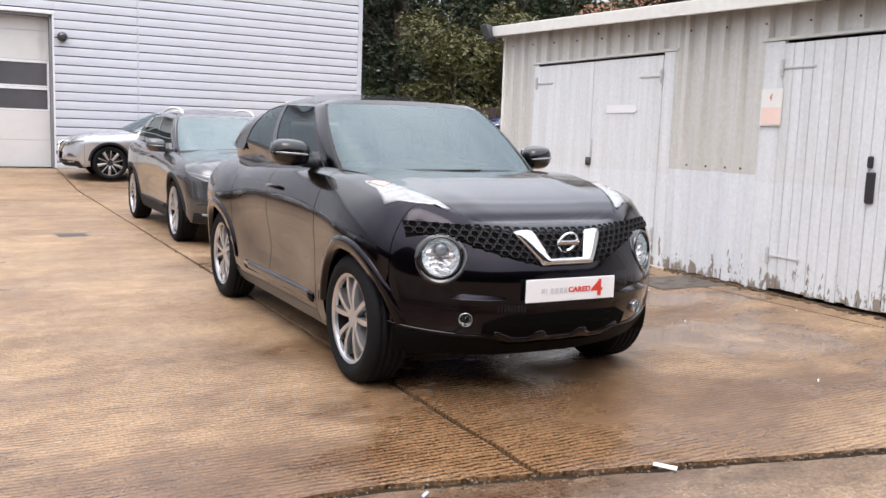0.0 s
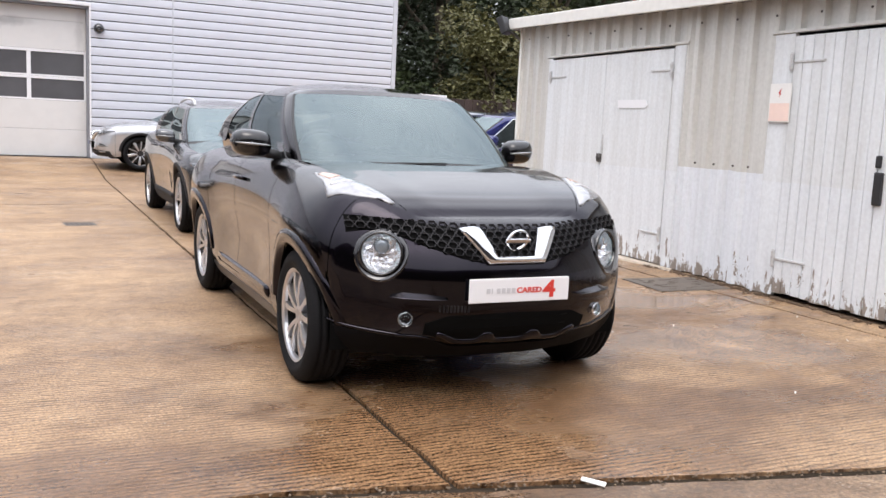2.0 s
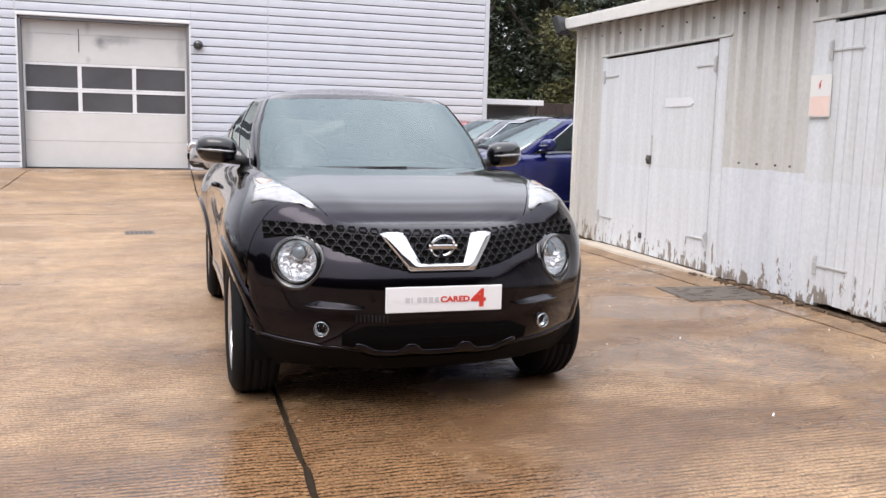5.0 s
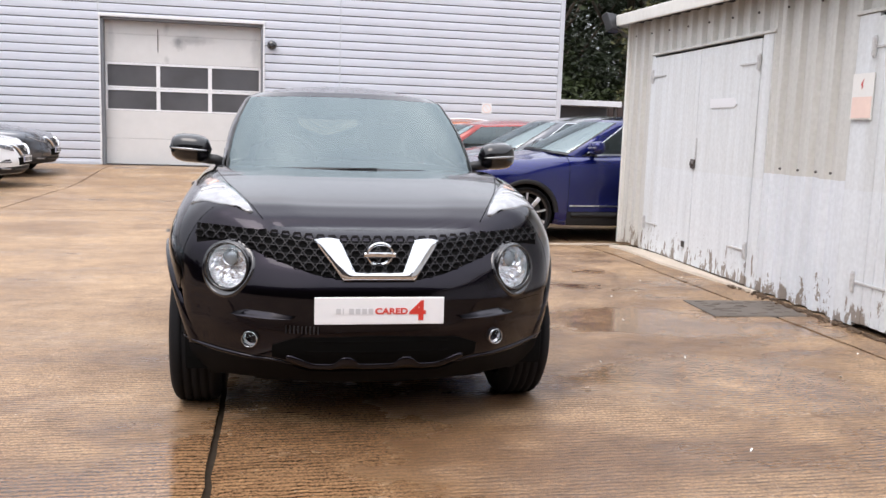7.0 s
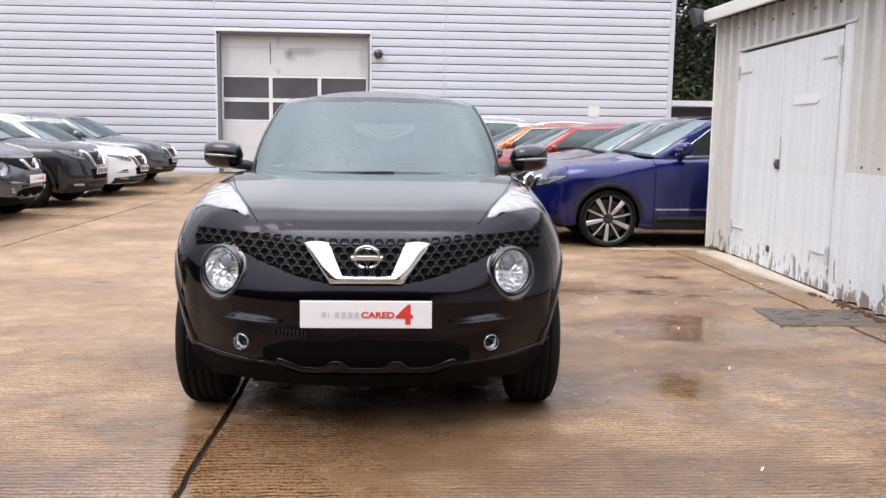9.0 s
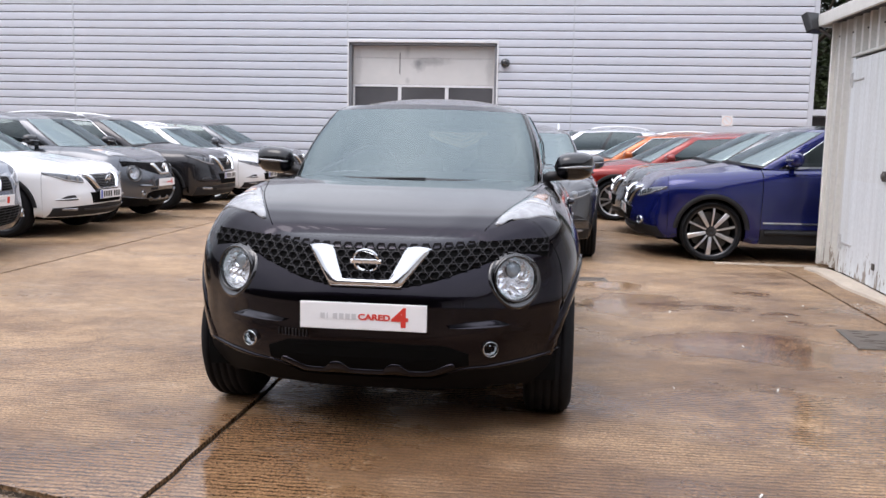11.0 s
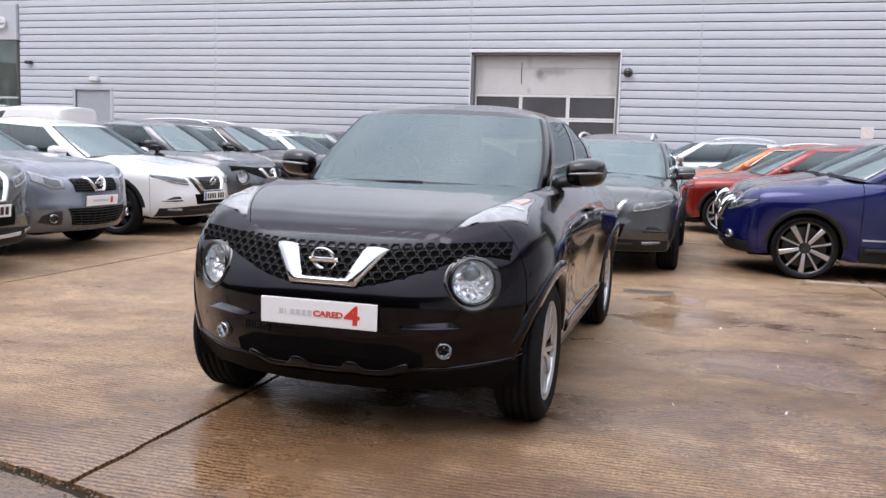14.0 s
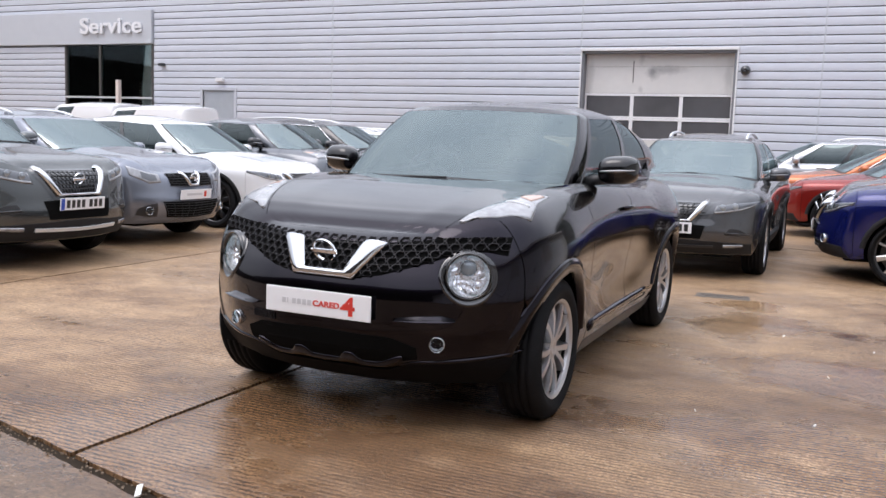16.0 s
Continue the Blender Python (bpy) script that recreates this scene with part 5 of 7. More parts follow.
def build_car(name, label, at, spec, coat, group="", wheel="twin", style="crossover", steer=0.0, detail=1.0, trim=None, plate="bars", rails=False, cladding=True, vans=False, chrome_line=False, category="car", group_tag=""):
    """One whole car; style picks its front."""
    body = Body(spec)
    tree = body.tree()
    car = thing(name, label, category, at, group)
    trim = trim or GREY_PLASTIC
    arches = [(0.0, body.wheel_radius, body.arch), (body.wheelbase, body.wheel_radius, body.arch)]
    q = lambda n: max(3, int(n * detail))

    def s_at(y):
        """The s on the straight flank at length y."""
        a, b = body.nose + body.cap_front, body.tail - body.cap_rear
        return clamp(0.3 + 0.4 * (y - a) / (b - a), 0.302, 0.698)

    holes = []
    if style == "juke":
        for sign in (-1, 1):
            p, n = laid(tree, (sign * 0.615, -3, 0.715), (0, 1, 0))
            holes.append((p, 0.118))
    s_front = spec["fender_s"]
    door_a, door_b, door_c = s_at(spec["door_front"]), s_at(spec["door_mid"]), s_at(spec["door_rear"])
    # outer panels, with narrow gaps between them
    foot = 0.20 if cladding else 0.083
    g = 0.0006
    plain_panel("front_bumper", sheet_patch(body.side, -s_front + g, s_front - g, q(110), 0.0, 1.0, q(34), cuts=arches + holes), coat, car)
    for sign in (-1, 1):
        plain_panel("front_wing", sheet_patch(body.side, sign * (s_front + g), sign * (door_a - g), q(40), 0.0, 1.0, q(30), cuts=arches), coat, car)
        front_door = plain_panel("front_door", sheet_patch(body.side, sign * (door_a + g), sign * (door_b - g), q(30), foot + 0.007, 1.0, q(28), cuts=arches), coat, car)
        rear_door = plain_panel("rear_door", sheet_patch(body.side, sign * (door_b + g), sign * (door_c - g), q(30), foot + 0.007, 1.0, q(28), cuts=arches), coat, car)
        plain_panel("rear_wing", sheet_patch(body.side, sign * (door_c + g), sign * (0.86 - g), q(40), 0.0, 1.0, q(30), cuts=arches), coat, car)
        plain_panel("sill", sheet_patch(body.side, sign * (door_a + g), sign * (door_c - g), q(30), 0.0, foot, 6, cuts=arches), trim if cladding else SKIRT, car)
        # handles
        for door, y in ((front_door, spec["door_mid"] - 0.16), (rear_door, spec["door_rear"] - 0.22)):
            if style == "juke" and door is rear_door:
                continue
            z = spec["handle_z"]
            bm = bmesh.new()
            ends = [laid(tree, (sign * 2, y + dy, z), (-sign, 0, 0), up)[0] for dy, up in ((-0.09, 0.004), (-0.065, 0.03), (0.065, 0.03), (0.09, 0.004))]
            tube(bm, ends, [0.012, 0.014, 0.014, 0.012], 8)
            part("handle", bm, coat, door, soft=True)
        wing_cladding = trim if cladding else coat
        wheel_arch(car, tree, body, 0.0, body.arch, sign, wing_cladding, 0.042 if cladding else 0.055, 0.010 if cladding else 0.012)
        wheel_arch(car, tree, body, body.wheelbase, body.arch, sign, wing_cladding, 0.042 if cladding else 0.055, 0.010 if cladding else 0.012)
        if style == "juke":
            # the shoulder between the rear wing and the foot of the cabin
            def waist_point(u, s, sign=sign):
                low, top = body.side(s, 1.0), body.cabin(s, 0.03)
                return Vector((sign * lerp(low.x, top.x, u), lerp(low.y, top.y, u), lerp(low.z, top.z, u**1.4) + 0.003))
            plain_panel("waist_panel", sheet_patch(waist_point, 0.0, 1.0, q(10), 0.42, 1.0, q(70)), coat, car)
        if cladding or style == "juke":
            # rubbing strip along the foot of the doors
            low = [(0, lerp(spec["door_front"] + 0.05, spec["door_rear"] - 0.25, k / 8), 0.315) for k in range(9)]
            high = [(0, p[1], 0.375) for p in low]
            part("door_moulding", trim_panel(tree, between(low, high, 16, 4), (-sign, 0, 0), 0.004, 0.012, 0.008 if style == "juke" else 0.02), coat if style == "juke" else trim, car, soft=True)
        if chrome_line:
            low = [(0, lerp(spec["door_front"] + 0.02, spec["door_rear"] - 0.25, k / 8), 0.45) for k in range(9)]
            high = [(0, p[1], 0.468) for p in low]
            part("chrome_strip", trim_panel(tree, between(low, high, 16, 2), (-sign, 0, 0), 0.012), CHROME, car)
    plain_panel("rear_bumper", sheet_patch(body.side, 0.86 + g, 1.0, q(26), 0.0, 0.45, q(14)), trim, car)
    plain_panel("rear_bumper", sheet_patch(body.side, -1.0, -0.86 - g, q(26), 0.0, 0.45, q(14)), trim, car)
    gate = plain_panel("tailgate", sheet_patch(body.side, 0.86 + g, 1.0, q(26), 0.455, 1.0, q(14)), coat, car)
    plain_panel("tailgate_half", sheet_patch(body.side, -1.0, -0.86 - g, q(26), 0.455, 1.0, q(14)), coat, gate)
    wide = spec["bonnet_w"]
    cowl_y, w0 = spec["cowl_y"], wide[0][1]

    def bonnet_point(u, t):
        y0, y1 = body.front_edge(u * w0) + 0.002, cowl_y + 0.34 * u * u
        y = lerp(y0, y1, t)
        return body.top(u * curve(wide, y), y)

    def scuttle_point(u, t):
        y = lerp(cowl_y + 0.34 * u * u + 0.006, 1.7, t)
        return body.top(u * curve(wide, y), y)

    plain_panel("bonnet", sheet_patch(bonnet_point, -1.0, 1.0, q(48), 0.0, 1.0, q(50)), coat, car)
    plain_panel("scuttle", sheet_patch(scuttle_point, -1.0, 1.0, q(30), 0.0, 1.0, q(26)), BLACK_PLASTIC, car)
    start = body.front_edge(w0)
    for sign in (-1, 1):
        wing_point = lambda u, t, sign=sign: body.top(sign * lerp(curve(wide, lerp(start, 1.7, t)) + 0.004, max(curve(wide, lerp(start, 1.7, t)) + 0.005, body.edge_at(lerp(start, 1.7, t))[0]), u), lerp(start, 1.7, t))
        plain_panel("wing_top", sheet_patch(wing_point, 0.0, 1.0, q(10), 0.0, 1.0, q(70)), coat, car)

    # cabin
    a0, a1, f1, b1, r1, c1 = spec["pillars"]
    def cab(part_name, s0, s1, v0, v1, mat, ns=16, nv=12, offset=0.0, parent=car, thick=0.012):
        ob = plain_panel(part_name, sheet_patch(body.cabin, s0, s1, q(ns), v0, v1, q(nv), thick, offset=offset), mat, parent)
        return ob

    cab("windscreen", -a0, a0, 0.02, 0.93, SCREEN if coat is BLACK_COAT else BRIGHT_SCREEN, 40, 20, 0.0, thick=0.004)
    cab("screen_header", -a0, a0, 0.932, 1.0, coat, 40, 3)
    cab("screen_base", -a0, a0, -0.03, 0.018, BLACK_PLASTIC, 40, 3)
    for sign in (-1, 1):
        cab("pillar", sign * a0, sign * a1, -0.03, 1.0, coat, 8, 20)
        cab("screen_edge", sign * (a0 - 0.012), sign * a0, 0.02, 0.93, BLACK_PLASTIC, 3, 20, 0.0015)
        cab("side_window", sign * a1, sign * f1, 0.05, 0.90, TINT if style != "juke" else SIDE_GLASS, 18, 12, -0.004, thick=0.004)
        cab("sail_panel", sign * (a1 - 0.004), sign * (a1 + 0.028), -0.08, 0.24, GLOSS_BLACK, 6, 6, 0.004)
        cab("pillar", sign * f1, sign * b1, 0.05, 0.90, GLOSS_BLACK, 4, 12)
        if not vans:
            cab("side_window", sign * b1, sign * r1, 0.05, 0.90, TINT, 16, 12, -0.004, thick=0.004)
        else:
            cab("load_side", sign * b1, sign * r1, 0.05, 0.90, coat, 16, 12)
        cab("pillar", sign * r1, sign * c1, -0.28, 1.0, coat, 18, 18)
        cab("roof_rail_panel", sign * a1, sign * r1, 0.902, 1.0, coat, 40, 4)
        cab("waist_seal", sign * a1, sign * r1, -0.03, 0.048, BLACK_PLASTIC if not chrome_line else CHROME, 40, 3, 0.002)
        cab("rear_screen", sign * c1, sign * 1.0, 0.08, 0.90, TINT if not vans else coat, 20, 10, thick=0.004)
        cab("tailgate_frame", sign * c1, sign * 1.0, 0.902, 1.0, coat, 20, 3)
        cab("tailgate_sill", sign * c1, sign * 1.0, -0.28, 0.078, coat, 20, 6)
        if chrome_line:
            bm = bmesh.new()
            tube(bm, [body.cabin(sign * lerp(a1 + 0.002, r1 - 0.01, k / 24), 0.91) + Vector((sign * 0.006, 0, 0)) for k in range(25)], 0.009, 6)
            tube(bm, [body.cabin(sign * (a1 + 0.002), 0.91 - 0.86 * k / 10) + Vector((sign * 0.006, 0, 0)) for k in range(11)], 0.009, 6)
            part("chrome_window_line", bm, CHROME, car, soft=True)
        if rails:
            bm = bmesh.new()
            s_a, s_b = 0.335, 0.70
            line = []
            for k in range(25):
                p = body.roof(0.86, lerp(s_a, s_b, k / 24))
                line.append((sign * p.x, p.y, p.z + 0.048 * (1 - abs(2 * k / 24 - 1) ** 8)))
            tube(bm, line, 0.017, 8)
            for k in (2, 22):
                tube(bm, [line[k], (line[k][0], line[k][1], line[k][2] - 0.05)], 0.02, 8)
            part("roof_rail", bm, RAIL, car, "silver roof rail", soft=True)
    plain_panel("roof", sheet_patch(body.roof, -1.0, 1.0, q(36), 0.004, 0.996, q(80)), coat, car)
    if style == "juke" and detail > 1:
        # roof aerial
        bm = bmesh.new()
        p = body.roof(0, 0.80)
        tube(bm, [p, p + Vector((0, 0.03, 0.03)), p + Vector((0, 0.16, 0.12))], [0.02, 0.012, 0.004], 8)
        part("aerial", bm, BLACK_PLASTIC, car, soft=True)

    # dark inner shell, floor and wheel wells
    bm = bmesh.new()
    rings = []
    for i in range(81):
        s = lerp(-1, 1, i / 80)
        rings.append([bm.verts.new(p - Vector((p.x * 0.06, (p.y - (body.nose + body.tail) / 2) * 0.025, -0.0 if w < 0.9 else 0.035))) for w in (0.06, 0.35, 0.7, 0.96) for p in [body.side(s, w)]])
    for a, b in zip(rings, rings[1:]):
        for k in range(3):
            c = (a[k].co + b[k].co + a[k + 1].co + b[k + 1].co) / 4
            if all(math.hypot(c.y - y, c.z - z) > r + 0.05 or abs(c.x) < 0.45 for y, z, r in arches):
                bm.faces.new((a[k], a[k + 1], b[k + 1], b[k]))
    part("inner_shell", bm, UNDER, car)
    bm = bmesh.new()
    hw = body.half - 0.27
    box(bm, (-hw, body.nose + 0.32, 0.21), (hw, body.tail - 0.30, 0.36), 0.03)
    for a, b in ((body.arch + 0.03, body.wheelbase - body.arch - 0.03),):
        box(bm, (-body.half + 0.14, a, 0.23), (body.half - 0.14, b, 0.36), 0.02)
    part("underbody", bm, UNDER, car)
    for y in (0.0, body.wheelbase):
        for sign in (-1, 1):
            bm = bmesh.new()
            lathe(bm, [(sign * (body.half - 0.075), body.arch + 0.012), (sign * (body.half - 0.32), body.arch + 0.012), (sign * (body.half - 0.32), 0.05)], 24, "X", (0, y, body.wheel_radius), False, (-0.04, 0.54))
            part("wheel_well", bm, UNDER, car)
            add_wheel(car, sign * (body.half - 0.107), y, body.wheel_radius, body.rim, wheel, steer + 17 * (y > 0) + 31 * (sign > 0))

    # inside the cabin
    bm = bmesh.new()
    zf = curve(body.belt, 0.0)
    box(bm, (-body.belt_half + 0.10, body.screen_base + 0.22, zf - 0.22), (body.belt_half - 0.10, body.screen_base + 0.70, zf - 0.045), 0.06, segments=3)
    box(bm, (-0.13, body.screen_base + 0.66, zf - 0.45), (0.13, body.screen_base + 1.2, zf - 0.26), 0.04)
    dash = part("dashboard", bm, CABIN, car, soft=True)
    bm = bmesh.new()
    lathe(bm, [(0.0, 0.175), (0.012, 0.187), (0.0, 0.20), (-0.012, 0.187)], 28, "Y")
    box(bm, (-0.175, -0.01, -0.02), (0.175, 0.01, 0.02), 0.006)
    box(bm, (-0.06, -0.02, -0.06), (0.06, 0.03, 0.05), 0.02)
    bmesh.ops.transform(bm, matrix=pose(-0.36, body.screen_base + 0.80, zf - 0.02, -24), verts=bm.verts)
    part("steering_wheel", bm, CABIN, car, soft=True)
    for x in (-0.36, 0.36):
        seat(car, x, body.screen_base + 1.28, zf - 0.66)
        seat(car, x, body.screen_base + 2.05, zf - 0.62)
    bm = bmesh.new()
    p = body.cabin(0.0, 0.86)
    box(bm, (-0.12, p.y + 0.05, p.z - 0.05), (0.12, p.y + 0.08, p.z + 0.02), 0.015)
    part("inside_mirror", bm, CABIN, car)
    bm = bmesh.new()
    box(bm, (-body.half + 0.12, 0.45, 0.36), (body.half - 0.12, body.back_base - 0.1, 0.42))
    part("cabin_floor", bm, CABIN, car)

    # wipers lie along the foot of the screen
    for x0, x1 in ((-0.46, 0.10), (0.06, 0.54)):
        bm = bmesh.new()
        s_of = lambda x: math.copysign(0.3 * (math.asin(clamp(abs(x) / body.belt_half) ** 1.25) / (math.pi / 2)), x)
        line = [body.cabin(s_of(lerp(x0, x1, k / 8)), lerp(-0.022, 0.008, k / 8)) + Vector((0, -0.006, 0.004)) for k in range(9)]
        tube(bm, line, 0.005, 6)
        part("wiper", bm, BLACK_PLASTIC, car, soft=True)
    m = spec["mirror"]
    for sign in (-1, 1):
        mirror(car, sign * m[0], m[1], m[2], coat if style != "juke" else MIRROR_COAT, sign, m[3])
    FRONTS[style](car, body, tree, coat, trim, plate)
    return car

COLLAR = material("lamp_collar", (0.012, 0.011, 0.013), 0.16, 0.2, coat=1.0)
VALANCE = material("matt_valance", (0.005, 0.005, 0.006), 0.6, grain=0.15, scale=60, spec=0.08)
GRILLE_BLACK = material("grille_black", (0.018, 0.017, 0.019), 0.5, grain=0.1, scale=60, spec=0.22)
LAMP_DARK = material("lamp_dark", (0.10, 0.105, 0.115), 0.2, 0.4, coat=1.0)
PROJECTOR = material("projector_lens", (0.30, 0.33, 0.36), 0.08, 0.3, coat=1.0)
SKIRT = material("satin_skirt", (0.055, 0.055, 0.058), 0.30, grain=0.1, scale=30)
SIDE_GLASS = glass("side_glass", (0.30, 0.33, 0.33), 1.7, 0.012)
RAIL = material("satin_rail", (0.76, 0.77, 0.79), 0.3, 0.35)
MIRROR_COAT = paint("mirror_black", (0.005, 0.005, 0.006), 0.0)
BLACK_COAT = paint("black_paint", (0.0105, 0.0084, 0.0135), 1.0, 0.15, 0.19, 0.0, 1.31)

FLANK = ((0.18, 0.09), (0.30, 0.045), (0.45, 0.03), (0.65, 0.012), (0.80, 0.0), (0.95, 0.010), (1.1, 0.03))

JUKE = dict(
    nose=-0.71, length=4.10, width=1.744, wheelbase=2.53, wheel_radius=0.335, rim=0.228, arch=0.372, cap_front=0.847, cap_rear=0.70,
    front_x=((0, 0), (0.2, 0.29), (0.4, 0.58), (0.5, 0.690), (0.62, 0.818), (0.75, 0.930), (0.87, 0.985), (1, 1)),
    front_y=((0, 0), (0.2, 0.012), (0.4, 0.095), (0.5, 0.152), (0.62, 0.242), (0.75, 0.342), (0.87, 0.497), (1, 0.847)),
    sill=((0, 0.215), (0.12, 0.215), (0.25, 0.215), (0.35, 0.20), (0.65, 0.20), (0.8, 0.27), (1, 0.30)),
    shoulder=((0, 0.868), (0.08, 0.872), (0.12, 0.882), (0.15, 0.904), (0.18, 0.926), (0.21, 0.952), (0.235, 0.976), (0.255, 0.998), (0.28, 1.032), (0.30, 1.058), (0.32, 1.073), (0.36, 1.078), (0.45, 1.075), (0.55, 1.06), (0.65, 1.05), (0.75, 1.06), (0.9, 1.03), (1, 1.0)),
    front_inset=((0.20, 0.20), (0.27, 0.115), (0.34, 0.045), (0.42, 0.012), (0.50, 0.0), (0.60, 0.0), (0.70, 0.03), (0.78, 0.075), (0.86, 0.12), (1.0, 0.13)),
    flank_inset=((0.18, 0.07), (0.30, 0.022), (0.42, 0.012), (0.65, 0.008), (0.80, 0.0), (0.95, 0.010), (1.1, 0.03)), rear_inset=((0.3, 0.06), (0.5, 0.0), (0.8, 0.04), (1.05, 0.14)),
    fold=((0, 0.05), (0.1, 0.06), (0.15, 0.09), (0.19, 0.13), (0.24, 0.18), (0.3, 0.165), (0.36, 0.15), (0.45, 0.13), (0.56, 0.15), (0.64, 0.20), (0.8, 0.20), (1, 0.13)),
    rounding=((0, 0.05), (0.1, 0.06), (0.15, 0.10), (0.19, 0.18), (0.24, 0.30), (0.3, 0.30), (0.4, 0.22), (0.56, 0.19), (0.64, 0.24), (0.8, 0.24), (1, 0.19)), flare=0.035, flare_rear=0.055, flare_z=0.72, waist=0.03,
    crown=((-0.58, 0.0), (-0.45, 0.0), (-0.3, -0.011), (0.0, 0.003), (0.1, 0.009), (0.2, 0.009), (0.35, 0.008), (0.8, 0.01), (2.0, 0.02), (3.4, 0.0)), spine=0.004,
    belt_half=0.70, roof_half=0.575, screen_base=0.34, screen_top=1.04, back_base=3.20, back_top=2.82, back_cap=0.62, back_curve=2.5, screen_cap=0.44, roof_cap=0.26,
    belt=((0, 1.085), (0.2, 1.07), (0.3, 1.06), (0.42, 1.10), (0.54, 1.145), (0.66, 1.19), (0.72, 1.21), (0.8, 1.20), (1, 1.10)),
    roof_edge=((0, 1.498), (0.3, 1.484), (0.51, 1.492), (0.64, 1.463), (0.73, 1.42), (1, 1.39)), roof_crown=0.068,
    pillars=(0.245, 0.305, 0.508, 0.528, 0.670, 0.88), fender_s=0.225, door_front=0.50, door_mid=1.40, door_rear=2.16, handle_z=0.93,
    cowl_y=0.33, bonnet_w=((-0.50, 0.440), (-0.42, 0.490), (-0.30, 0.548), (-0.12, 0.615), (0.1, 0.67), (0.24, 0.695), (0.5, 0.71), (0.9, 0.62)), mirror=(0.765, 0.90, 1.15, 1.0))

CROSSOVER = dict(
    nose=-0.90, length=4.38, width=1.80, wheelbase=2.646, wheel_radius=0.345, rim=0.262, arch=0.385, cap_front=0.95, cap_rear=0.70,
    front_x=((0, 0), (0.2, 0.33), (0.4, 0.62), (0.5, 0.74), (0.62, 0.87), (0.75, 0.955), (0.87, 0.99), (1, 1)),
    front_y=((0, 0), (0.2, 0.02), (0.4, 0.10), (0.5, 0.155), (0.62, 0.24), (0.75, 0.36), (0.87, 0.55), (1, 0.95)),
    sill=((0, 0.24), (0.12, 0.25), (0.25, 0.25), (0.35, 0.21), (0.65, 0.21), (0.8, 0.28), (1, 0.32)),
    shoulder=((0, 0.755), (0.08, 0.768), (0.14, 0.800), (0.18, 0.838), (0.24, 0.890), (0.30, 0.928), (0.40, 0.97), (0.60, 1.02), (0.75, 1.07), (0.9, 1.06), (1, 1.03)),
    front_inset=((0.20, 0.16), (0.30, 0.06), (0.40, 0.01), (0.50, 0.0), (0.60, 0.02), (0.72, 0.045), (0.86, 0.085), (1.0, 0.11)),
    flank_inset=FLANK, rear_inset=((0.3, 0.06), (0.5, 0.0), (0.8, 0.04), (1.05, 0.14)),
    fold=((0, 0.08), (0.15, 0.10), (0.22, 0.14), (0.3, 0.14), (0.45, 0.12), (1, 0.12)),
    rounding=((0, 0.09), (0.15, 0.12), (0.22, 0.20), (0.3, 0.20), (0.45, 0.15), (1, 0.14)), flare=0.026, flare_z=0.70, waist=0.028,
    crown=((-0.7, 0.0), (-0.4, 0.02), (0.0, 0.055), (0.30, 0.085), (0.8, 0.06), (2.0, 0.02), (3.4, 0.0)), spine=0.008,
    belt_half=0.735, roof_half=0.585, screen_base=0.30, screen_top=1.12, back_base=3.38, back_top=3.02, screen_cap=0.44, roof_cap=0.26,
    belt=((0, 1.03), (0.2, 0.99), (0.3, 0.965), (0.5, 1.00), (0.65, 1.06), (0.8, 1.09), (1, 1.05)),
    roof_edge=((0, 1.425), (0.3, 1.415), (0.5, 1.445), (0.7, 1.405), (1, 1.365)), roof_crown=0.07,
    pillars=(0.245, 0.305, 0.46, 0.475, 0.64, 0.80), fender_s=0.235, door_front=0.54, door_mid=1.50, door_rear=2.25, handle_z=0.90,
    cowl_y=0.30, bonnet_w=((-0.74, 0.54), (-0.6, 0.575), (-0.4, 0.61), (0.0, 0.655), (0.3, 0.69), (0.6, 0.70), (0.9, 0.62)), mirror=(0.80, 0.86, 1.04, 1.0))

BIG = dict(CROSSOVER, length=4.64, width=1.82, wheelbase=2.705, wheel_radius=0.36, rim=0.24, arch=0.40,
    shoulder=((0, 0.885), (0.08, 0.895), (0.14, 0.925), (0.18, 0.955), (0.24, 0.995), (0.30, 1.02), (0.40, 1.06), (0.60, 1.09), (0.75, 1.12), (0.9, 1.10), (1, 1.07)),
    belt=((0, 1.13), (0.2, 1.09), (0.3, 1.06), (0.5, 1.08), (0.65, 1.11), (0.8, 1.13), (1, 1.10)),
    roof_edge=((0, 1.53), (0.3, 1.52), (0.5, 1.555), (0.7, 1.525), (1, 1.485)), back_base=3.66, back_top=3.36, mirror=(0.80, 0.88, 1.14, 1.0))

TALL = dict(CROSSOVER, rim=0.280,
    shoulder=((0, 0.80), (0.08, 0.815), (0.14, 0.855), (0.18, 0.90), (0.24, 0.965), (0.30, 1.01), (0.40, 1.06), (0.60, 1.11), (0.75, 1.15), (0.9, 1.12), (1, 1.08)),
    belt=((0, 1.14), (0.2, 1.10), (0.3, 1.075), (0.5, 1.11), (0.65, 1.16), (0.8, 1.18), (1, 1.13)),
    roof_edge=((0, 1.53), (0.3, 1.52), (0.5, 1.56), (0.7, 1.53), (1, 1.49)), handle_z=0.98, mirror=(0.80, 0.86, 1.17, 1.0))

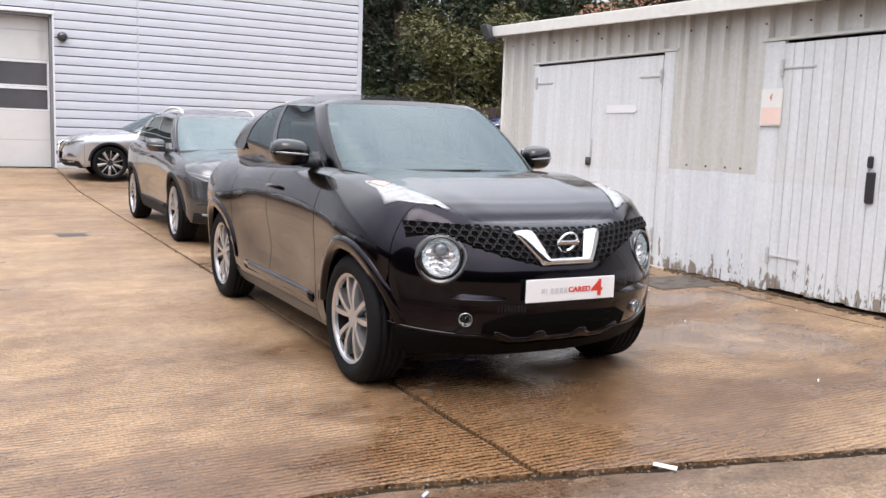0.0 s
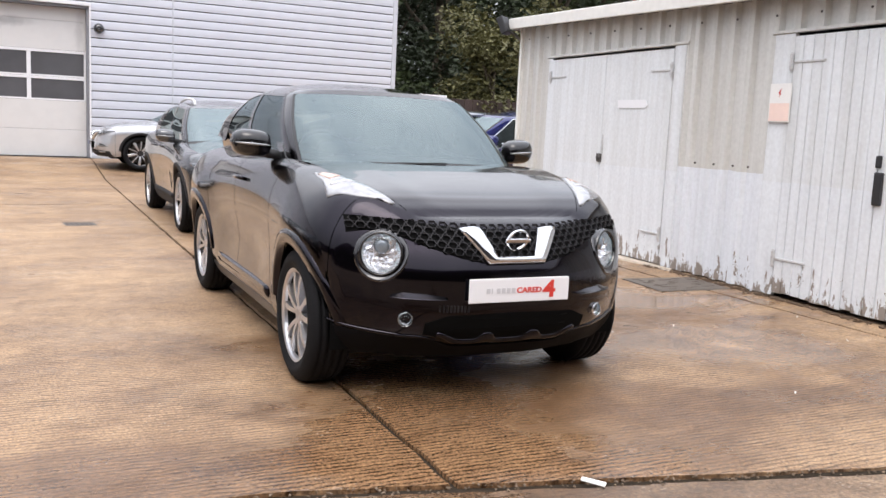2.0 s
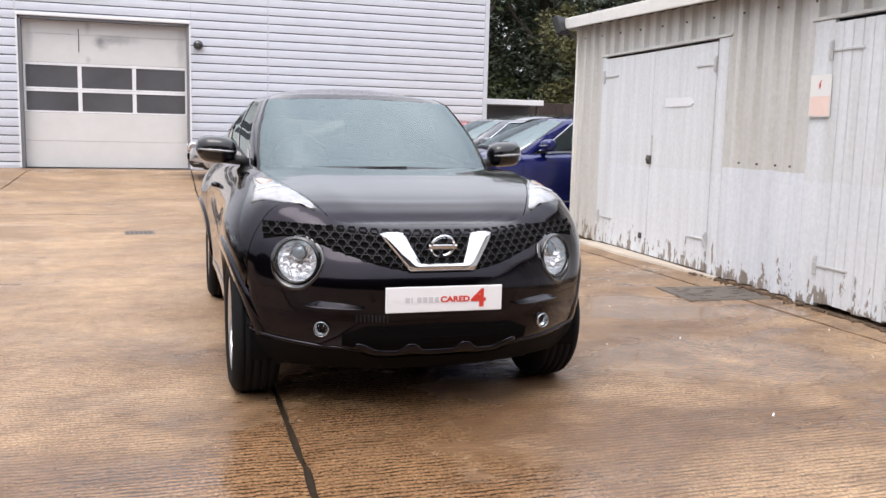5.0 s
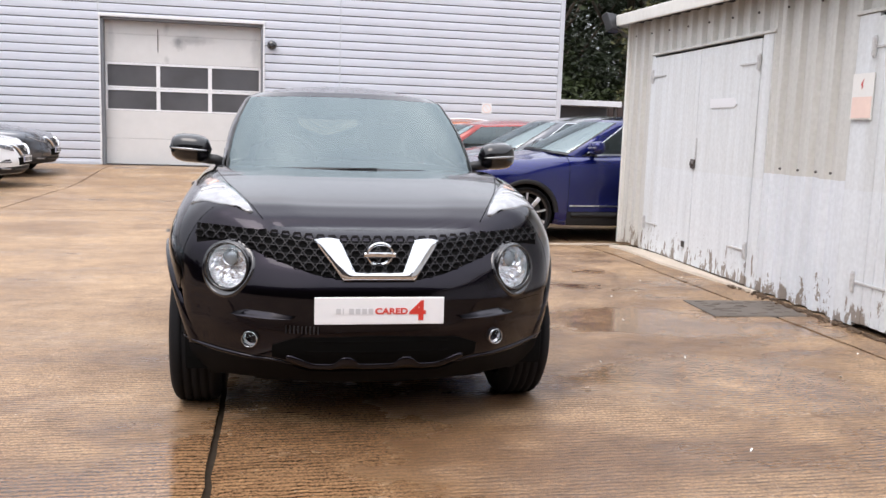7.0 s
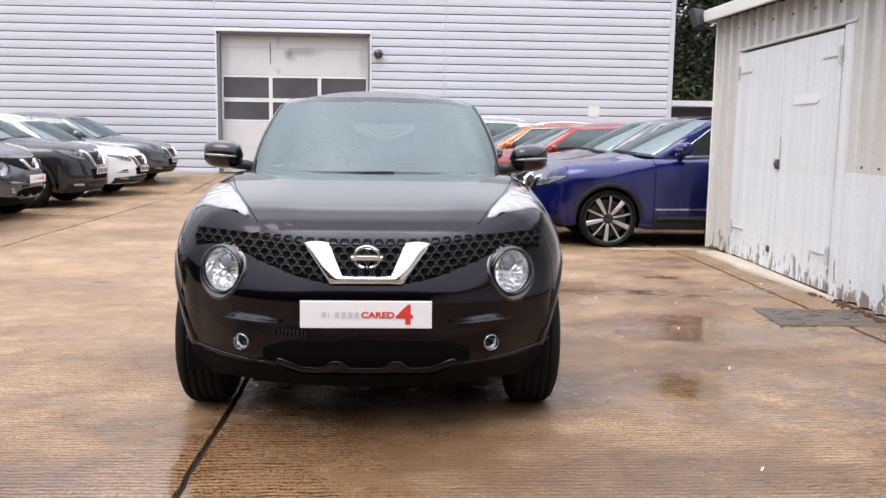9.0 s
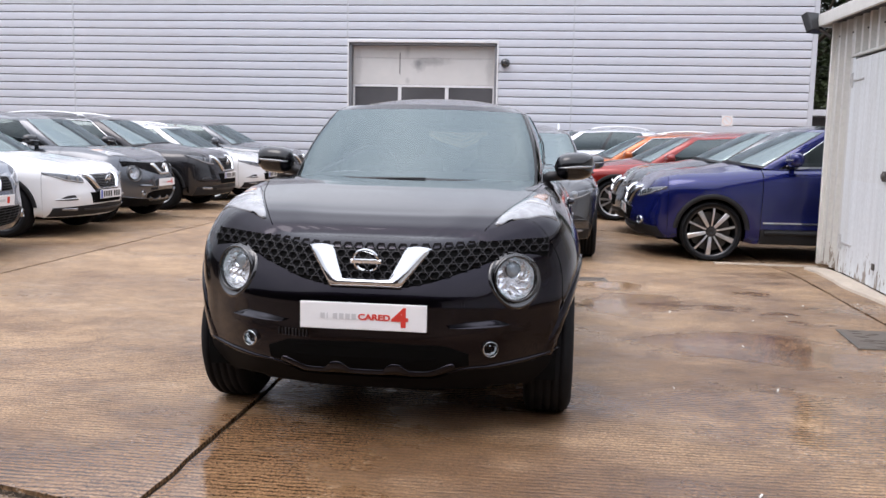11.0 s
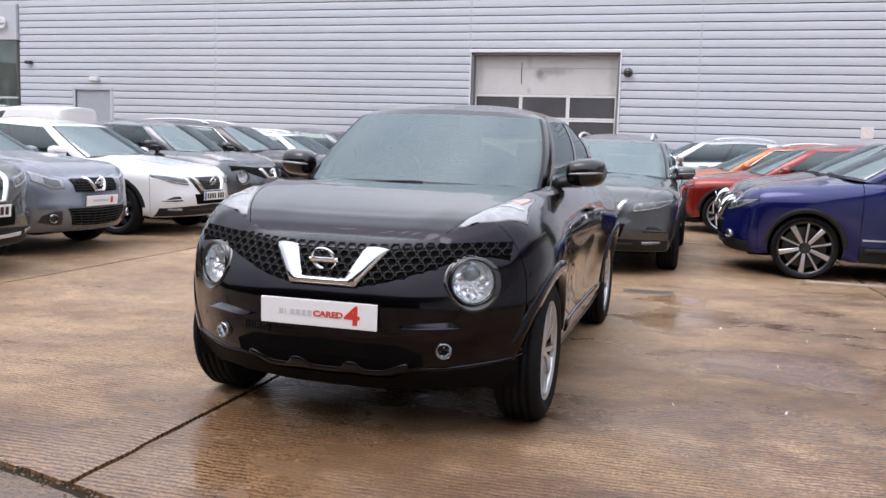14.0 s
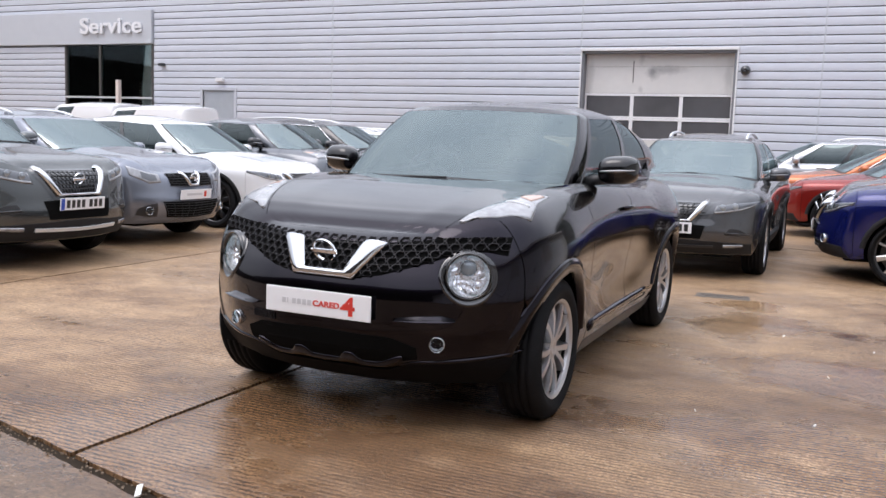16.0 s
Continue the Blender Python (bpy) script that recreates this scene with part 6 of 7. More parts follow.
OLDER = dict(CROSSOVER, belt=((0, 1.07), (0.2, 1.03), (0.3, 1.00), (0.5, 1.03), (0.65, 1.08), (0.8, 1.10), (1, 1.05)), length=4.53, width=1.78, wheelbase=2.76,
    shoulder=((0, 0.81), (0.08, 0.82), (0.14, 0.855), (0.18, 0.90), (0.24, 0.965), (0.30, 0.99), (0.40, 1.01), (0.60, 1.05), (0.75, 1.09), (0.9, 1.07), (1, 1.04)),
    roof_edge=((0, 1.41), (0.3, 1.40), (0.5, 1.43), (0.7, 1.39), (1, 1.35)), back_base=3.55, back_top=3.25)

VAN = dict(CROSSOVER, shoulder=((0, 0.840), (0.08, 0.850), (0.14, 0.875), (0.18, 0.905), (0.24, 0.940), (0.30, 0.970), (0.40, 1.00), (0.60, 1.04), (0.75, 1.08), (0.9, 1.06), (1, 1.03)),
    belt=((0, 1.07), (0.2, 1.03), (0.3, 1.00), (0.5, 1.03), (0.65, 1.08), (0.8, 1.10), (1, 1.05)), length=4.40, width=1.70, wheelbase=2.725, nose=-0.80, screen_base=0.10, screen_top=0.98, back_base=3.58, back_top=3.52, roof_half=0.66,
    roof_edge=((0, 1.82), (0.3, 1.83), (0.5, 1.88), (0.7, 1.88), (1, 1.87)), pillars=(0.245, 0.305, 0.42, 0.43, 0.69, 0.76), mirror=(0.78, 0.70, 1.12, 1.0), wheel_radius=0.32, rim=0.2, arch=0.36)


def lattice(tree, low, high, rows, cols, radius, lift, stagger=True):
    """A grille of staggered cells laid between two polylines of the front."""
    bm = bmesh.new()
    line_of = between(low, high, cols * 2, rows)
    put = lambda p: laid(tree, (p[0], -3, p[2]), (0, 1, 0), lift)[0]
    for j in range(rows + 1):
        tube(bm, [put(line_of[i][j]) for i in range(cols * 2 + 1)], radius, 5)
    for j in range(rows):
        for i in range(cols + 1):
            k = 2 * i + (1 if stagger and j % 2 else 0)
            if k <= cols * 2:
                tube(bm, [put(line_of[k][j]), put(line_of[k][j + 1])], radius, 5)
    return bm


def honeycomb(tree, low, high, wide, tall, lift):
    """Staggered six-sided cells with sloping walls, in rows that follow the upper edge of a band of the front."""
    bm = bmesh.new()
    low, high = [(p[0], p[2]) for p in low], [(p[0], p[2]) for p in high]
    half = min(-low[0][0], high[-1][0])
    put = lambda x, z, up: bm.verts.new(laid(tree, (x, -3, z), (0, 1, 0), up)[0])
    shape = ((-0.52, 0.0), (-0.30, 0.50), (0.30, 0.50), (0.52, 0.0), (0.30, -0.50), (-0.30, -0.50))
    for j in range(8):
        count = int(half / wide) + 1
        for i in range(-count, count + 1):
            x = (i + 0.5 * (j % 2)) * wide
            if abs(x) > half - 0.3 * wide:
                continue
            floor, roof = curve(low, x) + 0.003, curve(high, x) - 0.003
            z = roof - (j + 0.5) * tall
            if z < floor + 0.12 * tall:
                continue
            rings = []
            for size, up in ((1.0, lift), (0.84, lift + 0.0005), (0.70, 0.003)):
                sink = 0.10 * tall if size < 0.7 else 0.0
                rings.append([put(clamp(x + dx * wide * size, -half, half), clamp(z + dz * tall * 1.16 * size + sink, floor, roof), up) for dx, dz in shape])
            for a, b in zip(rings, rings[1:]):
                for k in range(6):
                    quad = (a[k], a[(k + 1) % 6], b[(k + 1) % 6], b[k])
                    bm.faces.new(quad)
    return bm


def chrome_u(car, tree, outer, inner, lift, mat=CHROME, name="chrome_grille_surround"):
    rows = between([(x, 0, z) for x, z in outer], [(x, 0, z) for x, z in inner], 9 * (len(outer) - 1), 6)
    return part(name, trim_panel(tree, rows, (0, 1, 0), lift, 0.03, 0.016), mat, car, "bright chrome", soft=True)


def juke_front(car, body, tree, coat, trim, plate):
    front = (0, 1, 0)
    # dark honeycomb band between bonnet and bumper
    half = [(0.0, 0.676, 0.848), (0.13, 0.680, 0.848), (0.27, 0.704, 0.852), (0.45, 0.762, 0.863), (0.56, 0.806, 0.870), (0.66, 0.815, 0.876), (0.745, 0.800, 0.878)]
    low = [(-x, 0, a) for x, a, b in reversed(half[1:])] + [(x, 0, a) for x, a, b in half]
    high = [(-x, 0, b) for x, a, b in reversed(half[1:])] + [(x, 0, b) for x, a, b in half]
    grille = part("grille", trim_panel(tree, between(low, high, 90, 8), front, 0.002, 0.01), UNDER, car, "black honeycomb grille")
    part("grille_mesh", honeycomb(tree, low, high, 0.047, 0.0265, 0.013), GRILLE_BLACK, grille)
    chrome_u(car, tree, [(-0.262, 0.828), (-0.148, 0.678), (0.148, 0.678), (0.262, 0.828)], [(-0.150, 0.830), (-0.094, 0.712), (0.094, 0.712), (0.150, 0.830)], 0.016)
    ring_badge(car, tree, 0.766, 0.057, 0.046)
    # round lamps in the bumper, fog lamps below
    for sign in (-1, 1):
        p, n = laid(tree, (sign * 0.615, -3, 0.715), front)
        n = Vector((n.x * 0.75, n.y, n.z * 0.3)).normalized()
        round_lamp(car, p - n * 0.004, n, 0.094, 0.050)
        # the collar that carries the round lamp, dished from the bumper's skin down to the lamp
        bm = bmesh.new()
        turn = Matrix.Translation(p - n * 0.004) @ n.to_track_quat("Y", "Z").to_matrix().to_4x4()
        rows = []
        for k in range(48):
            a = 2 * math.pi * k / 48
            ring = []
            for r, up in ((0.128, 0.001), (0.122, 0.009), (0.115, 0.007)):
                q = turn @ Vector((r * math.cos(a), 0, r * math.sin(a)))
                place, normal, _, _ = tree.find_nearest(q)
                ring.append(place + n * up)
            for r, up in ((0.107, 0.000), (0.101, 0.004), (0.096, -0.006)):
                ring.append(turn @ Vector((r * math.cos(a), up, r * math.sin(a))))
            rows.append([bm.verts.new(v) for v in ring])
        for a, b in zip(rows, rows[1:] + rows[:1]):
            for i in range(5):
                bm.faces.new((a[i], a[i + 1], b[i + 1], b[i]))
        part("lamp_collar", bm, COLLAR, car, "glossy dark lamp collar", soft=True)
        p, n = laid(tree, (sign * 0.516, -3, 0.425), front)
        n = Vector((n.x * 0.8, n.y, 0)).normalized()
        round_lamp(car, p + n * 0.006, n, 0.031, 0.022, "fog_lamp", CHROME, False)
        # bumper ledges beside the plate: a shelf that looks up, undercut below
        part("bumper_ledge", trim_panel(tree, between([(sign * 0.345, 0, 0.524), (sign * 0.43, 0, 0.516), (sign * 0.535, 0, 0.518), (sign * 0.580, 0, 0.530)], [(sign * 0.345, 0, 0.532), (sign * 0.43, 0, 0.544), (sign * 0.535, 0, 0.550), (sign * 0.580, 0, 0.536)], 18, 10), front, 0.0006, 0.004, 0.034, ((0, 0.0), (0.10, 0.9), (0.2, 1.0), (0.6, 0.5), (1, 0.0))), coat, car, soft=True)
        # slotted grille beside the plate
        for k in range(9 if sign < 0 else 0):
            bm = bmesh.new()
            p, n = laid(tree, (sign * (0.245 + 0.016 * k), -3, 0.478), front, 0.004)
            box(bm, (-0.0035, -0.004, -0.016), (0.0035, 0.008, 0.016), 0.002, Matrix.Translation(p), 1)
            part("slot_bar", bm, GRILLE_BLACK, car)
        # boomerang lamps on the wing tops
        inner = [(sign * 0.512, -0.412, 0), (sign * 0.560, -0.300, 0), (sign * 0.622, -0.125, 0), (sign * 0.676, 0.010, 0), (sign * 0.735, 0.105, 0)]
        outer = [(sign * 0.528, -0.420, 0), (sign * 0.658, -0.340, 0), (sign * 0.782, -0.230, 0), (sign * 0.752, -0.060, 0), (sign * 0.752, 0.095, 0)]
        lamp = part("wing_lamp", trim_panel(tree, between(inner, outer, 32, 10), (0, 0, -1), 0.004, 0.03, 0.005), BULB_WHITE, car, "clear boomerang-shaped side lamp", soft=True)
        a_in = [(sign * 0.672, -0.075, 0), (sign * 0.690, -0.01, 0), (sign * 0.722, 0.06, 0)]
        a_out = [(sign * 0.722, -0.085, 0), (sign * 0.732, -0.03, 0), (sign * 0.742, 0.05, 0)]
        part("amber_segment", trim_panel(tree, between(a_in, a_out, 8, 4), (0, 0, -1), 0.0115, 0.012), AMBER, lamp, soft=True)
        r_in = [(sign * 0.640, -0.175, 0), (sign * 0.690, -0.155, 0), (sign * 0.735, -0.140, 0)]
        r_out = [(sign * 0.645, -0.185, 0), (sign * 0.695, -0.172, 0), (sign * 0.745, -0.158, 0)]
        part("dark_divider", trim_panel(tree, between(r_in, r_out, 8, 3), (0, 0, -1), 0.0115, 0.012), PRINT_GREY, lamp, soft=True)
    # matt lower valance under the crease of the bumper
    crease = ((0.0, 0.285), (0.07, 0.285), (0.095, 0.325), (0.13, 0.338), (0.19, 0.362), (0.25, 0.400), (0.3, 0.42))

    def valance_point(u, v):
        bottom, top = curve(body.sill, abs(u)), curve(body.shoulder, abs(u))
        return body.side(u, v * (curve(crease, abs(u)) - bottom) / (top - bottom))

    arches = [(0.0, body.wheel_radius, body.arch)]
    plain_panel("valance", sheet_patch(valance_point, -0.262, 0.262, 120, 0.0, 1.0, 10, 0.012, arches, 0.006), VALANCE, car, "matt black lower valance")
    # lower intake and lip
    low = [(-0.43, 0, 0.350), (-0.30, 0, 0.325), (0, 0, 0.318), (0.30, 0, 0.325), (0.43, 0, 0.350)]
    high = [(-0.43, 0, 0.405), (-0.33, 0, 0.445), (0, 0, 0.455), (0.33, 0, 0.445), (0.43, 0, 0.405)]
    intake = part("lower_intake", trim_panel(tree, between(low, high, 30, 8), front, 0.003, 0.01), UNDER, car)
    for z in (0.385, 0.43):
        bm = bmesh.new()
        tube(bm, [laid(tree, (lerp(-0.30, 0.30, k / 12), -3, z), front, -0.001)[0] for k in range(13)], 0.006, 6)
        part("intake_slat", bm, UNDER, intake, soft=True)
    lip_low, lip_high = [], []
    for k in range(41):
        x = lerp(-0.37, 0.37, k / 40)
        lip_low.append((x, 0, 0.298 + 0.045 * smooth(0.27, 0.37, abs(x))))
        lip_high.append((x, 0, 0.324 + 0.034 * math.exp(-(((abs(x) - 0.125) / 0.042) ** 4)) + 0.04 * smooth(0.25, 0.37, abs(x))))
    part("skid_lip", trim_panel(tree, between(lip_low, lip_high, 80, 5), front, 0.006, 0.012, 0.008), coat, car, soft=True)
    for sign in (-1, 1):
        # the moulded crease that sweeps from the lip out to the wheel opening
        bm = bmesh.new()
        tube(bm, [valance_point(sign * lerp(0.085, 0.232, k / 24), 1.0) + Vector((0, -0.002, 0.002)) for k in range(25)], [0.004 + 0.006 * math.sin(math.pi * k / 24) for k in range(25)], 8)
        part("bumper_crease", bm, coat, car, soft=True)
    # the dealer's show plate
    body_plate, at = number_plate(car, tree, 0.566, bars=False, w=0.265, lift=0.022)
    tagged(body_plate, "white show plate with grey and red lettering")
    for k in range(6):
        bm = bmesh.new()
        a = -0.178 + k * 0.0262
        box(bm, (a, -0.0062, -0.0125), (a + (0.005 if k == 1 else 0.019), -0.0045, 0.0105), 0.0, at)
        part("grey_bar", bm, PRINT_GREY, body_plate)
    for text, size, x, z, wide in (("CARED", 0.034, -0.020, -0.0125, 0.134), ("4", 0.110, 0.119, -0.036, 0.070)):
        bm = lettering(text, size, 0.0008, 0.0012 if wide > 0.1 else 0.003)
        lo, hi = min(v.co.x for v in bm.verts), max(v.co.x for v in bm.verts)
        for v in bm.verts:
            v.co = Vector((x + (v.co.x - lo) / (hi - lo) * wide, v.co.y - 0.0052, v.co.z + z))
        bmesh.ops.transform(bm, matrix=at, verts=bm.verts)
        part("lettering", bm, PRINT_RED, body_plate)


def crossover_front(car, body, tree, coat, trim, plate):
    front = (0, 1, 0)
    top = curve(body.shoulder, 0.0) + 0.012
    z = lambda v: 0.26 + (v - 0.26) * (top - 0.26) / 0.61
    # dark grille with a deep chrome U, set in a black panel that reaches past it
    low = [(-0.27, 0, z(0.590)), (0, 0, z(0.585)), (0.27, 0, z(0.590))]
    high = [(-0.45, 0, z(0.865)), (0, 0, z(0.86)), (0.45, 0, z(0.865))]
    grille = part("grille", trim_panel(tree, between(low, high, 24, 8), front, 0.003, 0.01), GLOSS_BLACK, car)
    inner_low = [(-0.18, 0, z(0.665)), (0, 0, z(0.66)), (0.18, 0, z(0.665))]
    inner_high = [(-0.31, 0, z(0.85)), (0, 0, z(0.845)), (0.31, 0, z(0.85))]
    part("grille_mesh", lattice(tree, inner_low, inner_high, 5, 12, 0.004, 0.008), BLACK_PLASTIC, grille, soft=True)
    chrome_u(car, tree, [(-0.40, z(0.870)), (-0.245, z(0.635)), (0.245, z(0.635)), (0.40, z(0.870))], [(-0.330, z(0.868)), (-0.200, z(0.662)), (0.200, z(0.662)), (0.330, z(0.868))], 0.022)
    ring_badge(car, tree, z(0.775), 0.062, 0.032)
    for sign in (-1, 1):
        a = [(sign * 0.445, 0, z(0.745)), (sign * 0.55, 0, z(0.758)), (sign * 0.70, 0, z(0.795)), (sign * 0.845, 0, z(0.872))]
        b = [(sign * 0.465, 0, z(0.838)), (sign * 0.55, 0, z(0.852)), (sign * 0.70, 0, z(0.882)), (sign * 0.845, 0, z(0.905))]
        lamp = part("headlamp", trim_panel(tree, between(a, b, 24, 8), front, 0.005, 0.02, 0.004), LAMP_DARK, car, "slim dark headlamp", soft=True)
        a = [(sign * 0.455, 0, z(0.750)), (sign * 0.55, 0, z(0.762)), (sign * 0.70, 0, z(0.798)), (sign * 0.83, 0, z(0.868))]
        b = [(sign * 0.458, 0, z(0.768)), (sign * 0.55, 0, z(0.780)), (sign * 0.70, 0, z(0.814)), (sign * 0.83, 0, z(0.874))]
        part("daylight_strip", trim_panel(tree, between(a, b, 20, 3), front, 0.0125, 0.012), BULB_WHITE, lamp, "pale daylight strip", soft=True)
        for q in (0.52, 0.63):
            bm = bmesh.new()
            p, n = laid(tree, (sign * q, -3, z(0.806 + 0.20 * (q - 0.50))), front, 0.013)
            lathe(bm, [(0.004, 0.036), (-0.003, 0.034), (-0.002, 0.028), (-0.007, 0.020), (-0.010, 0.001)], 16, "Y", p, False)
            part("projector", bm, PROJECTOR, lamp, soft=True)
        if plate == "blank":
            p, n = laid(tree, (sign * 0.60, -3, z(0.455)), front)
            n = Vector((n.x * 0.8, n.y, 0)).normalized()
            round_lamp(car, p + n * 0.008, n, 0.046, 0.04, "fog_lamp", CHROME, False)
        else:
            # a dark side vent with a fin of the body's colour through it, and a slim fog lamp in the chin
            a = [(sign * 0.555, 0, z(0.500)), (sign * 0.66, 0, z(0.492)), (sign * 0.795, 0, z(0.502))]
            b = [(sign * 0.600, 0, z(0.572)), (sign * 0.68, 0, z(0.568)), (sign * 0.760, 0, z(0.520))]
            vent = part("side_vent", trim_panel(tree, between(a, b, 14, 4), front, 0.003, 0.01), BLACK_PLASTIC, car)
            a = [(sign * 0.565, 0, z(0.520)), (sign * 0.66, 0, z(0.514)), (sign * 0.785, 0, z(0.512))]
            b = [(sign * 0.572, 0, z(0.530)), (sign * 0.66, 0, z(0.526)), (sign * 0.780, 0, z(0.518))]
            part("vent_fin", trim_panel(tree, between(a, b, 12, 3), front, 0.012, 0.012, 0.006), coat, vent, soft=True)
            a = [(sign * 0.55, 0, z(0.348)), (sign * 0.63, 0, z(0.350)), (sign * 0.72, 0, z(0.358))]
            b = [(sign * 0.55, 0, z(0.382)), (sign * 0.63, 0, z(0.384)), (sign * 0.73, 0, z(0.386))]
            part("fog_lamp", trim_panel(tree, between(a, b, 8, 4), front, 0.016, 0.02, 0.004), BULB_WHITE, car, "slim clear fog lamp", soft=True)
    low = [(-0.80, 0, 0.26), (-0.5, 0, 0.262), (0, 0, 0.265), (0.5, 0, 0.262), (0.80, 0, 0.26)]
    high = [(-0.80, 0, z(0.39)), (-0.5, 0, z(0.41)), (0, 0, z(0.43)), (0.5, 0, z(0.41)), (0.80, 0, z(0.39))]
    part("lower_bumper", trim_panel(tree, between(low, high, 40, 6), front, 0.006, 0.01), trim, car)
    a = [(-0.34, 0, z(0.44)), (0, 0, z(0.44)), (0.34, 0, z(0.44))]
    b = [(-0.38, 0, z(0.60)), (0, 0, z(0.61)), (0.38, 0, z(0.60))]
    part("lower_intake", trim_panel(tree, between(a, b, 20, 4), front, 0.004, 0.01), UNDER, car)
    a = [(-0.46, 0, z(0.345)), (0, 0, z(0.335)), (0.46, 0, z(0.345))]
    b = [(-0.46, 0, z(0.372)), (0, 0, z(0.36)), (0.46, 0, z(0.372))]
    part("skid_strip", trim_panel(tree, between(a, b, 20, 3), front, 0.02, 0.02), RAIL if plate == "bars_chrome" else BLACK_PLASTIC, car)
    number_plate(car, tree, z(0.565), bars=plate.startswith("bars"), blank=not plate.startswith("bars"), lift=0.026)


def older_front(car, body, tree, coat, trim, plate):
    front = (0, 1, 0)
    low = [(-0.34, 0, 0.67), (0, 0, 0.66), (0.34, 0, 0.67)]
    high = [(-0.36, 0, 0.80), (0, 0, 0.805), (0.36, 0, 0.80)]
    grille = part("grille", trim_panel(tree, between(low, high, 24, 6), front, 0.003, 0.01), UNDER, car)
    part("grille_mesh", lattice(tree, low, high, 5, 12, 0.003, 0.008), BLACK_PLASTIC, grille, soft=True)
    chrome_u(car, tree, [(-0.16, 0.805), (-0.075, 0.66), (0.075, 0.66), (0.16, 0.805)], [(-0.115, 0.805), (-0.045, 0.69), (0.045, 0.69), (0.115, 0.805)], 0.02)
    ring_badge(car, tree, 0.745, 0.06, 0.028)
    for sign in (-1, 1):
        a = [(sign * 0.45, 0, 0.71), (sign * 0.58, 0, 0.70), (sign * 0.76, 0, 0.79)]
        b = [(sign * 0.46, 0, 0.80), (sign * 0.60, 0, 0.83), (sign * 0.76, 0, 0.89)]
        lamp = part("headlamp", trim_panel(tree, between(a, b, 18, 6), front, 0.006, 0.02), BULB_WHITE, car, "swept clear headlamp", soft=True)
        a = [(sign * 0.49, 0, 0.73), (sign * 0.57, 0, 0.725), (sign * 0.65, 0, 0.76)]
        b = [(sign * 0.50, 0, 0.79), (sign * 0.57, 0, 0.80), (sign * 0.65, 0, 0.83)]
        part("lamp_insert", trim_panel(tree, between(a, b, 10, 4), front, 0.009, 0.01), LAMP_DARK, lamp)
        a = [(sign * 0.50, 0, 0.33), (sign * 0.60, 0, 0.33), (sign * 0.72, 0, 0.36)]
        b = [(sign * 0.52, 0, 0.48), (sign * 0.60, 0, 0.47), (sign * 0.70, 0, 0.43)]
        part("fog_recess", trim_panel(tree, between(a, b, 10, 4), front, 0.004, 0.01), BLACK_PLASTIC, car)
        p, n = laid(tree, (sign * 0.60, -3, 0.40), front)
        n = Vector((n.x * 0.8, n.y, 0)).normalized()
        round_lamp(car, p + n * 0.008, n, 0.042, 0.04, "fog_lamp", CHROME, False)
    a = [(-0.38, 0, 0.32), (0, 0, 0.30), (0.38, 0, 0.32)]
    b = [(-0.46, 0, 0.50), (0, 0, 0.49), (0.46, 0, 0.50)]
    intake = part("lower_intake", trim_panel(tree, between(a, b, 20, 6), front, 0.004, 0.01), UNDER, car)
    part("intake_slats", lattice(tree, [(x * 0.97, y, v + 0.02) for x, y, v in a], [(x * 0.97, y, v - 0.02) for x, y, v in b], 5, 8, 0.003, 0.008, False), BLACK_PLASTIC, intake, soft=True)
    number_plate(car, tree, 0.565, bars=False, blank=True, lift=0.022)


FRONTS = {"juke": juke_front, "crossover": crossover_front, "older": older_front}


def on_ground(x, y, turn):
    return pose(x, y, ground_height(x, y), 0, 0, turn)


build_car("hatchback_crossover", "glossy black compact crossover with round lamps and a dealer show plate", pose(2.690, 4.182, 0), JUKE, BLACK_COAT, wheel="twin", style="juke", trim=GLOSS_BLACK, cladding=False, detail=1.15)

GREY = paint("gunmetal_paint", (0.085, 0.087, 0.093), 0.65)
SLATE = paint("slate_paint", (0.105, 0.112, 0.126), 0.6)
WHITE = paint("white_paint", (0.78, 0.78, 0.79), 0.0, 0.01)
SILVER = paint("silver_paint", (0.50, 0.51, 0.53), 0.6)
BLUE = paint("blue_paint", (0.005, 0.009, 0.098), 0.4)
ORANGE = paint("orange_paint", (0.40, 0.105, 0.025), 0.4)
DARK = paint("dark_grey_paint", (0.025, 0.024, 0.027), 0.5)
GREEN_GREY = paint("green_grey_paint", (0.066, 0.072, 0.074), 0.6)
PALE_BLUE = paint("silver_blue_paint", (0.19, 0.205, 0.245), 0.6)

RED = paint("red_paint", (0.22, 0.016, 0.012), 0.3)
ROW = "cars parked in a row"
FACING = "cars parked before the garages"
build_car("crossover", "gunmetal grey crossover parked behind the black one", on_ground(3.07, 10.15, 0), CROSSOVER, GREY, rails=True, detail=0.7, wheel="twin")
build_car("crossover", "deep blue crossover with chrome window line and two-tone alloys", on_ground(5.29, 11.16, -90), TALL, BLUE, FACING, wheel="cut", chrome_line=True, plate="blank", detail=0.7)
build_car("crossover", "grey crossover with chrome window line between blue and red ones", on_ground(5.27, 13.45, -90), TALL, SLATE, FACING, wheel="cut", chrome_line=True, plate="blank", detail=0.55)
build_car("crossover", "bright red crossover parked beside the orange one", on_ground(4.54, 15.85, -90), CROSSOVER, RED, FACING, wheel="twin", plate="blank", detail=0.5)
build_car("crossover", "burnt orange crossover with silver roof rails", on_ground(4.05, 18.15, -90), CROSSOVER, ORANGE, FACING, wheel="twin", rails=True, chrome_line=True, detail=0.5)
build_car("crossover", "pale silver crossover parked before the workshop wall", on_ground(2.82, 20.3, -90), CROSSOVER, SILVER, FACING, wheel="cut", rails=True, detail=0.5)
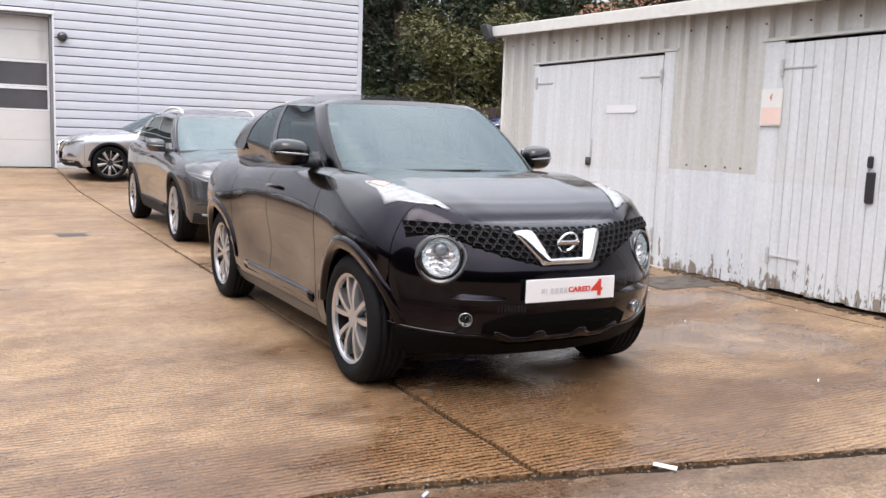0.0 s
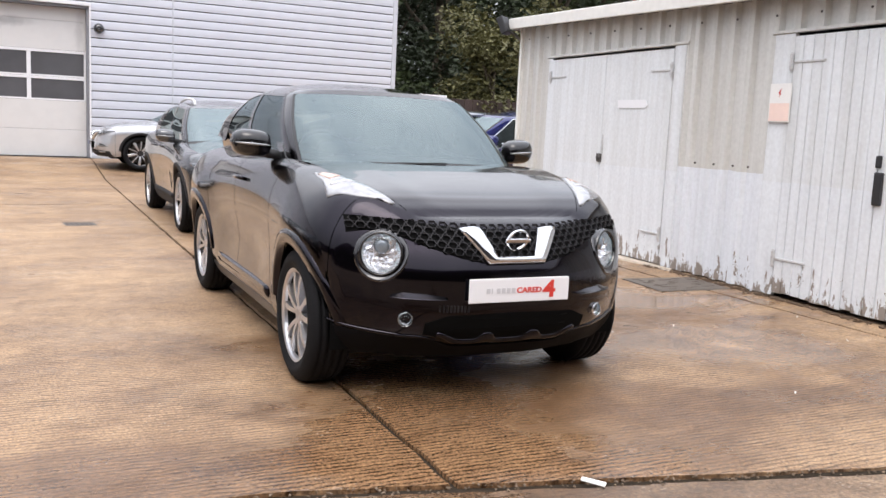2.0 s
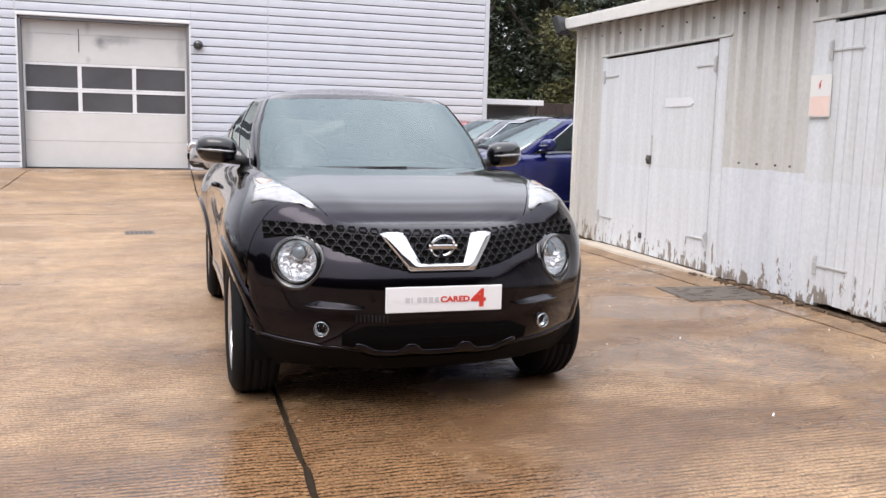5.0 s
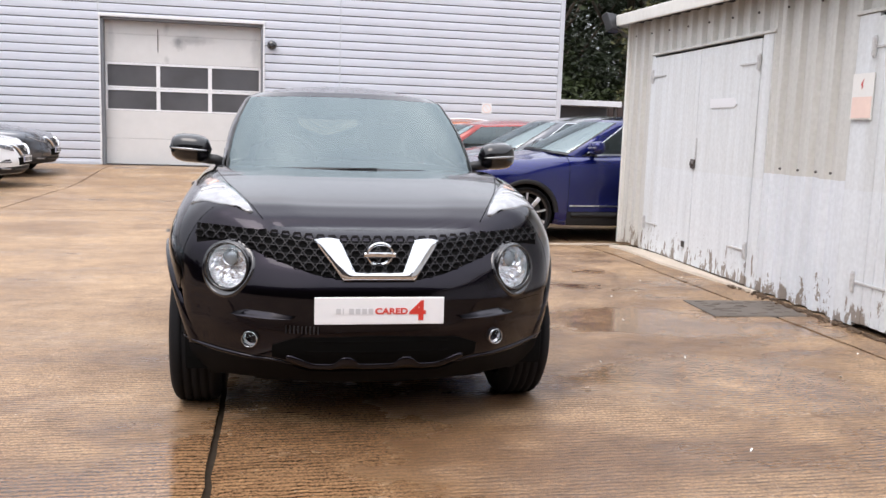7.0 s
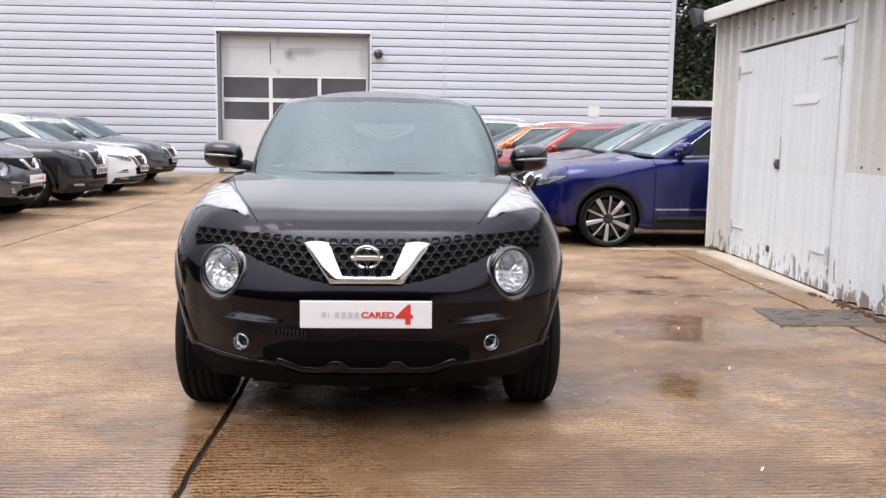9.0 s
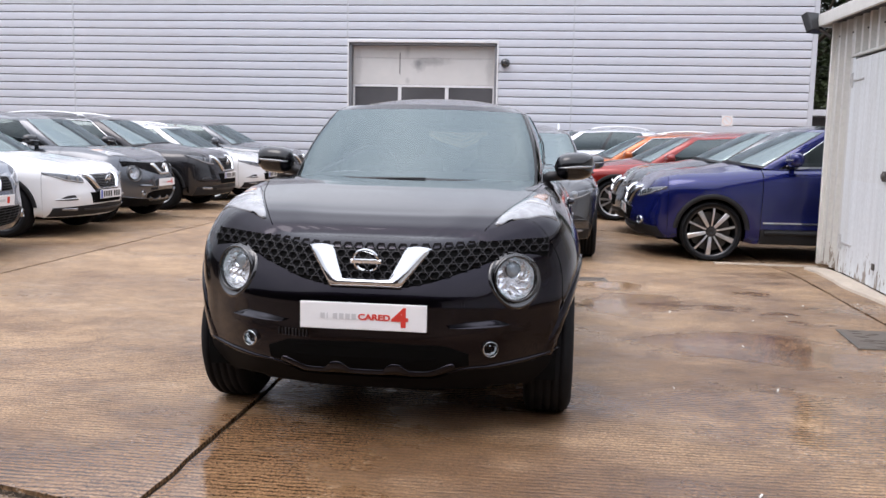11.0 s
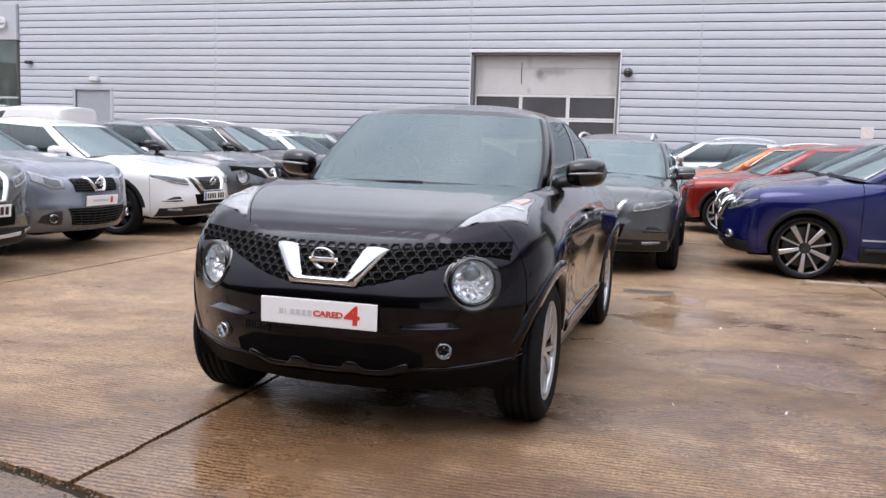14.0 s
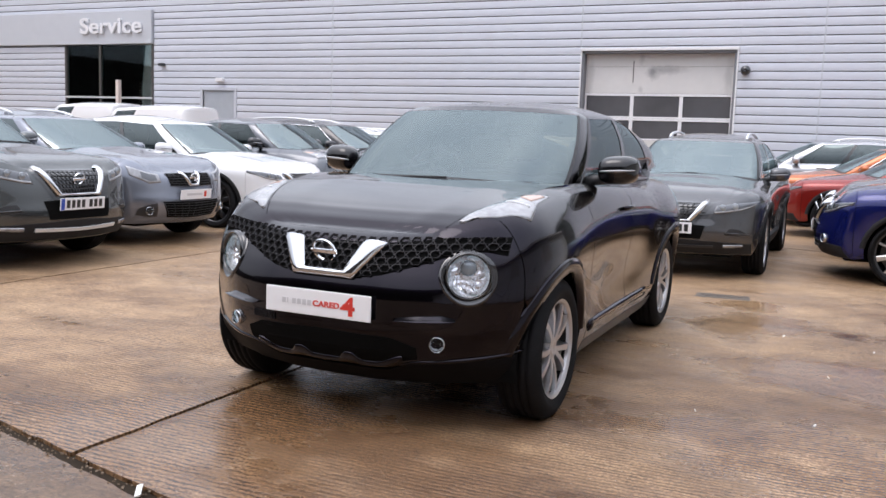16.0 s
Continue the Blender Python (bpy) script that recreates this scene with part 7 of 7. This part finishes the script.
build_car("large_crossover", "dark green-grey large crossover with chrome grille", on_ground(-2.66, 6.32, 90), BIG, GREEN_GREY, ROW, rails=True, detail=0.6, plate="bars_chrome")
build_car("crossover", "silver-blue older crossover with a show plate", on_ground(-3.05, 8.35, 90), OLDER, PALE_BLUE, ROW, style="older", detail=0.6, rails=True, cladding=False)
build_car("crossover", "white crossover with black lower bumper", on_ground(-3.09, 10.72, 90), CROSSOVER, WHITE, ROW, wheel="dark", detail=0.6)
build_car("hatchback_crossover", "slate grey compact crossover with round lamps", on_ground(-3.05, 12.75, 90), JUKE, SLATE, ROW, style="juke", detail=0.6, cladding=False)
build_car("large_crossover", "dark grey large crossover with silver roof rails", on_ground(-3.1, 15.1, 90), BIG, DARK, ROW, rails=True, detail=0.5, chrome_line=True)
build_car("crossover", "white crossover parked in the row", on_ground(-3.1, 17.5, 90), CROSSOVER, WHITE, ROW, rails=True, detail=0.5)
build_car("crossover", "grey crossover at the end of the row", on_ground(-3.1, 19.9, 90), CROSSOVER, SLATE, ROW, detail=0.5)
build_car("van", "white panel van parked before the workshop", on_ground(-14.1, 18.6, -90), VAN, WHITE, wheel="plain", vans=True, cladding=False, detail=0.5, category="van")
build_car("van", "white panel van parked by the service entrance", on_ground(-19.0, 21.1, -90), VAN, WHITE, wheel="plain", vans=True, cladding=False, detail=0.5, category="van")

# ---- trees and what stands behind the yard ----
def leaf_material(name, colour):
    return material(name, colour, 0.55, grain=0.45, scale=2.2, big=0.35, big_scale=0.5)


LEAF_DARK = leaf_material("dark_leaves", (0.030, 0.042, 0.018))
LEAF_MID = leaf_material("green_leaves", (0.055, 0.075, 0.026))
LEAF_OLIVE = leaf_material("olive_leaves", (0.11, 0.105, 0.035))


def leaves(bm, blobs, count, size, rng):
    """Leaf sprays: bent three-pointed leaves scattered near the skin of several ragged clumps."""
    weight = [r * r for _, r in blobs]
    for _ in range(count):
        c, r = rng.choices(blobs, weight)[0]
        while True:
            d = Vector((rng.uniform(-1, 1), rng.uniform(-1, 1), rng.uniform(-1, 1)))
            if 0.1 < d.length < 1:
                break
        d.normalize()
        ragged = 0.72 + 0.45 * noise.noise(Vector(c) * 0.7 + d * 2.2) + rng.uniform(-0.22, 0.16)
        p = Vector(c) + Vector((d.x, d.y, d.z * 0.85)) * r * ragged
        a = Vector((rng.uniform(-1, 1), rng.uniform(-1, 1), rng.uniform(-0.5, 0.5))).normalized()
        b = a.cross(Vector((rng.uniform(-1, 1), rng.uniform(-1, 1), rng.uniform(-1, 1)))).normalized()
        s = size * rng.uniform(0.6, 1.3)
        v = [bm.verts.new(p + q) for q in (-a * s, b * s * 0.42 + d * s * 0.12, a * s, -b * s * 0.42 + d * s * 0.12)]
        bm.faces.new((v[0], v[1], v[2]))
        bm.faces.new((v[0], v[2], v[3]))


def tree(x, y, height, spread, mat, seed, count=5200, size=0.17, label="tall dark leafy tree behind the yard wall", low=0.25):
    rng = random.Random(seed)
    at = pose(x, y, ground_height(x, y))
    ob = thing("tree", label, "tree", at)
    bm = bmesh.new()
    lean = Vector((rng.uniform(-0.4, 0.4), rng.uniform(-0.4, 0.4), 0))
    trunk = [Vector((0, 0, 0)) + lean * k + Vector((0.05 * math.sin(k * 7), 0, height * 0.72 * k)) for k in (q / 6 for q in range(7))]
    tube(bm, trunk, [height * 0.022 * (1 - 0.75 * q / 6) + 0.02 for q in range(7)], 9)
    blobs = []
    for k in range(11):
        q = low + (0.98 - low) * rng.random()
        base = trunk[min(6, int(q * 6))]
        a = rng.uniform(0, 2 * math.pi)
        reach = spread * (0.35 + 0.55 * rng.random()) * (1.1 - 0.55 * q)
        tip = Vector((math.cos(a) * reach, math.sin(a) * reach, height * q + 0.3 * reach))
        mid = base.lerp(tip, 0.5) + Vector((0, 0, -0.15 * reach))
        tube(bm, [base, mid, tip], [height * 0.009, height * 0.006, height * 0.002], 6)
        blobs.append((tip, spread * rng.uniform(0.32, 0.55)))
    blobs.append((Vector((lean.x, lean.y, height * 0.85)), spread * 0.55))
    part("trunk", bm, BARK, ob, soft=True)
    bm = bmesh.new()
    leaves(bm, blobs, count, size, rng)
    tagged(part("crown", bm, mat, ob), kind="stuff")
    return ob


for n, (x, y, h, w) in enumerate(((12.0, 33.0, 11.0, 4.2), (16.5, 34.5, 12.5, 4.6), (21.0, 33.0, 11.5, 4.4), (25.5, 35.0, 12.0, 4.6), (30.5, 33.0, 10.5, 4.4), (14.5, 39.5, 13.0, 5.0), (36.0, 35.0, 10.5, 4.6), (19.5, 40.0, 13.5, 5.0), (41.5, 36.0, 10.0, 4.4))):
    tree(x, y, h, w, LEAF_DARK if n % 3 else LEAF_MID, 40 + n, 15000 if n < 5 else 9000, 0.14, low=0.10)
for n in range(8):
    tree(9.0 + 5.2 * n, 47.0 + 2.0 * (n % 3), 15.0 + (n * 37 % 5) * 0.6, 6.0, LEAF_DARK, 90 + n, 8000, 0.30, "tall dark tree far behind the yard", 0.08)
tree(15.6, 27.5, 4.6, 2.3, LEAF_OLIVE, 71, 9000, 0.09, "rounded olive-green shrub before the dark trees", 0.2)
tree(18.9, 28.4, 5.2, 2.4, LEAF_OLIVE, 72, 9000, 0.09, "rounded olive-green shrub before the dark trees", 0.2)
tree(22.8, 29.0, 5.8, 2.6, LEAF_MID, 73, 9000, 0.10, "leafy green shrub before the dark trees", 0.2)


def board_fence():
    """A dark close-boarded fence behind the parked cars."""
    fence = thing("fence", "dark stained close-boarded fence under the trees", "fence", kind="structure")
    wood = material("dark_fence_wood", (0.060, 0.040, 0.034), 0.8, grain=0.3, scale=8, bump=0.3, per_object=0.2)
    bm = bmesh.new()
    box(bm, (0, 0, 0), (0.145, 0.022, 2.1), 0.004, segments=1)
    board = mesh_of("board", bm, wood)
    for k in range(150):
        ob = new("board", board)
        ob.parent = fence
        x = 9.8 + 0.15 * k
        ob.matrix_basis = pose(x, 26.2 + 0.02 * (k % 2), ground_height(x, 26.2) - 0.05)
    for k in range(9):
        bm = bmesh.new()
        box(bm, (9.8 + 2.75 * k, 26.25, 0.0), (9.92 + 2.75 * k, 26.37, 2.35), 0.006)
        part("post", bm, wood, fence)
    return fence


board_fence()

# low flat-roofed shelter beyond the corner of the workshop
shelter = thing("shelter", "low white-edged flat roof of a shelter behind the workshop", "shelter")
for lo, hi, mat, name in (((9.9, 24.4, 2.10), (12.2, 25.6, 2.26), WHITE_FRAME, "roof"), ((10.0, 25.3, 0.15), (12.1, 25.4, 2.10), SHADE_GREY, "back_panel"), ((10.0, 24.5, 0.15), (10.08, 24.58, 2.10), IRON, "post"), ((12.02, 24.5, 0.15), (12.1, 24.58, 2.10), IRON, "post")):
    bm = bmesh.new()
    box(bm, lo, hi, 0.01)
    part(name, bm, mat, shelter)


def far_house():
    """The gable of a house that shows over the garage roof."""
    house = thing("house", "white gabled house with a red-brown tiled roof beyond the garages", "house", pose(35.5, 34.0, 0.2, 0, 0, 20))
    bm = bmesh.new()
    prism(bm, [(-3.6, 0), (3.6, 0), (3.6, 5.2), (0, 8.6), (-3.6, 5.2)], 9.0)
    part("wall", bm, material("white_render", (0.78, 0.76, 0.73), 0.8, grain=0.06, scale=6, bump=0.2), house)
    tiles = material("roof_tiles", (0.30, 0.13, 0.08), 0.8, grain=0.25, scale=12, bump=0.4)
    for sign in (-1, 1):
        bm = bmesh.new()
        prism(bm, [(sign * -0.02, 8.72), (sign * 3.95, 4.98), (sign * 3.95, 5.12), (sign * -0.02, 8.88)], 9.4, pose(0, -0.2, 0))
        part("roof", bm, tiles, house)
    bm = bmesh.new()
    box(bm, (-0.6, -0.03, 5.6), (0.6, 0.06, 6.9), 0.01)
    part("window", bm, DARK_PANE, house)
    return house


far_house()

# ---- small things on the yard ----
def drain(x, y, w, d, label, turn=0.0, slotted=True):
    ob = thing("drain_cover", label, "drain cover", pose(x, y, ground_height(x, y) - 0.004, 0, 0, turn))
    bm = bmesh.new()
    box(bm, (-w / 2, -d / 2, -0.01), (w / 2, d / 2, 0.007), 0.003)
    part("frame", bm, PATCH, ob)
    if slotted:
        bars = max(3, int(w / 0.055))
        bm = bmesh.new()
        box(bm, (0, -d / 2 + 0.02, 0.004), ((w - 0.04) / bars * 0.62, d / 2 - 0.02, 0.010), 0.002, segments=1)
        bar = mesh_of("bar", bm, RUST)
        for k in range(bars):
            one = new("bar", bar)
            one.parent = ob
            one.location = (-w / 2 + 0.02 + (w - 0.04) * k / bars, 0, 0)
        return
    # a worn cast plate, its ribs low and broken
    bm = bmesh.new()
    box(bm, (-w / 2 + 0.018, -d / 2 + 0.018, 0.002), (w / 2 - 0.018, d / 2 - 0.018, 0.009), 0.002, segments=1)
    rng = random.Random(11)
    for k in range(40):
        x, y = rng.uniform(-w / 2 + 0.06, w / 2 - 0.06), rng.uniform(-d / 2 + 0.05, d / 2 - 0.05)
        box(bm, (x - rng.uniform(0.02, 0.05), y - 0.006, 0.008), (x + rng.uniform(0.02, 0.05), y + 0.006, 0.013), 0.002, segments=1)
    part("plate", bm, COVER, ob)


RUST = material("drain_iron", (0.075, 0.06, 0.05), 0.6, 0.2, grain=0.3, scale=30, bump=0.4)
PATCH = material("dark_patch", (0.085, 0.075, 0.065), 0.45, grain=0.3, scale=30, bump=0.5, big=0.2, big_scale=3)
COVER = material("worn_cover", (0.105, 0.085, 0.068), 0.55, grain=0.35, scale=24, bump=0.5, big=0.25, big_scale=4)
drain(5.82, 6.02, 0.74, 0.60, "worn cast cover plate beside the garage doors", -4, False)
drain(1.19, 10.87, 0.34, 0.30, "small iron drain grating in the yard", 5)
drain(3.78, 8.36, 0.46, 0.22, "small dark iron cover with damp round it", 4, False)


def litter(x, y, w, d, turn, mat, label, name="scrap"):
    bm = bmesh.new()
    box(bm, (-w / 2, -d / 2, 0.0), (w / 2, d / 2, 0.006), 0.002)
    for v in bm.verts:
        v.co.z += 0.012 * noise.noise(v.co * 40)
    bmesh.ops.translate(bm, verts=bm.verts, vec=(0, 0, -min(v.co.z for v in bm.verts)))
    solo(name, bm, mat, label, "litter", at=pose(x, y, ground_height(x, y) - 0.002, 0, 0, turn))


PALE_SCRAP = material("pale_blue_plastic", (0.45, 0.55, 0.68), 0.4)
litter(2.53, 2.56, 0.095, 0.022, -52, PAPER, "crumpled strip of white paper on the concrete", "paper_scrap")
litter(1.52, 2.70, 0.030, 0.012, 20, PALE_SCRAP, "small pale blue plastic scrap in the joint", "plastic_scrap")
rng = random.Random(5)
for k in range(16):
    x, y = rng.uniform(4.0, 6.0), rng.uniform(3.2, 8.0)
    litter(x, y, rng.uniform(0.008, 0.018), rng.uniform(0.006, 0.012), rng.uniform(0, 180), PAPER, "tiny pale scrap lying on the damp concrete", "paper_scrap")

# leaf litter and grit swept against the foot of the garages
rng = random.Random(23)
bm = bmesh.new()
for k in range(420):
    y = rng.uniform(2.2, 7.0)
    x = 6.33 + (y - 7.75) * 0.035 - 0.03 - abs(rng.gauss(0, 0.07)) * (0.5 + 0.8 * noise.noise((y * 2.1, 0, 4)) ** 2)
    r = rng.uniform(0.006, 0.026)
    turn = pose(x, y, ground_height(x, y) + 0.004, rng.uniform(-25, 25), rng.uniform(-25, 25), rng.uniform(0, 360))
    box(bm, (-r, -r * 0.5, -0.003), (r, r * 0.5, rng.uniform(0.002, 0.012)), 0.0, turn)
solo("leaf_litter", bm, material("leaf_litter", (0.10, 0.065, 0.04), 0.85, grain=0.4, scale=30, bump=0.3), "brown leaf litter and grit along the garage foot", "litter", "stuff")

# grit lying in the open joint between the slabs and the rough apron
bm = bmesh.new()
for k in range(700):
    x = rng.uniform(-3.5, 6.3)
    line = 2.72 - 0.235 * (x - 2.0) if x > 1.4 else 2.861 + 0.02 * (1.4 - x)
    y = line - 0.022 + rng.gauss(0, 0.022)
    r = rng.uniform(0.002, 0.0055)
    box(bm, (-r, -r * 0.8, -r * 0.5), (r, r * 0.8, r * 0.6), 0.0, pose(x, y, -0.010 + rng.uniform(0, 0.008), rng.uniform(-40, 40), rng.uniform(-40, 40), rng.uniform(0, 360)))
solo("joint_grit", bm, material("joint_grit", (0.17, 0.12, 0.08), 0.8, grain=0.5, scale=60, bump=0.3), "loose grit in the joint between concrete slabs", "grit", "stuff")
